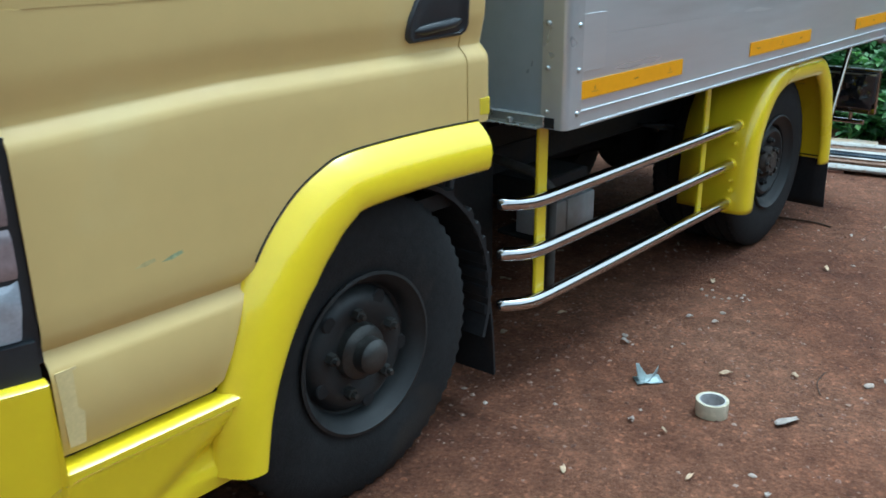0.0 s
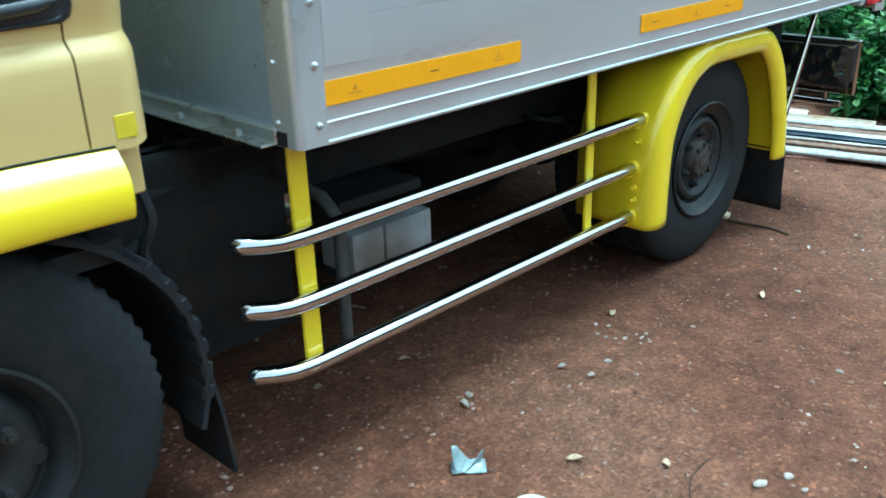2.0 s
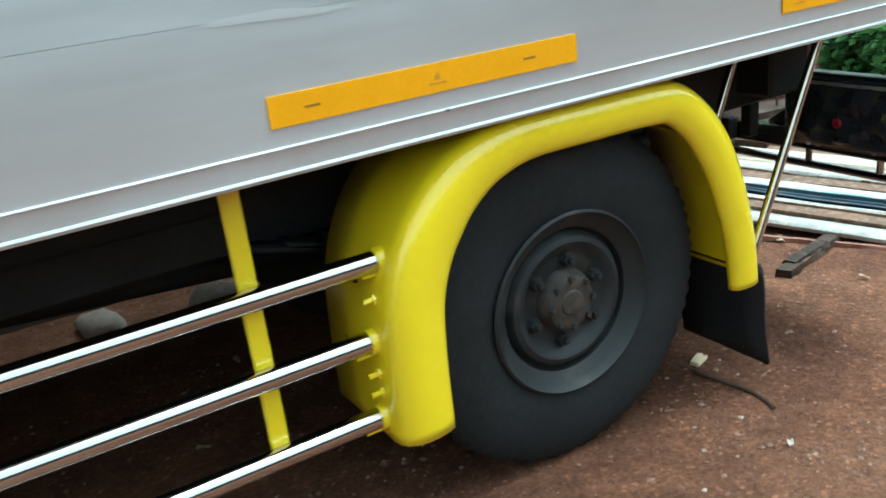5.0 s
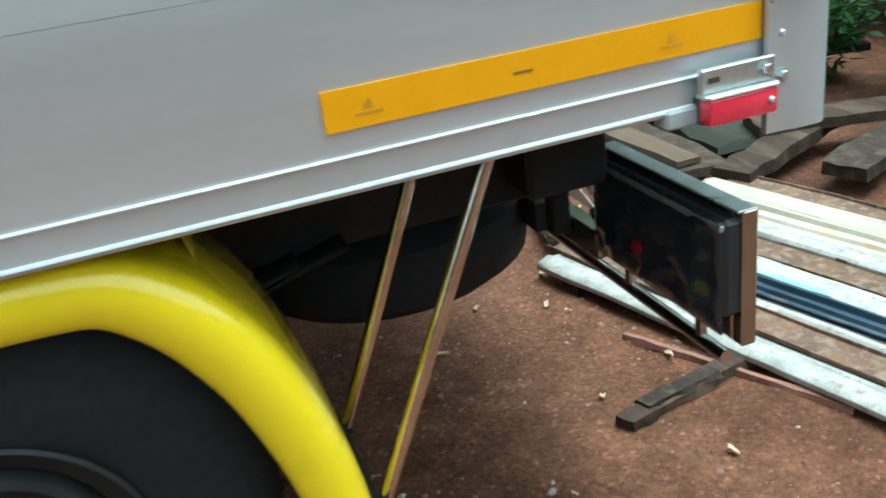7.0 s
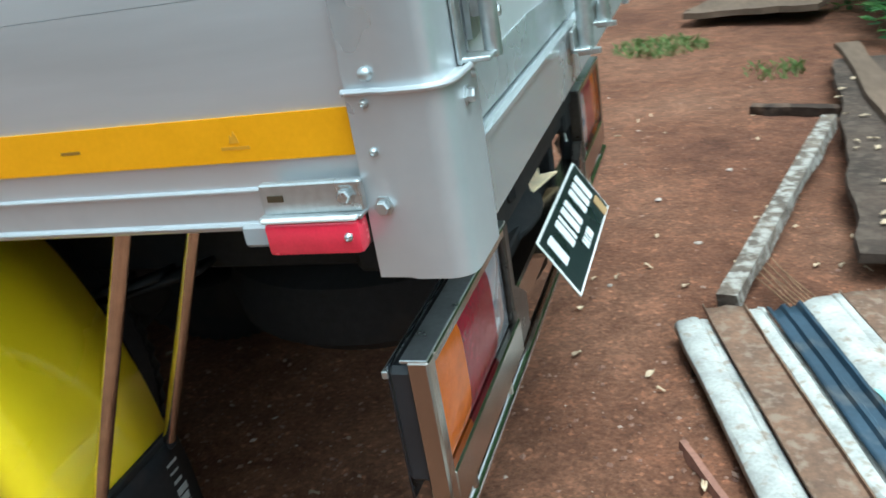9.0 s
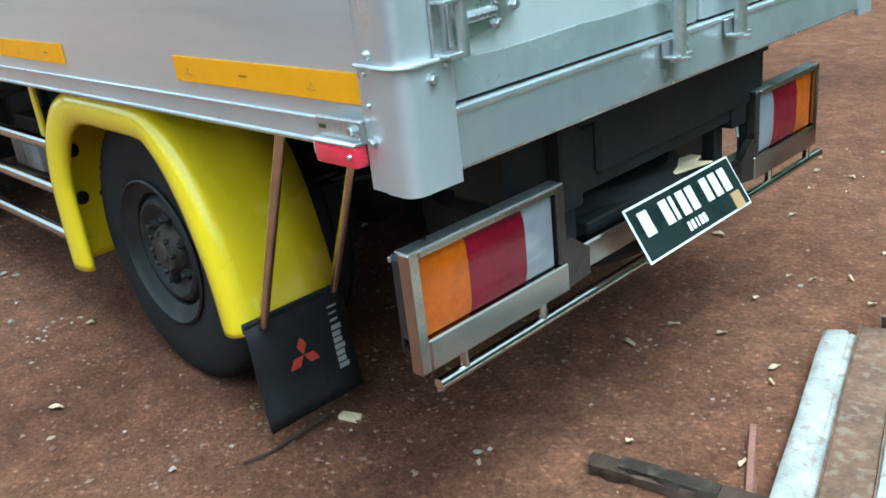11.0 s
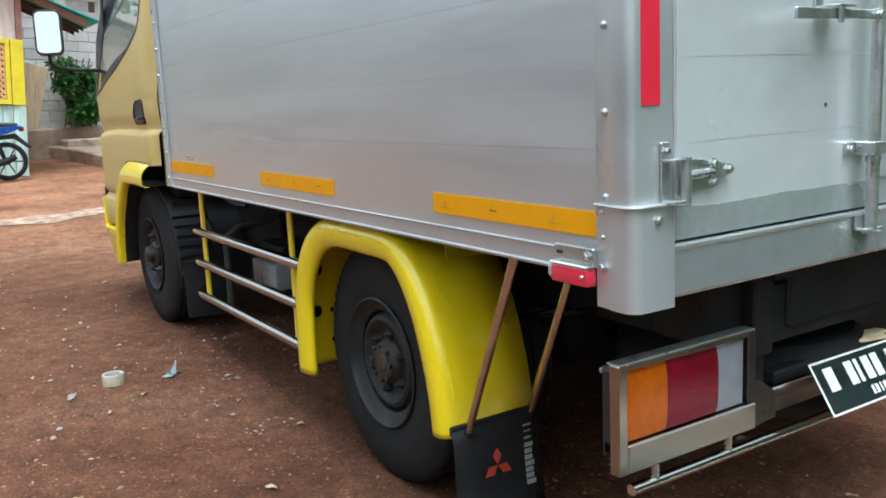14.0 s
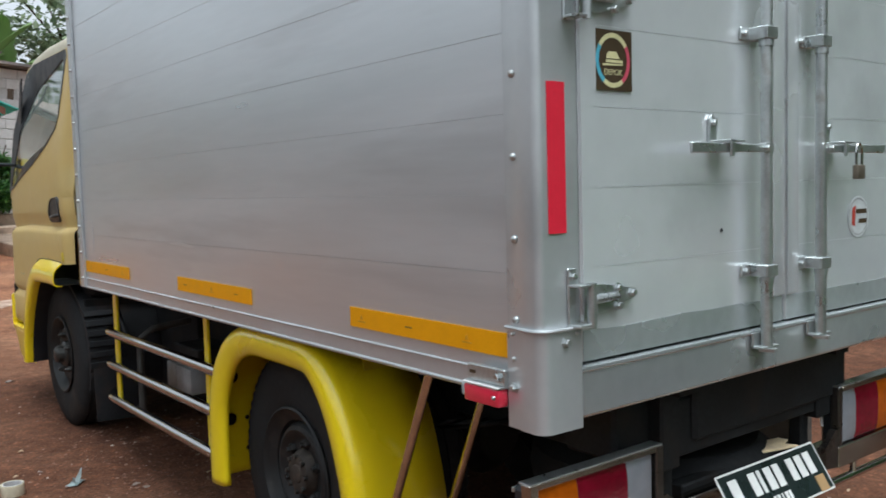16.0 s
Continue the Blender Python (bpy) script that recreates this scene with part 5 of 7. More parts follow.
M["wood_grey"] = material("weathered_brown_board", (0.050, 0.034, 0.025), 0.78, 0, 0.35, 5.0, bump=0.5, bump_scale=40, rand=0.2, dirt=(0.088, 0.063, 0.047), dirt_amount=0.42, dirt_scale=22)
M["wood_smooth"] = material("smooth_grey_brown_timber", (0.115, 0.078, 0.054), 0.85, 0, 0.25, 4.0, bump=0.25, bump_scale=50, stretch=(1, 0.2, 1), dirt=(0.13, 0.09, 0.066), dirt_amount=0.2, dirt_scale=5)
M["wood_mottled"] = material("lichen_mottled_timber", (0.105, 0.078, 0.058), 0.9, 0, 0.4, 9.0, bump=0.6, bump_scale=60, dirt=(0.30, 0.27, 0.235), dirt_amount=0.6, dirt_scale=26)
M["green_black"] = material("dark_mossy_sheet", (0.026, 0.026, 0.018), 0.75, 0, 0.3, 4.0, bump=0.2, bump_scale=20, dirt=(0.050, 0.046, 0.034), dirt_amount=0.3, dirt_scale=4)
M["wood_pale"] = material("pale_sawn_board", (0.80, 0.64, 0.41), 0.75, 0, 0.14, 5.0, bump=0.2, bump_scale=40, rand=0.15, stretch=(4, 4, 0.4))
M["sheet_white"] = material("dirty_white_sheet", (0.37, 0.355, 0.325), 0.85, 0, 0.22, 14.0, rand=0.08, bump=0.12, bump_scale=60, dirt=(0.26, 0.20, 0.15), dirt_amount=0.22, dirt_scale=38)
M["sheet_cream"] = material("cream_sheet", (0.43, 0.38, 0.30), 0.7, 0, 0.12, 6.0, rand=0.06, dirt=(0.40, 0.29, 0.17), dirt_amount=0.25, dirt_scale=6)
M["sheet_blue"] = material("dark_blue_sheet", (0.028, 0.050, 0.075), 0.45, 0.1, 0.2, 8.0, dirt=(0.10, 0.10, 0.10), dirt_amount=0.18, dirt_scale=9)
M["sheet_mint"] = material("mint_sheet", (0.24, 0.42, 0.38), 0.6, 0, 0.12, 7.0, dirt=(0.30, 0.30, 0.25), dirt_amount=0.2, dirt_scale=8)
M["sheet_rust"] = material("rusted_sheet", (0.145, 0.080, 0.048), 0.8, 0.1, 0.35, 9.0, bump=0.15, bump_scale=50, rand=0.15, dirt=(0.22, 0.155, 0.11), dirt_amount=0.4, dirt_scale=34)
M["blocker_wall"] = material("plain_dark_plaster", (0.10, 0.088, 0.075), 0.9, 0, 0.25, 2.0, bump=0.3, bump_scale=30, dirt=(0.055, 0.052, 0.042), dirt_amount=0.4)
M["red_wood"] = material("reddish_batten", (0.24, 0.11, 0.075), 0.8, 0, 0.25, 12.0, bump=0.2)
M["stone"] = material("pale_stone", (0.33, 0.27, 0.225), 0.85, 0, 0.2, 30.0, bump=0.4, bump_scale=90, rand=0.3)
M["sand_pale"] = material("pale_dry_sand", (0.42, 0.30, 0.225), 0.95, 0, 0.3, 9.0, bump=0.6, bump_scale=45, dirt=(0.26, 0.15, 0.10), dirt_amount=0.45, dirt_scale=12)
M["scrap_pale"] = material("pale_dusty_scrap", (0.36, 0.31, 0.27), 0.85, 0, 0.25, 50.0, rand=0.35)
M["leaf_dry"] = material("dry_leaf", (0.42, 0.31, 0.20), 0.75, 0, 0.2, 40.0, rand=0.35)
M["tape_roll"] = material("clear_packing_tape", (0.60, 0.55, 0.41), 0.25, 0, 0.06, 30.0, coat=0.5)
M["roll_core"] = material("cardboard_core", (0.50, 0.50, 0.50), 0.7, 0, 0.15, 60.0)
M["foil"] = material("greenish_silver_wrapper", (0.33, 0.40, 0.40), 0.4, 0.2, 0.2, 40.0, bump=0.3, bump_scale=90)

for k in ("wood_dark", "wood_grey", "wood_smooth", "green_black", "rubber", "flap"):
    M[k].node_tree.nodes["Principled BSDF"].inputs["Specular IOR Level"].default_value = 0.2

b = bmesh.new()
xs = sorted(set(list(np.linspace(-3, 7, 241)) + [-400, -150, -60, -30, -20, -16, -14, -12, -10, -8, -6, -5, -4, 8, 9, 10, 12, 15, 20, 30, 60, 150, 400]))
ys = sorted(set(list(np.linspace(-3, 4.5, 181)) + [-400, -150, -60, -30, -15, -10, -7, -5, -4, 5, 6, 8, 10, 14, 20, 30, 60, 150, 400]))


def bumps(x, y):
    fade = min(1, max(0, min(x + 3, 7 - x, y + 3, 4.5 - y) * 2))
    return fade * (0.010 * noise.noise((x * 1.3, y * 1.3, 0)) + 0.006 * noise.noise((x * 5, y * 5, 3)) + 0.005 * noise.noise((x * 13, y * 13, 7)))


grid(b, [[(x, y, ground_z(x) + bumps(x, y)) for y in ys] for x in xs])
bmesh.ops.recalc_face_normals(b, faces=b.faces)
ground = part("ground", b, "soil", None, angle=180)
tagged(ground, "reddish brown packed earth yard strewn with grit", "ground", kind="structure")

# added wall, out of view: blocks far-side light under the truck
b = bmesh.new()
bx(b, -3.2, 3.35, 1.98, 2.12, -0.2, 2.3, 0.01)
tagged(part("wall_north", b, "blocker_wall"), "added unseen wall that keeps far-side light from under the truck", "wall", kind="structure")

# added wall behind the camera: cuts low skylight reaching under the truck
b = bmesh.new()
bx(b, -9.0, 9.5, -6.8, -6.6, -0.4, 2.6, 0.01)
tagged(part("wall_south", b, "blocker_wall"), "added unseen wall that holds low skylight off the truck's underside", "wall", kind="structure")

rng = random.Random(4)


def top(x, y):
    return ground_z(x) + bumps(x, y)


# loose grit and pebbles
verts, faces = [], []
base = [(1, 0, 0), (-1, 0, 0), (0, 1, 0), (0, -1, 0), (0, 0, 1), (0, 0, -1)]
tri = [(0, 2, 4), (2, 1, 4), (1, 3, 4), (3, 0, 4), (2, 0, 5), (1, 2, 5), (3, 1, 5), (0, 3, 5)]
for k in range(27000):
    if k % 3:
        x, y = rng.uniform(-0.6, 5.2), rng.uniform(-1.3, 1.2)
    else:
        x, y = rng.uniform(-2.5, 6.2), rng.uniform(-2.2, 4.0)
    if noise.noise((x * 1.7, y * 1.7, 11)) < rng.uniform(-0.6, 0.35):
        continue
    s = 0.0016 + 0.0075 * rng.random() ** 3.4
    i0, a = len(verts), rng.uniform(0, 6.28)
    z = top(x, y) + s * 0.2
    for vx, vy, vz in base:
        q = rng.uniform(0.6, 1.3)
        u, v, w = vx * s * q * 1.3, vy * s * q, vz * s * 0.65 * q
        verts.append((x + u * math.cos(a) - v * math.sin(a), y + u * math.sin(a) + v * math.cos(a), z + w))
    faces += [(i0 + p, i0 + q, i0 + r) for p, q, r in tri]
me = bpy.data.meshes.new("gravel")
me.from_pydata(verts, [], faces)
me.materials.append(M["gravel"])
tagged(new("gravel", me), "loose reddish grit and pebbles over the earth", "gravel", kind="stuff")


def stone(x, y, s, label, mat="stone", name="stone", flat=0.42):
    b = bmesh.new()
    bmesh.ops.create_icosphere(b, subdivisions=2, radius=1)
    off = rng.uniform(0, 50)
    for v in b.verts:
        d = 1 + 0.45 * noise.noise(v.co * 1.3 + Vector((off, 0, 0)))
        v.co = Vector((v.co.x * s * 1.35 * d, v.co.y * s * d, v.co.z * s * flat * d))
    ob = part(name, b, mat, None, at=pose(x, y, top(x, y) + s * flat * 0.55, 0, 0, rng.uniform(0, 360)), angle=70)
    return tagged(ob, label, name.replace("_", " "), "litter on the ground")


for x, y, s in ((1.480, 0.070, 0.016), (1.644, -0.696, 0.02), (1.718, -0.731, 0.017), (1.70, -0.78, 0.011), (3.689, 0.356, 0.013), (0.95, -0.62, 0.012), (2.3, -0.62, 0.013), (1.9, -0.1, 0.014), (2.75, -0.3, 0.012), (3.05, -0.55, 0.015), (0.6, -1.05, 0.014), (0.9, -0.95, 0.017), (4.15, 1.9, 0.014), (4.0, 2.3, 0.018), (4.25, 2.6, 0.015), (3.9, 1.6, 0.012)):
    stone(x, y, s * 0.68, "small pale stone lying on the red earth")
for k in range(16):
    stone(rng.uniform(2.02, 2.15), rng.uniform(-0.13, 0.08), rng.uniform(0.0035, 0.007), "small pale stone lying on the red earth")
stone(2.40, 1.62, 0.10, "rough grey rubble lump beside the far wheel", name="rubble", flat=0.62)
stone(2.00, 1.74, 0.07, "rough pale rubble lump under the truck", name="rubble", flat=0.7)
stone(1.58, 1.47, 0.045, "rough pale rubble lump under the truck", name="rubble", flat=0.7)
stone(0.75, 1.3, 0.045, "rough pale rubble lump under the truck", name="rubble", flat=0.7)


def flake(x, y, l, w, name, mat, label, turn=None, lift=0.006):
    """A thin curled scrap: dry leaf, wood chip or wrapper."""
    b = bmesh.new()
    rows = []
    for i in range(6):
        u = i / 5
        hw = w / 2 * math.sin(math.pi * min(max(u * 0.86 + 0.07, 0), 1)) ** 0.6
        rows.append([((u - 0.5) * l, v * hw, lift * (1.2 + math.sin(u * 5 + v) * 0.6 + abs(v) * 0.8)) for v in (-1, -0.4, 0.3, 1)])
    grid(b, rows)
    ob = part(name, b, mat, None, at=pose(x, y, top(x, y), 0, 0, rng.uniform(0, 360) if turn is None else turn))
    solidify(ob, 0.0012, 0)
    return tagged(ob, label, name.replace("_", " "), "litter on the ground")


for k in range(46):
    x, y = rng.uniform(-0.5, 5.0), rng.uniform(-1.4, 3.0)
    flake(x, y, rng.uniform(0.02, 0.05), rng.uniform(0.010, 0.022), "dry_leaf", "leaf_dry", "small dry brown leaf on the earth")
for k in range(60):
    x, y = rng.uniform(3.4, 5.2), rng.uniform(0.2, 3.4)
    flake(x, y, rng.uniform(0.015, 0.04), rng.uniform(0.006, 0.016), "wood_chip", "leaf_dry", "small pale wood chip on the earth")
for k in range(20):
    x, y = rng.uniform(4.68, 4.80), rng.uniform(1.75, 3.5)
    ob = flake(x, y, rng.uniform(0.02, 0.05), rng.uniform(0.008, 0.02), "wood_chip", "leaf_dry", "small pale wood chip on the broad board")
    ob.matrix_basis = Matrix.Translation((0, 0, 0.025 - top(x, y))) @ ob.matrix_basis
for x, y, l, w in ((1.434, 0.043, 0.035, 0.018), (1.774, -0.028, 0.025, 0.015), (3.157, -0.16, 0.02, 0.015), (1.788, -0.121, 0.022, 0.016), (0.008, -0.316, 0.03, 0.02), (-1.03, 0.04, 0.05, 0.03)):
    flake(x, y, l, w, "paper_scrap", "scrap_pale", "small pale scrap on the red earth")
for k in range(40):
    x, y = rng.uniform(-2.6, 1.2), rng.uniform(-0.9, -0.1) - 0.35 * rng.random()
    flake(x, y, rng.uniform(0.010, 0.032), rng.uniform(0.008, 0.018), "paper_scrap", "scrap_pale" if k % 2 else "leaf_dry", "small pale scrap on the red earth")
# pale dry sand washed across the yard before the truck
b = bmesh.new()
rows = []
for i in range(61):
    y = -1.0 + 2.6 * i / 60
    mid = -4.72 - 0.12 * y + 0.16 * noise.noise((y * 1.6, 0.3, 0))
    half = 0.26 + 0.20 * noise.noise((y * 2.5, 5.0, 0)) + 0.09 * noise.noise((y * 11, 2.0, 0))
    rows.append([(mid + v * max(half, 0.03) + 0.05 * noise.noise((y * 15, v * 3, 1)), y, ground_z(mid + v * half) + 0.006 + 0.022 * (1 - v * v)) for v in (-1, -0.6, -0.2, 0.2, 0.6, 1)])
grid(b, rows)
tagged(part("sand_streak", b, "sand_pale", None, angle=180), "pale dry sandy streak across the red earth", "sand", kind="stuff")
# notched chip by the rear flap
b = bmesh.new()
prism(b, [(-0.03, -0.013), (0.026, -0.015), (0.018, -0.004), (0.030, 0.0), (0.026, 0.015), (-0.03, 0.013)], "z", 0, 0.012, 0.001)
tagged(part("wood_offcut", b, "wood_pale", None, at=pose(3.317, 0.265, top(3.317, 0.265), 0, 0, 20)), "small notched pale wood offcut on the earth", "offcut")
# notched board scrap left on the bumper beam
b = bmesh.new()
prism(b, [(-0.075, -0.035), (0.055, -0.040), (0.028, -0.008), (0.070, 0.012), (0.060, 0.040), (-0.070, 0.038)], "z", 0, 0.006, 0.001)
tagged(part("wood_offcut", b, "wood_pale", None, at=pose(3.832, 1.045, 0.4912, 0, 0, 78)), "notched pale wood scrap lying on the bumper beam", "offcut")
# thin twig near the flap
b = bmesh.new()
tube(b, smooth_line([(0, 0, 0.003), (0.02, 0.08, 0.005), (0.01, 0.17, 0.004), (0.0, 0.26, 0.003)], 4), 0.0055, 6)
tagged(part("twig", b, "wood_dark", None, at=pose(3.262, -0.03, top(3.27, 0))), "thin brown twig lying on the earth", "twig")

# roll of packing tape
roll = thing("tape_roll", (1.182, -0.395, top(1.182, -0.395)), "roll of clear brownish packing tape on the ground", "tape roll")
rz = top(1.182, -0.395)
b = bmesh.new()
lathe(b, [(0.0385, 0.001), (0.047, 0.0), (0.0475, 0.002), (0.0475, 0.046), (0.047, 0.048), (0.0385, 0.047)], 40, (1.182, -0.395, rz), "z", True)
part("tape_winding", b, "tape_roll", roll)
b = bmesh.new()
lathe(b, [(0.0355, 0.0), (0.0383, 0.0), (0.0383, 0.048), (0.0355, 0.048)], 32, (1.182, -0.395, rz), "z", True)
part("card_core", b, "roll_core", roll, "printed grey card core")
# crumpled wrapper folded into two upright points
b = bmesh.new()
for sx, ht in ((-1, 0.058), (1, 0.040)):
    rows = []
    for i in range(7):
        v = i / 6
        wd = 0.036 * (1 - v) ** 0.8 + 0.003
        rows.append([(sx * (0.006 + 0.030 * v ** 0.7) + u * wd * 0.7, u * wd * 0.75 + 0.012 * v, 0.004 + ht * v + 0.006 * noise.noise((u * 3, v * 5, sx))) for u in np.linspace(-0.8, 0.8, 6)])
    grid(b, rows)
rows = []
for i in range(7):
    u = i / 6 - 0.5
    rows.append([(u * 0.085, v * 0.05, 0.004 + 0.018 * abs(noise.noise((u * 6, v * 5, 2)))) for v in np.linspace(-0.5, 0.5, 6)])
grid(b, rows)
wr = solidify(part("wrapper", b, "foil", None, at=pose(1.235, -0.155, top(1.235, -0.155), 0, 0, -42), angle=20), 0.001, 0)
tagged(wr, "crumpled greenish silver wrapper on the ground", "wrapper")
tagged(flake(1.27, -0.585, 0.085, 0.03, "wrapper", "scrap_pale", "flat greenish scrap of wrapper", -25), "flat dusty scrap of wrapper on the ground", "wrapper")
b = bmesh.new()
tube(b, smooth_line([(0, 0, 0.004), (0.07, 0.035, 0.006), (0.16, 0.04, 0.004)], 5), 0.0018, 5)
tagged(part("twig", b, "wood_grey", None, at=pose(1.50, -0.60, top(1.5, -0.6))), "thin grey twig lying on the earth", "twig")


# ---- salvaged roofing strips and timber behind the truck ----
U = Vector((0.27, -0.963, 0)).normalized()
V = Vector((U.y * -1, U.x, 0))
PILE = Matrix(((V.x, U.x, 0, 4.105), (V.y, U.y, 0, 1.285), (0, 0, 1, 0), (0, 0, 0, 1)))


def strip(name, v0, w, u0, length, z, prof, mat, label, bend=0.0):
    """A long pressed sheet. prof: (share of width, height) across it."""
    b = bmesh.new()
    rows = []
    n = 36
    for i in range(n + 1):
        f = i / n
        u = u0 + f * length
        row = []
        for p, h in prof:
            ragged = (0.016 * noise.noise((p * 5 + v0 * 31, 2.0, 0.5)) + 0.010 * noise.noise((p * 17, v0 * 13, 4.0))) * (1 if i == 0 else 0)
            x = v0 + p * w + 0.006 * noise.noise((u * 2.3, v0 * 9, 1.0)) + 0.002 * noise.noise((u * 14, v0 * 9, p))
            zz = z + h * (1 + 0.25 * noise.noise((u * 4, p * 2, v0 * 7))) + bend * math.sin(f * math.pi) - 0.0093 * f * length
            row.append((x, u + ragged, zz + 0.003 * noise.noise((u * 5, p * 4, v0 * 3 + 9))))
        rows.append(row)
    grid(b, rows)
    ob = part(name, b, mat, None, at=PILE, angle=30)
    solidify(ob, 0.004, 0)
    return tagged(ob, label, "roofing strip", "salvaged roofing strips")


RIDGE = [(0, -0.006), (0.03, 0.006), (0.12, 0.013), (0.30, 0.017), (0.50, 0.018), (0.66, 0.015), (0.72, 0.010), (0.78, 0.013), (0.92, 0.012), (0.97, 0.006), (1, -0.006)]
FLAT = [(0, 0.012), (0.02, 0.012), (0.04, 0.0), (0.3, 0.002), (0.6, 0.0), (0.96, 0.001), (0.98, 0.010), (1, 0.010)]
CHAN = [(0, 0.018), (0.10, 0.018), (0.16, 0.004), (0.42, 0.004), (0.48, 0.014), (0.56, 0.014), (0.62, 0.004), (0.86, 0.004), (0.92, 0.018), (1, 0.018)]
GZ = -0.075
strip("roofing_strip", 0, 0.09, 0, 2.1, GZ + 0.055, RIDGE, "sheet_white", "long dirty white ridged roofing strip on timber")
strip("roofing_strip", 0.085, 0.105, -0.04, 2.1, GZ + 0.072, FLAT, "sheet_rust", "long rusty brown sheet strip in the pile")
strip("roofing_strip", 0.185, 0.05, 0, 2.1, GZ + 0.066, RIDGE, "sheet_white", "narrow white ridged roofing strip in the pile")
strip("roofing_strip", 0.228, 0.09, 0.02, 2, GZ + 0.076, CHAN, "sheet_blue", "long dark blue channel strip in the pile")
strip("roofing_strip", 0.325, 0.11, 0, 1.9, GZ + 0.070, RIDGE, "sheet_white", "long dirty white ridged roofing strip in the pile")
b = bmesh.new()
prism(b, [(0.326, 0.42), (0.332, 0.55), (0.328, 0.70), (0.335, 0.78), (0.352, 0.74), (0.349, 0.62), (0.358, 0.55), (0.345, 0.44)], "z", GZ + 0.081, GZ + 0.0835, 0)
tagged(part("paint_scrap", b, "sheet_mint", None, at=PILE), "thin mint flake of old paint on a strip", "paint scrap")
strip("roofing_strip", 0.43, 0.12, -0.02, 1.8, GZ + 0.072, FLAT, "sheet_rust", "long rusty brown sheet strip in the pile")
strip("roofing_strip", 0.545, 0.08, 0, 1.5, GZ + 0.076, RIDGE, "sheet_white", "long dirty white ridged roofing strip in the pile")
strip("roofing_strip", 0.615, 0.13, 0.02, 1.2, GZ + 0.068, CHAN, "sheet_cream", "wide cream roofing strip in the pile")
strip("roofing_strip", 0.735, 0.11, 0, 0.85, GZ + 0.076, RIDGE, "sheet_cream", "long cream ridged roofing strip in the pile")
strip("roofing_strip", 0.835, 0.12, 0.03, 0.8, GZ + 0.070, FLAT, "sheet_rust", "long rusty brown sheet strip in the pile")


def plank(name, a, c, w, t, mat, label, z0=None, z1=None, roll=0.0, group="scrap timber"):
    """A sawn board from a to c on the ground, slightly warped, with chipped ends."""
    a, c = Vector(a), Vector(c)
    d = c - a
    n = 18
    b = bmesh.new()
    along = d.normalized()
    side = Vector((-d.y, d.x)).normalized()
    rows = []
    for i in range(n + 1):
        f = i / n
        p = a + d * f
        z = (top(a.x, a.y) if z0 is None else z0) * (1 - f) + (top(c.x, c.y) if z1 is None else z1) * f
        hw = w / 2
        q = [(-hw, 0.0), (-hw + 0.004, t), (-hw * 0.45, t), (hw * 0.1, t), (hw * 0.55, t), (hw - 0.004, t), (hw, 0.0)]
        row = []
        for o, h in q:
            worn = (0.012 + 0.05 * w) * noise.noise((f * 9 + a.x * 3, a.y * 7, o * 6)) * (1 if abs(o) > hw * 0.9 else 0)
            ragged = (0.01 + 0.08 * w) * noise.noise((o * 14 + a.x, f * 3, a.y * 5)) * (1 if i in (0, n) else 0)
            lift = 0.004 * noise.noise((f * 3, a.x * 5, h * 40)) + (0.0035 * noise.noise((f * 13, o * 30, a.x)) if h else 0)
            row.append((p.x + side.x * (o + worn) + along.x * ragged, p.y + side.y * (o + worn) + along.y * ragged, z + h + o * roll + lift))
        rows.append(row)
    vs = grid(b, rows, close_v=True)
    b.faces.new(vs[0])
    b.faces.new(vs[-1][::-1])
    bmesh.ops.recalc_face_normals(b, faces=b.faces)
    bmesh.ops.translate(b, vec=(-a.x, -a.y, 0), verts=b.verts)
    return tagged(part(name, b, mat, None, at=(a.x, a.y, 0), angle=30), label, "plank" if name != "timber_block" else "timber", group)


plank("timber_block", (3.935, 0.475), (4.335, 0.575), 0.055, 0.028, "wood_dark", "dark weathered timber block on the ground")
plank("timber_block", (4.000, 0.500), (4.212, 0.540), 0.046, 0.016, "wood_grey", "short weathered grey timber block on a longer one", -0.032, -0.034)
plank("timber_block", (4.15, 1.15), (5.1, 1.42), 0.09, 0.045, "wood_dark", "dark timber bearer under the strips")
plank("batten", (4.14, 0.83), (4.40, 0.28), 0.022, 0.018, "red_wood", "thin reddish batten on the earth")
plank("plank", (4.236, 1.40), (4.63, 2.83), 0.062, 0.045, "wood_mottled", "mottled narrow plank lying askew", -0.03, 0.02)
plank("plank", (4.81, 1.60), (4.99, 3.90), 0.47, 0.030, "wood_grey", "broad dark weathered board on the ground", -0.005, -0.005)
plank("plank", (4.900, 1.63), (4.845, 4.15), 0.115, 0.022, "wood_smooth", "long smooth grey-brown timber lying on a broad board", 0.028, 0.028)
plank("plank", (5.28, 1.72), (5.45, 3.1), 0.42, 0.03, "green_black", "broad dark mossy sheet on the ground", 0.0, 0.0)
plank("plank", (5.22, 3.62), (5.50, 2.62), 0.20, 0.03, "wood_smooth", "grey-brown plank at the edge of the bushes", 0.035, 0.035)
plank("plank", (4.98, 1.50), (5.62, 1.76), 0.15, 0.05, "wood_dark", "short dark plank by the roofing strips", -0.02, 0.0)
plank("plank", (5.28, 1.30), (6.1, 1.62), 0.17, 0.05, "wood_grey", "grey weathered plank by the roofing strips", -0.02, 0.0)
plank("plank", (5.30, 1.80), (6.2, 1.46), 0.19, 0.04, "wood_dark", "dark weathered plank lying across others", 0.035, 0.045)
plank("plank", (5.50, 1.05), (6.05, 1.20), 0.16, 0.05, "wood_dark", "short dark plank by the roofing strips", -0.03, -0.02)
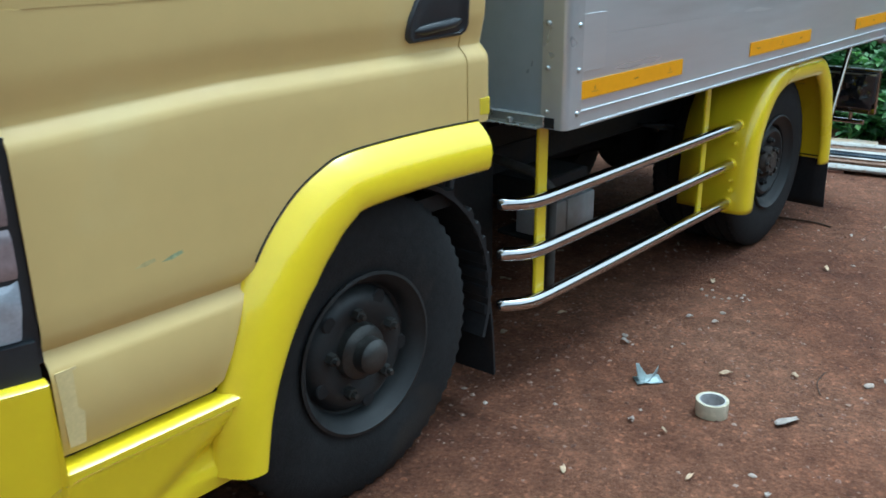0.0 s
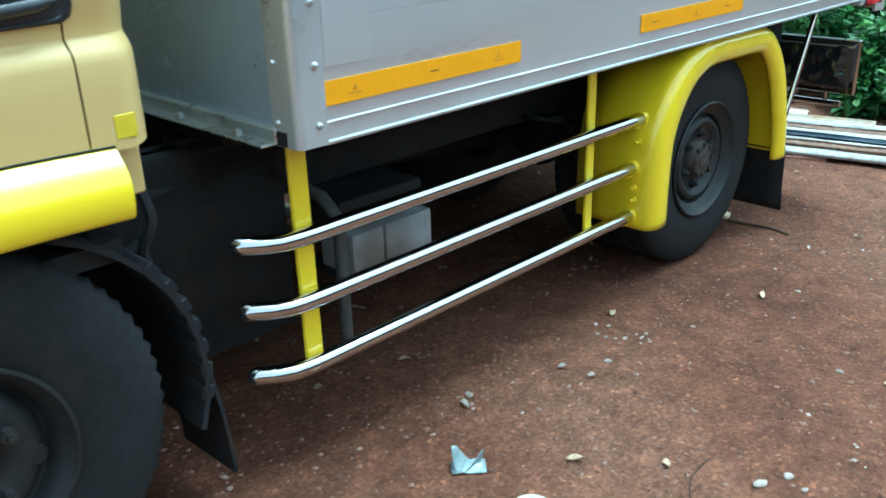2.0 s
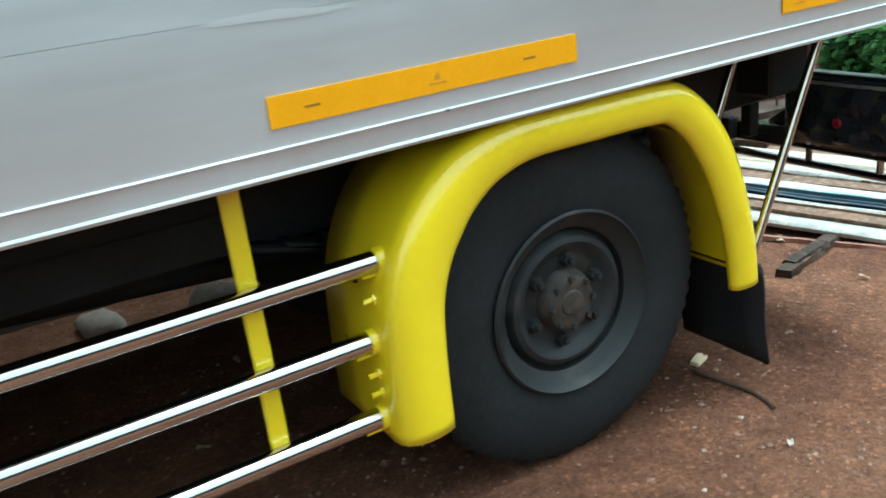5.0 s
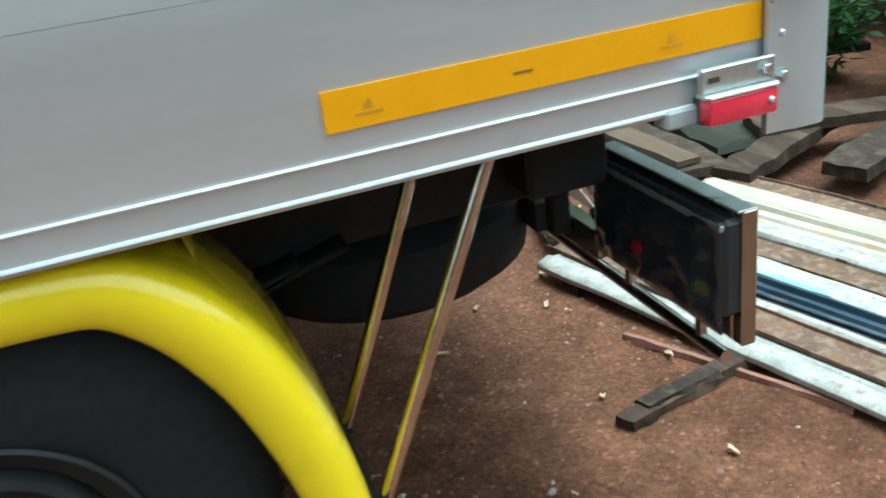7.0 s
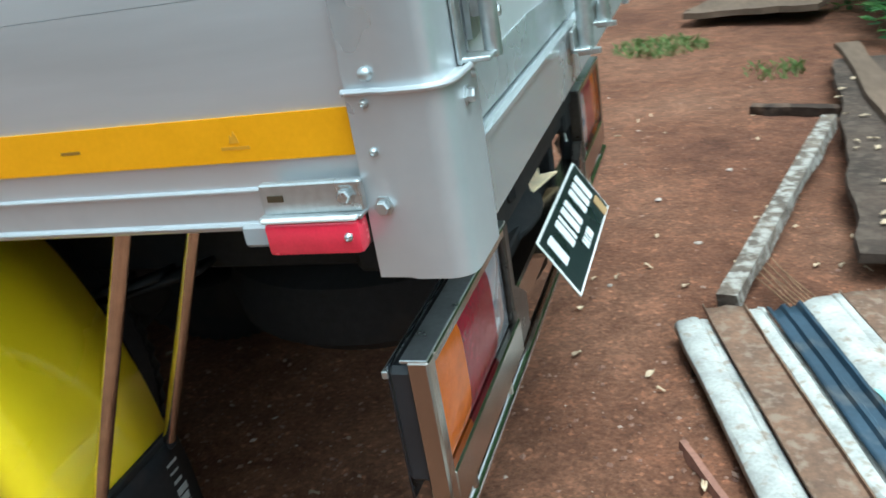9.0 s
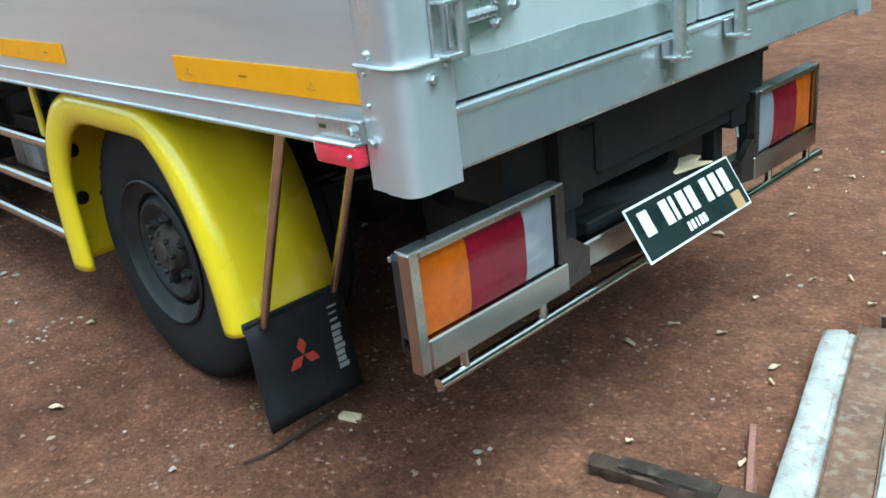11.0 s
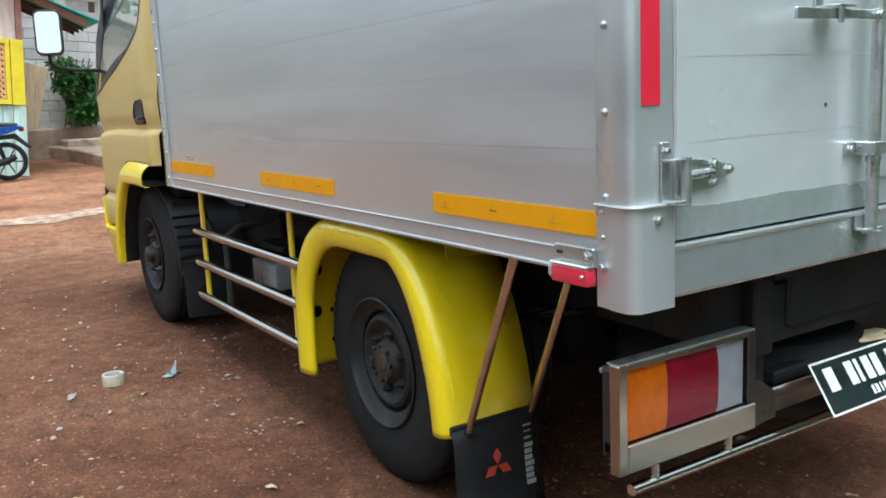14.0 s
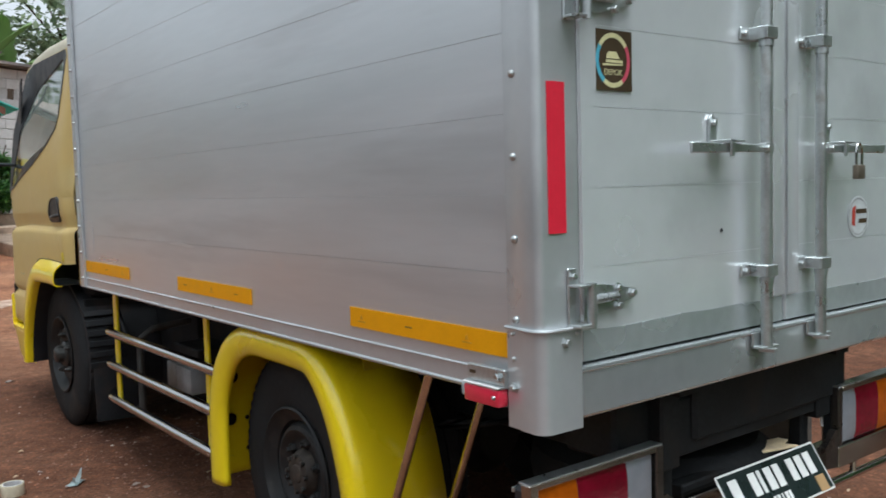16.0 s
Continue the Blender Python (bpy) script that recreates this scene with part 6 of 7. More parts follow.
plank("plank", (5.55, 2.9), (6.5, 2.5), 0.30, 0.03, "wood_dark", "broad dark board on the scrap heap", 0.05, 0.05)
plank("plank", (5.55, 4.1), (6.6, 3.2), 0.2, 0.06, "wood_grey", "grey timber at the edge of the bushes", 0.03, 0.05)
plank("plank", (4.05, 5.85), (4.90, 5.55), 0.55, 0.04, "wood_smooth", "broad grey board at the edge of the bushes", 0.0, 0.02)
plank("plank", (4.35, 3.35), (4.75, 3.25), 0.07, 0.04, "wood_dark", "short dark stick of timber")
for k in range(7):
    b = bmesh.new()
    a0 = (4.30 + 0.012 * k, 1.62 + 0.03 * (k % 3), -0.03 + 0.004 * k)
    tube(b, smooth_line([a0, (4.36 + 0.014 * k, 1.46, -0.012), (4.41 + 0.016 * k, 1.30, 0.004)], 4), 0.0022, 5)
    tagged(part("wire", b, "rust", None), "thin bent rusty wire by the strips", "wire", "bundle of wires")


# ---- greenery ----
def leaves(centre, radius, height, n, size, mat, seed, name="foliage", parent=None, base_z=0.0, droop=0.5):
    r = random.Random(seed)
    vs, fs = [], []
    lumps = [(r.uniform(-0.7, 0.7) * radius, r.uniform(-0.7, 0.7) * radius, r.uniform(0.12, 0.9) * height, r.uniform(0.25, 0.5) * radius) for _ in range(11)]
    for _ in range(n):
        lx, ly, lz, lr = r.choice(lumps)
        d = Vector((r.gauss(0, 1), r.gauss(0, 1), r.gauss(0, 0.8))).normalized() * lr * r.random() ** 0.35
        p = Vector((centre[0] + lx, centre[1] + ly, base_z + max(lz + d.z, 0.03 * height))) + Vector((d.x, d.y, 0))
        s = size * r.uniform(0.5, 1.35)
        out = Vector((d.x, d.y, 0.3 * lr - droop * s * 3 * r.random()))
        ax = (out.normalized() + Vector((r.gauss(0, 0.5), r.gauss(0, 0.5), r.gauss(0, 0.4)))).normalized()
        sd = ax.cross(Vector((r.gauss(0, 0.4), r.gauss(0, 0.4), 1))).normalized()
        up = sd.cross(ax)
        i = len(vs)
        vs += [p, p + ax * s * 0.5 + sd * s * 0.26 + up * s * 0.06, p + ax * s, p + ax * s * 0.5 - sd * s * 0.26 + up * s * 0.06]
        fs += [(i, i + 1, i + 2), (i, i + 2, i + 3)]
    me = bpy.data.meshes.new(name)
    me.from_pydata([tuple(v) for v in vs], [], fs)
    me.materials.append(M[mat])
    ob = new(name, me)
    if parent is not None:
        ob.parent = parent
        ob.matrix_parent_inverse = world_of(parent).inverted()
    return ob


def bush(x, y, radius, height, n, size, seed, mat="leaf"):
    z = ground_z(x)
    t = thing("bush", (x, y, z), "dense dark green bush at the edge of the yard", "bush", "bushes round the yard")
    r = random.Random(seed)
    for _ in range(5):
        b = bmesh.new()
        tx, ty = x + r.uniform(-0.5, 0.5) * radius, y + r.uniform(-0.5, 0.5) * radius
        tube(b, smooth_line([(x + r.uniform(-0.1, 0.1), y + r.uniform(-0.1, 0.1), z - 0.02), ((x + tx) / 2, (y + ty) / 2, z + height * 0.4), (tx, ty, z + height * 0.8)], 4), [0.02 - 0.0015 * i for i in range(9)], 6)
        part("stem", b, "wood_dark", t)
    leaves((x, y), radius, height, n, size, mat, seed, "foliage", t, z)


for k, (x, y, rad, h) in enumerate(((5.7, 6.0, 0.8, 1.1), (5.70, 4.95, 0.65, 1.0), (6.25, 4.2, 0.65, 0.9), (6.4, 4.7, 0.9, 1.5), (7.2, 4.0, 0.9, 1.4), (7.7, 3.1, 0.9, 1.25), (8.0, 2.1, 0.9, 1.15), (8.2, 1.1, 0.9, 1.1), (8.3, 0.0, 0.9, 1.0), (8.3, -1.0, 0.8, 0.9), (6.9, 0.9, 0.6, 0.9), (7.1, 0.0, 0.6, 0.8), (6.55, 2.05, 0.6, 1.0), (6.1, 3.0, 0.6, 0.95), (6.0, 0.62, 0.45, 0.55), (5.6, 0.45, 0.36, 0.34), (5.85, 3.8, 0.55, 0.9), (6.45, 1.3, 0.5, 0.75), (6.5, 0.2, 0.5, 0.8), (6.9, 5.9, 1.5, 3.4), (8.8, 4.3, 1.5, 2.4), (9.4, 1.9, 1.3, 1.5), (9.6, -0.4, 1.2, 1.3), (5.9, 7.6, 1.4, 3.0), (2.6, 8.6, 1.0, 1.4))):
    bush(x, y, rad, h, 3400 if h < 2 else 2600, 0.085 if h < 2 else 0.14, 100 + k)


def tuft(x, y, n, r_, h, label, seed):
    r = random.Random(seed)
    vs, fs = [], []
    for _ in range(n):
        a, d = r.uniform(0, 6.28), r_ * math.sqrt(r.random())
        px, py = x + d * math.cos(a), y + d * math.sin(a)
        z, hh, la = ground_z(px) + 0.0, h * r.uniform(0.5, 1.2), r.uniform(0, 6.28)
        lx, ly, w = math.cos(la), math.sin(la), 0.004
        i = len(vs)
        vs += [(px - ly * w, py + lx * w, z), (px + ly * w, py - lx * w, z), (px + lx * hh * 0.3 + ly * w * 0.7, py + ly * hh * 0.3 - lx * w * 0.7, z + hh * 0.7), (px + lx * hh * 0.8, py + ly * hh * 0.8, z + hh)]
        fs += [(i, i + 1, i + 2), (i, i + 2, i + 3)]
    me = bpy.data.meshes.new("grass")
    me.from_pydata(vs, [], fs)
    me.materials.append(M["grass"])
    tagged(new("grass", me), label, "grass", kind="stuff")


tuft(3.86, 4.95, 420, 0.30, 0.045, "low green grass patch on the red earth", 5)
tuft(4.5, 4.1, 70, 0.16, 0.05, "thin grass beside the boards", 6)
tuft(-9.2, -0.1, 320, 0.3, 0.13, "tuft of grass by the parked motorbike", 7)


# ---- across the yard: timber shed, block house, trees ----
M["aqua_board"] = material("faded_aqua_paint", (0.60, 0.78, 0.72), 0.7, 0, 0.12, 4.0, rand=0.12, stretch=(4, 4, 0.5), dirt=(0.40, 0.44, 0.38), dirt_amount=0.25)
M["shed_board"] = material("pinkish_grey_board", (0.74, 0.62, 0.56), 0.8, 0, 0.15, 4.0, rand=0.12, stretch=(4, 4, 0.4), bump=0.2, bump_scale=30)
M["yellow_wood"] = material("yellow_painted_wood", (0.86, 0.70, 0.03), 0.55, 0, 0.08, 6.0)
M["lattice"] = material("orange_lattice_wood", (0.80, 0.46, 0.21), 0.7, 0, 0.12, 9.0, rand=0.1)
M["beam"] = material("red_brown_beam", (0.33, 0.17, 0.14), 0.75, 0, 0.2, 6.0)
M["tin"] = material("old_roof_tin", (0.20, 0.17, 0.16), 0.7, 0.3, 0.25, 3.0, dirt=(0.34, 0.30, 0.27), dirt_amount=0.25)
M["turquoise"] = material("turquoise_roof_sheet", (0.03, 0.36, 0.31), 0.5, 0, 0.15, 5.0)
M["block"] = material("concrete_block", (0.56, 0.55, 0.545), 0.9, 0, 0.12, 3.0, rand=0.12, bump=0.3, bump_scale=40)
M["mortar"] = material("mortar", (0.48, 0.47, 0.465), 0.95, 0, 0.1, 8.0)
M["concrete"] = material("worn_concrete", (0.40, 0.30, 0.225), 0.9, 0, 0.2, 2.0, bump=0.3, bump_scale=25, dirt=(0.22, 0.16, 0.12), dirt_amount=0.3)
M["bike_blue"] = material("blue_motorbike_plastic", (0.012, 0.075, 0.36), 0.25, 0, 0.05, 8.0, coat=0.7)
M["inside_dark"] = material("dark_interior_wall", (0.10, 0.075, 0.055), 0.9, 0, 0.2, 3.0)

LEAN = -4.0     # the truck stands on a cross fall, so upright things beyond lean by this in its axes
SH = pose(-10, 0.775, 0.27, LEAN, 0, 0)
shed = new("shed")
shed.matrix_basis = SH
tagged(shed, "timber shed, aqua and grey boards, yellow lattice window", "shed")


def on(parent, m, name, bm, mat, label="", angle=35):
    return part(name, bm, mat, parent, label, angle, at=m)


board_a = mesh_of("board", box(-0.012, 0.012, 0.004, 0.146, 0.0, 1.10, 0.003), M["aqua_board"])
for k in range(26):
    part("board", board_a, None, shed, at=SH @ pose(-0.02, -0.15 * (k + 1), 0))
board_b = mesh_of("board", box(-0.012, 0.012, 0.004, 0.296, 2.10, 3.10, 0.003), M["shed_board"])
for k in range(13):
    part("board", board_b, None, shed, at=SH @ pose(-0.02, -0.06 - 0.3 * (k + 1), -0.02 * (k % 2)))
on(shed, SH, "corner_post", box(-0.08, 0.02, -0.06, 0.03, 0.0, 1.10, 0.006), "aqua_board")
on(shed, SH, "corner_post", box(-0.08, 0.02, -0.06, 0.03, 2.10, 3.12, 0.006), "beam")
on(shed, SH, "yellow_post", box(-0.06, 0.035, -0.155, 0.03, 1.10, 2.10, 0.006), "yellow_wood")
for w in range(3):
    y1 = -0.165 - 1.05 * w
    y0 = y1 - 0.98
    win = on(shed, SH, "lattice_window", box(0.0, 0.05, y0, y1, 1.11, 1.18, 0.005), "yellow_wood", "yellow framed window filled with wooden lattice")
    on(win, SH, "frame_bar", box(0.0, 0.05, y0, y1, 2.03, 2.10, 0.005), "yellow_wood")
    on(win, SH, "frame_bar", box(0.0, 0.05, y0, y0 + 0.07, 1.18, 2.03, 0.005), "yellow_wood")
    on(win, SH, "frame_bar", box(0.0, 0.05, y1 - 0.07, y1, 1.18, 2.03, 0.005), "yellow_wood")
    a0, a1, z0, z1 = y0 + 0.07, y1 - 0.07, 1.18, 2.03
    for d in (1, -1):
        for k in range(-22, 24):
            # a diagonal slat, cut to the opening
            c = k * 0.085
            pts = []
            for s in np.linspace(0, 1, 60):
                y = a0 + (a1 - a0) * s
                z = z0 + (y - a0) * d + c + (0 if d > 0 else (a1 - a0))
                if z0 <= z <= z1:
                    pts.append((y, z))
            if len(pts) > 2:
                p, q = Vector(pts[0]), Vector(pts[-1])
                n2 = Vector((-(q - p).y, (q - p).x)).normalized() * 0.016
                b = bmesh.new()
                prism(b, [tuple(p - n2), tuple(q - n2), tuple(q + n2), tuple(p + n2)], "x", 0.012 if d > 0 else 0.022, 0.021 if d > 0 else 0.031)
                on(win, SH, "slat", b, "lattice")
on(shed, SH, "inner_wall", box(-2.6, -2.5, -3.9, 0.0, 0, 3.1), "inside_dark")
on(shed, SH, "side_wall", box(-2.5, -0.08, -0.04, -0.01, 0, 3.1), "shed_board")
on(shed, SH, "shed_floor", box(-2.5, -0.03, -3.9, -0.05, -0.02, 0.02), "inside_dark")
on(shed, SH, "side_wall", box(-2.5, -0.03, -3.93, -3.90, 0, 3.1), "shed_board")
b = bmesh.new()
for x0, x1, dz in ((-2.8, 0.40, 0.0),):
    prism(b, [(-4.2, 2.62), (0.48, 3.25), (0.48, 3.28), (-4.2, 2.65)], "x", x0, x1)
on(shed, SH, "roof_sheet", b, "tin", "old grey tin roof sheet")
b = bmesh.new()
prism(b, [(-0.3, 3.20), (0.92, 3.32), (0.92, 3.345), (-0.3, 3.225)], "x", -2.9, 0.05)
on(shed, SH, "roof_sheet", b, "tin")
b = bmesh.new()
prism(b, [(-4.2, 2.54), (0.46, 3.16), (0.46, 3.245), (-4.2, 2.615)], "x", 0.33, 0.37)
on(shed, SH, "fascia", b, "wood_grey")
b = bmesh.new()
prism(b, [(0.0, 2.84), (1.05, 2.40), (1.05, 2.50), (0.0, 2.95)], "x", -0.35, -0.28)
on(shed, SH, "awning_beam", b, "beam", "red-brown awning beam")
b = bmesh.new()
rows = []
for i in range(33):
    x = -1.7 + 1.55 * i / 32
    rows.append([(x, 0.10, 2.90 + 0.02 * math.sin(i * 1.9)), (x, 1.22, 2.49 + 0.02 * math.sin(i * 1.9))])
grid(b, rows)
solidify(on(shed, SH, "awning_sheet", b, "turquoise", "turquoise corrugated awning sheet"), 0.006, 0)
for k in range(3):
    b = bmesh.new()
    prism(b, [(0.0, 2.80), (1.05, 2.37), (1.05, 2.43), (0.0, 2.87)], "x", -0.7 - 0.4 * k, -0.64 - 0.4 * k)
    on(shed, SH, "rafter", b, "wood_dark")

# terrace edge and plinth
terrace = bmesh.new()
prism(terrace, [(-15.5, 1.1), (-14.4, 1.43), (-13.2, 1.80), (-11.7, 1.95), (-10.4, 2.0), (-8.8, 2.2), (-8.7, 2.4), (-8.7, 7.0), (-15.5, 7.0)], "z", 0.1, 0.48, 0.02)
for v in terrace.verts:
    if v.co.z > 0.3:
        v.co.z += 0.035 * (-10.2 - v.co.x)
tagged(part("terrace", terrace, "concrete", None), "worn low concrete terrace edge beside the yard", "terrace", kind="structure")
plinth = bmesh.new()
bx(plinth, -16, -13.6, 1.0, 6.5, 0.3, 0.945, 0.03)
bx(plinth, -13.7, -12.9, 1.9, 6.5, 0.3, 0.72, 0.03)
tagged(part("plinth", plinth, "concrete", None), "low concrete plinth under the block wall", "plinth", kind="structure")

# concrete block house
BH = pose(-14.0, 1.2, 0.93, LEAN, 0, 0)
house = new("block_house")
house.matrix_basis = BH
tagged(house, "unplastered grey concrete block house with a tin roof", "house")
on(house, BH, "wall", box(-0.14, -0.02, -1.5, 4.8, 0, 3.0), "mortar")
blk = mesh_of("block", box(-0.02, 0.0, 0.008, 0.392, 0.008, 0.192, 0.004), M["block"])
for r in range(15):
    for k in range(-4, 12):
        y = k * 0.4 + (0.2 if r % 2 else 0)
        if 1.3 < y + 0.2 < 1.75 and r == 12:
            continue
        part("block", blk, None, house, at=BH @ pose(0, y, r * 0.2))
on(house, BH, "air_slot", box(-0.03, -0.015, 1.43, 1.55, 2.35, 2.75), "inside_dark")
on(house, BH, "pillar", box(0.0, 0.12, 0.78, 0.98, 2.45, 2.98, 0.01), "block")
b = bmesh.new()
prism(b, [(-1.6, 3.12), (4.9, 2.95), (4.9, 3.0), (-1.6, 3.17)], "x", -5.0, 0.35)
on(house, BH, "roof_sheet", b, "tin")
on(house, BH, "wall", box(-4.6, -0.15, -1.5, -1.4, 0, 3.0), "mortar")
on(house, BH, "wall", box(-4.6, -0.15, 4.7, 4.8, 0, 3.0), "mortar")

# boards leaning on the wall
for k, (yb, yt) in enumerate(((1.10, 1.41), (1.25, 1.56), (1.40, 1.71))):
    b = bmesh.new()
    prism(b, [(yb - 0.065, 0.945), (yb + 0.065, 0.945), (yt + 0.075, 2.20 - 0.05 * k), (yt - 0.065, 2.22 - 0.05 * k)], "x", -13.30 + 0.03 * k, -13.27 + 0.03 * k, 0.003)
    tagged(part("leaning_board", b, "wood_pale", None), "pale sawn board leaning against the wall", "board", "boards leaning on the wall")

# creeper on the block wall
vine = thing("creeper", (-13.75, 2.35, 0.93), "green creeper climbing the block wall", "creeper")
for k in range(6):
    b = bmesh.new()
    y = 2.05 + 0.12 * k
    tube(b, smooth_line([(-13.8, y, 0.93), (-13.86, y + 0.1, 1.4), (-13.9, y - 0.05, 1.9), (-13.93, y + 0.05, 2.3)], 4), 0.012, 5)
    part("stem", b, "wood_dark", vine)
leaves((-13.7, 2.32), 0.45, 1.5, 2600, 0.12, "leaf", 40, "foliage", vine, 0.95)
leaves((-13.72, 2.40), 0.36, 1.3, 2600, 0.12, "leaf", 43, "foliage", vine, 0.93)


# ---- parked motorbike: seen from its side, tail towards the wall's corner ----
bike = thing("motorbike", (-9.35, 0.0, 0.27), "blue and black underbone motorbike parked at the shed", "motorbike")
BM = pose(-9.35, 0.50, 0.265, LEAN, 0, 90)      # local x runs forward along -y
BM = Matrix.Translation((-9.35, 0.43, 0.265)) @ Matrix.Rotation(radians(LEAN), 4, "X") @ Matrix.Rotation(radians(-90), 4, "Z")


def bike_part(name, b, mat, parent=None, label=""):
    return part(name, b, mat, parent or bike, label, at=BM)


for wx in (0.0, 1.24):
    b = bmesh.new()
    lathe(b, [(0.215, -0.03), (0.25, -0.04), (0.275, -0.03), (0.285, 0), (0.275, 0.03), (0.25, 0.04), (0.215, 0.03)], 32, (wx, 0, 0.285), "y", True)
    wh = bike_part("bike_wheel", b, "rubber")
    b = bmesh.new()
    lathe(b, [(0.205, -0.022), (0.218, -0.028), (0.218, 0.028), (0.205, 0.022)], 32, (wx, 0, 0.285), "y", True)
    bike_part("rim", b, "zinc", wh)
    for k in range(6):
        a = k * math.pi / 3
        b = bmesh.new()
        tube(b, [(wx, 0, 0.285), (wx + 0.21 * math.cos(a), 0, 0.285 + 0.21 * math.sin(a))], 0.011, 6)
        bike_part("spoke", b, "blackplast", wh)
    b = bmesh.new()
    lathe(b, [(0.0, -0.06), (0.05, -0.055), (0.06, 0), (0.05, 0.055), (0.0, 0.06)], 16, (wx, 0, 0.285))
    bike_part("hub", b, "blackplast", wh)
b = bmesh.new()
bx(b, 0.40, 0.80, -0.12, 0.12, 0.20, 0.46, 0.04, 2)
bx(b, 0.66, 0.92, -0.08, 0.08, 0.30, 0.42, 0.03, 2)
bike_part("engine", b, "blackplast")
for y in (-0.09, 0.09):
    b = bmesh.new()
    tube(b, [(0.0, y, 0.285), (0.48, y, 0.36)], 0.02, 8)
    bike_part("swing_arm", b, "blackplast")
    b = bmesh.new()
    tube(b, [(0.03, y, 0.30), (0.16, y, 0.66)], 0.022, 8)
    bike_part("shock_absorber", b, "black")
    b = bmesh.new()
    tube(b, [(1.24, y, 0.285), (1.06, y * 0.8, 0.88)], 0.018, 8)
    bike_part("fork_leg", b, "zinc")
b = bmesh.new()
tube(b, smooth_line([(0.70, 0.12, 0.22), (0.4, 0.14, 0.20), (0.1, 0.15, 0.26), (-0.10, 0.15, 0.36)], 4), [0.02] * 5 + [0.045] * 8, 10)
bike_part("exhaust", b, "black")
for side in (-1, 1):
    b = bmesh.new()
    prism(b, [(-0.20, 0.78), (-0.02, 0.70), (0.40, 0.56), (0.62, 0.46), (0.70, 0.56), (0.30, 0.72), (0.05, 0.80), (-0.20, 0.82)], "y", side * 0.07, side * 0.12, 0.01)
    bike_part("side_panel", b, "bike_blue", None, "glossy blue side panel")
    b = bmesh.new()
    prism(b, [(0.85, 0.30), (1.02, 0.40), (1.12, 0.86), (1.0, 0.92), (0.86, 0.60)], "y", side * 0.14, side * 0.17, 0.01)
    bike_part("leg_shield", b, "bike_blue")
b = bmesh.new()
bx(b, -0.16, 0.60, -0.12, 0.12, 0.775, 0.855, 0.035, 3)
bike_part("seat", b, "blackplast", None, "black bike seat")
b = bmesh.new()
prism(b, [(-0.34, 0.50), (-0.30, 0.48), (-0.10, 0.62), (0.1, 0.60), (0.1, 0.66), (-0.12, 0.70)], "y", -0.06, 0.06, 0.008)
bike_part("rear_mudguard", b, "blackplast")
b = bmesh.new()
bx(b, -0.24, -0.17, -0.06, 0.06, 0.73, 0.80, 0.015, 2)
bike_part("tail_lamp", b, "lens_red")
b = bmesh.new()
tube(b, smooth_line([(0.98, -0.33, 1.0), (1.02, -0.2, 0.99), (1.06, 0, 0.93), (1.02, 0.2, 0.99), (0.98, 0.33, 1.0)], 4), 0.013, 8)
bike_part("handlebar", b, "black")
b = bmesh.new()
bx(b, 1.0, 1.16, -0.12, 0.12, 0.86, 1.02, 0.05, 3)
bike_part("headlamp_cowl", b, "bike_blue")
b = bmesh.new()
bx(b, 0.60, 1.0, -0.06, 0.06, 0.52, 0.62, 0.03, 2)
bike_part("frame_tube", b, "blackplast")
b = bmesh.new()
tube(b, [(0.45, -0.15, 0.2), (0.42, -0.26, 0.01)], 0.010, 6)
bike_part("side_stand", b, "black")


# ---- trees beyond ----
def tree(x, y, h, crown_r, n, size, seed, mat="leaf_far", label="leafy tree behind the houses"):
    z = ground_z(x)
    t = thing("tree", (x, y, z), label, "tree", "trees behind the houses")
    r = random.Random(seed)
    b = bmesh.new()
    tube(b, smooth_line([(x, y, z - 0.1), (x + 0.1, y, z + h * 0.3), (x - 0.1, y + 0.15, z + h * 0.6), (x, y, z + h * 0.85)], 4), [0.20 - 0.012 * i for i in range(13)], 10)
    part("trunk", b, "wood_grey", t)
    for k in range(7):
        a, zz = r.uniform(0, 6.28), z + h * r.uniform(0.35, 0.7)
        b = bmesh.new()
        tube(b, smooth_line([(x, y, zz), (x + 0.5 * crown_r * math.cos(a), y + 0.5 * crown_r * math.sin(a), zz + h * 0.12), (x + 0.9 * crown_r * math.cos(a), y + 0.9 * crown_r * math.sin(a), zz + h * 0.2)], 4), [0.07 - 0.006 * i for i in range(9)], 6)
        part("limb", b, "wood_grey", t)
    leaves((x, y), crown_r, h * 0.62, n, size, mat, seed, "crown", t, z + h * 0.38)


tree(-21, 1.2, 6.6, 1.9, 3200, 0.30, 61)
tree(-23, 3.2, 5.8, 1.8, 2400, 0.30, 62)
tree(-25, 7.2, 9.0, 2.4, 2600, 0.34, 63)
tree(-24, -3.0, 8.0, 3.0, 2600, 0.36, 64)
tree(-19, 6.5, 5.6, 1.6, 2000, 0.26, 65)
tree(-22, 11.0, 8.0, 3.0, 2400, 0.36, 66)


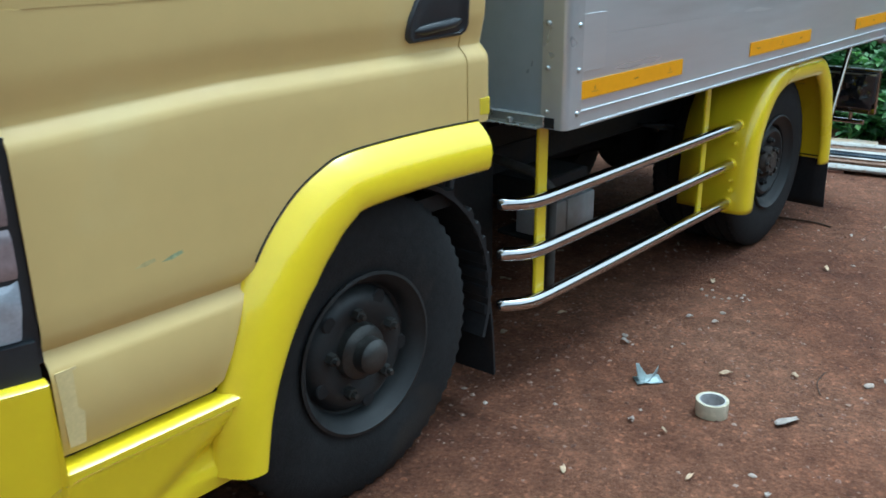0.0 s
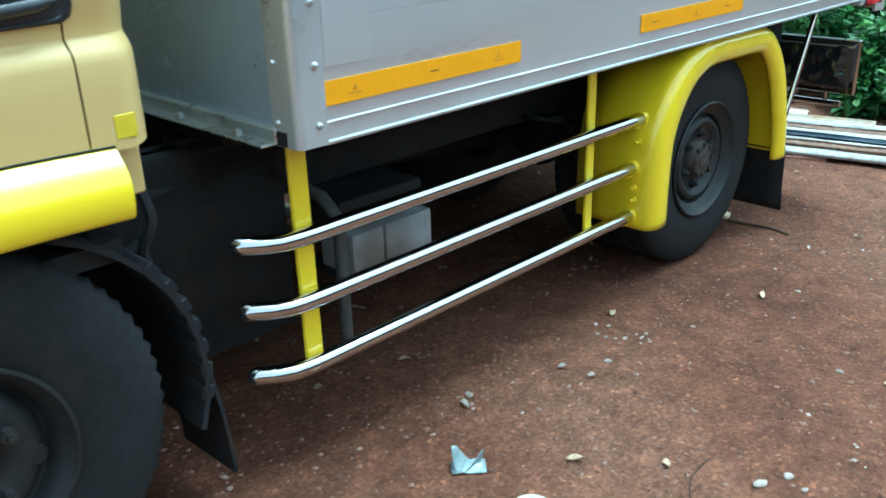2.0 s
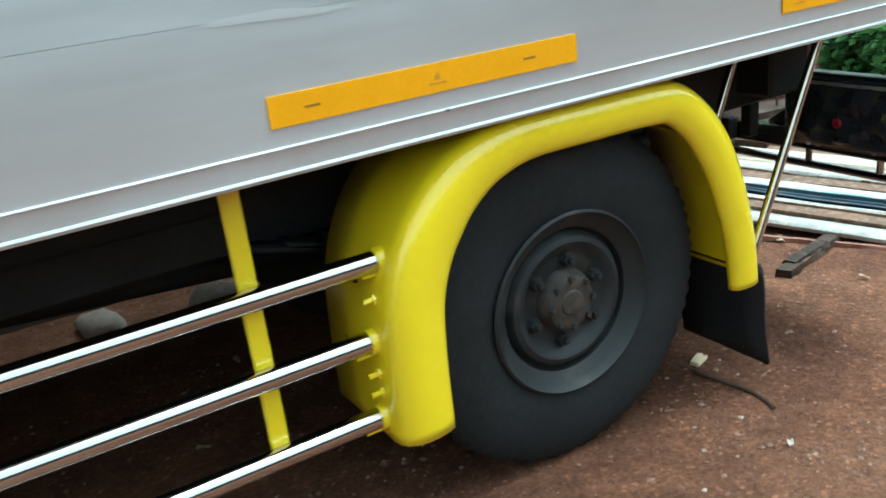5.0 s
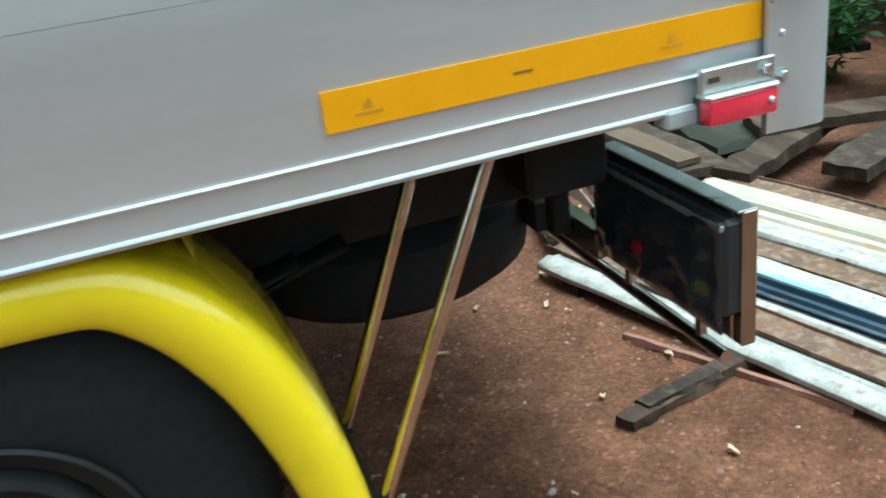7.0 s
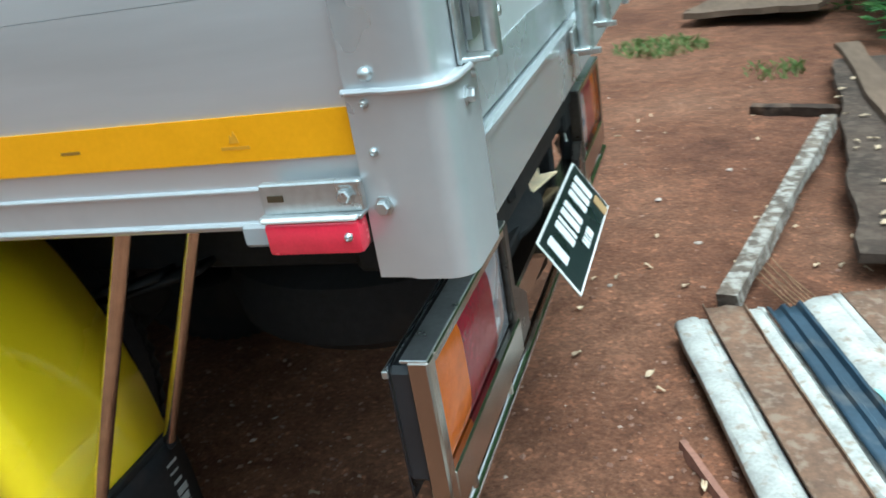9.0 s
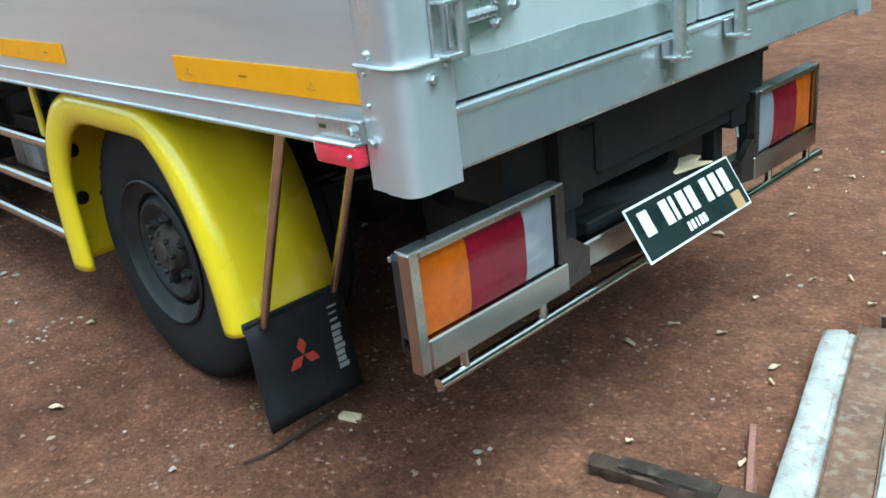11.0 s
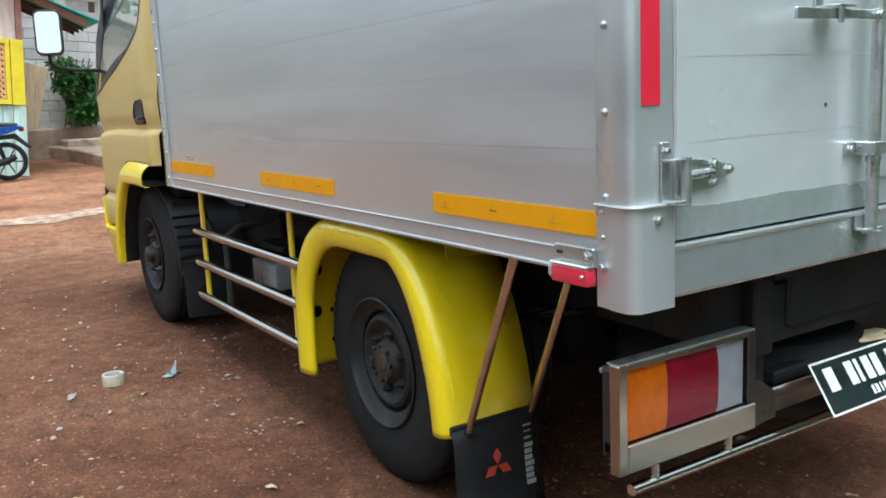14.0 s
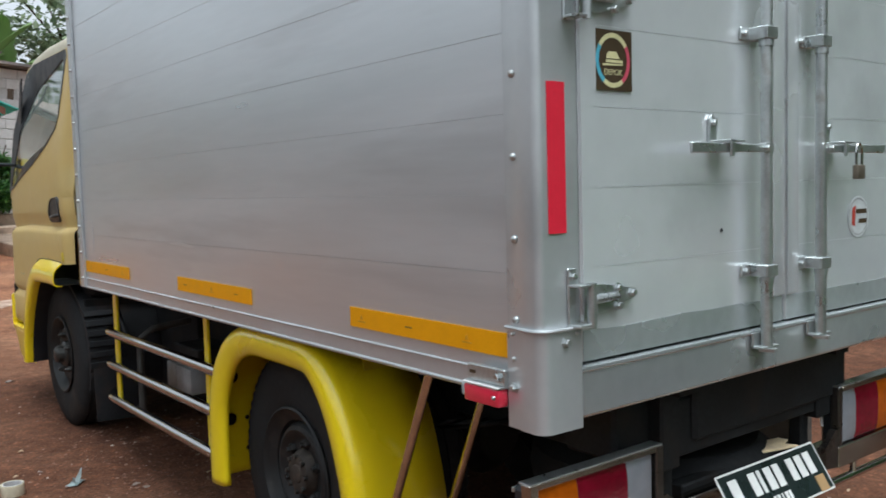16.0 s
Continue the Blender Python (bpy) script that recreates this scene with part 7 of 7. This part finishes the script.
def banana(x, y, h, seed):
    z = ground_z(x)
    t = thing("banana_plant", (x, y, z), "banana plant with broad torn leaves", "banana plant", "banana plants behind the shed")
    r = random.Random(seed)
    b = bmesh.new()
    tube(b, [(x, y, z), (x, y, z + h * 0.35), (x + 0.05, y, z + h * 0.7)], [0.14, 0.12, 0.08], 10)
    part("stalk", b, "leaf_far", t)
    for k in range(8):
        a = k * 0.785 + r.uniform(-0.3, 0.3)
        ln, up = r.uniform(1.5, 2.1), r.uniform(0.5, 1.5)
        b = bmesh.new()
        rows = []
        for i in range(12):
            f = i / 11
            d = f * ln * 0.75
            zz = z + h * 0.7 + up * f * 1.5 - (1.7 - up * 0.5) * f * f * 0.8
            w = 0.24 * math.sin(math.pi * min(f * 0.93 + 0.06, 1)) ** 0.6 * (1 - 0.25 * (i % 3 == 2))
            rows.append([(x + d * math.cos(a) - s * w * math.sin(a), y + d * math.sin(a) + s * w * math.cos(a), zz - abs(s) * 0.07) for s in (-1, -0.5, 0, 0.5, 1)])
        grid(b, rows)
        solidify(part("broad_leaf", b, "banana", t), 0.006, 0)


banana(-18.5, 2.9, 5.2, 71)
banana(-19.5, 4.0, 5.6, 72)
banana(-18.0, 1.6, 4.6, 73)

# added tree belt that closes the place all round and cuts low skylight
r = random.Random(90)
vs, fs = [], []
for _ in range(42000):
    a = r.uniform(0, 2 * math.pi)
    d = r.uniform(34, 42)
    # tallest on +y, to keep skylight from the ground under the truck
    h = (5.0 if abs(a - math.pi) < 0.5 else 18.0 if math.sin(a) > 0.2 else 8.0) + 2.5 * noise.noise((math.cos(a) * 4, math.sin(a) * 4, 1)) + 1.2 * noise.noise((math.cos(a) * 15, math.sin(a) * 15, 5))
    p = Vector((d * math.cos(a), d * math.sin(a), h * r.random() ** 0.8))
    s = r.uniform(0.5, 1.1)
    u = Vector((r.gauss(0, 1), r.gauss(0, 1), r.gauss(0, 1))).normalized() * s
    v = u.cross(Vector((r.gauss(0, 1), r.gauss(0, 1), r.gauss(0, 1)))).normalized() * s * 0.6
    i = len(vs)
    vs += [tuple(p - u), tuple(p + v), tuple(p + u), tuple(p - v)]
    fs += [(i, i + 1, i + 2), (i, i + 2, i + 3)]
me = bpy.data.meshes.new("far_woods")
me.from_pydata(vs, [], fs)
me.materials.append(M["leaf_far"])
tagged(new("far_woods", me), "added belt of green trees round the yard against low skylight", "woods", kind="stuff")
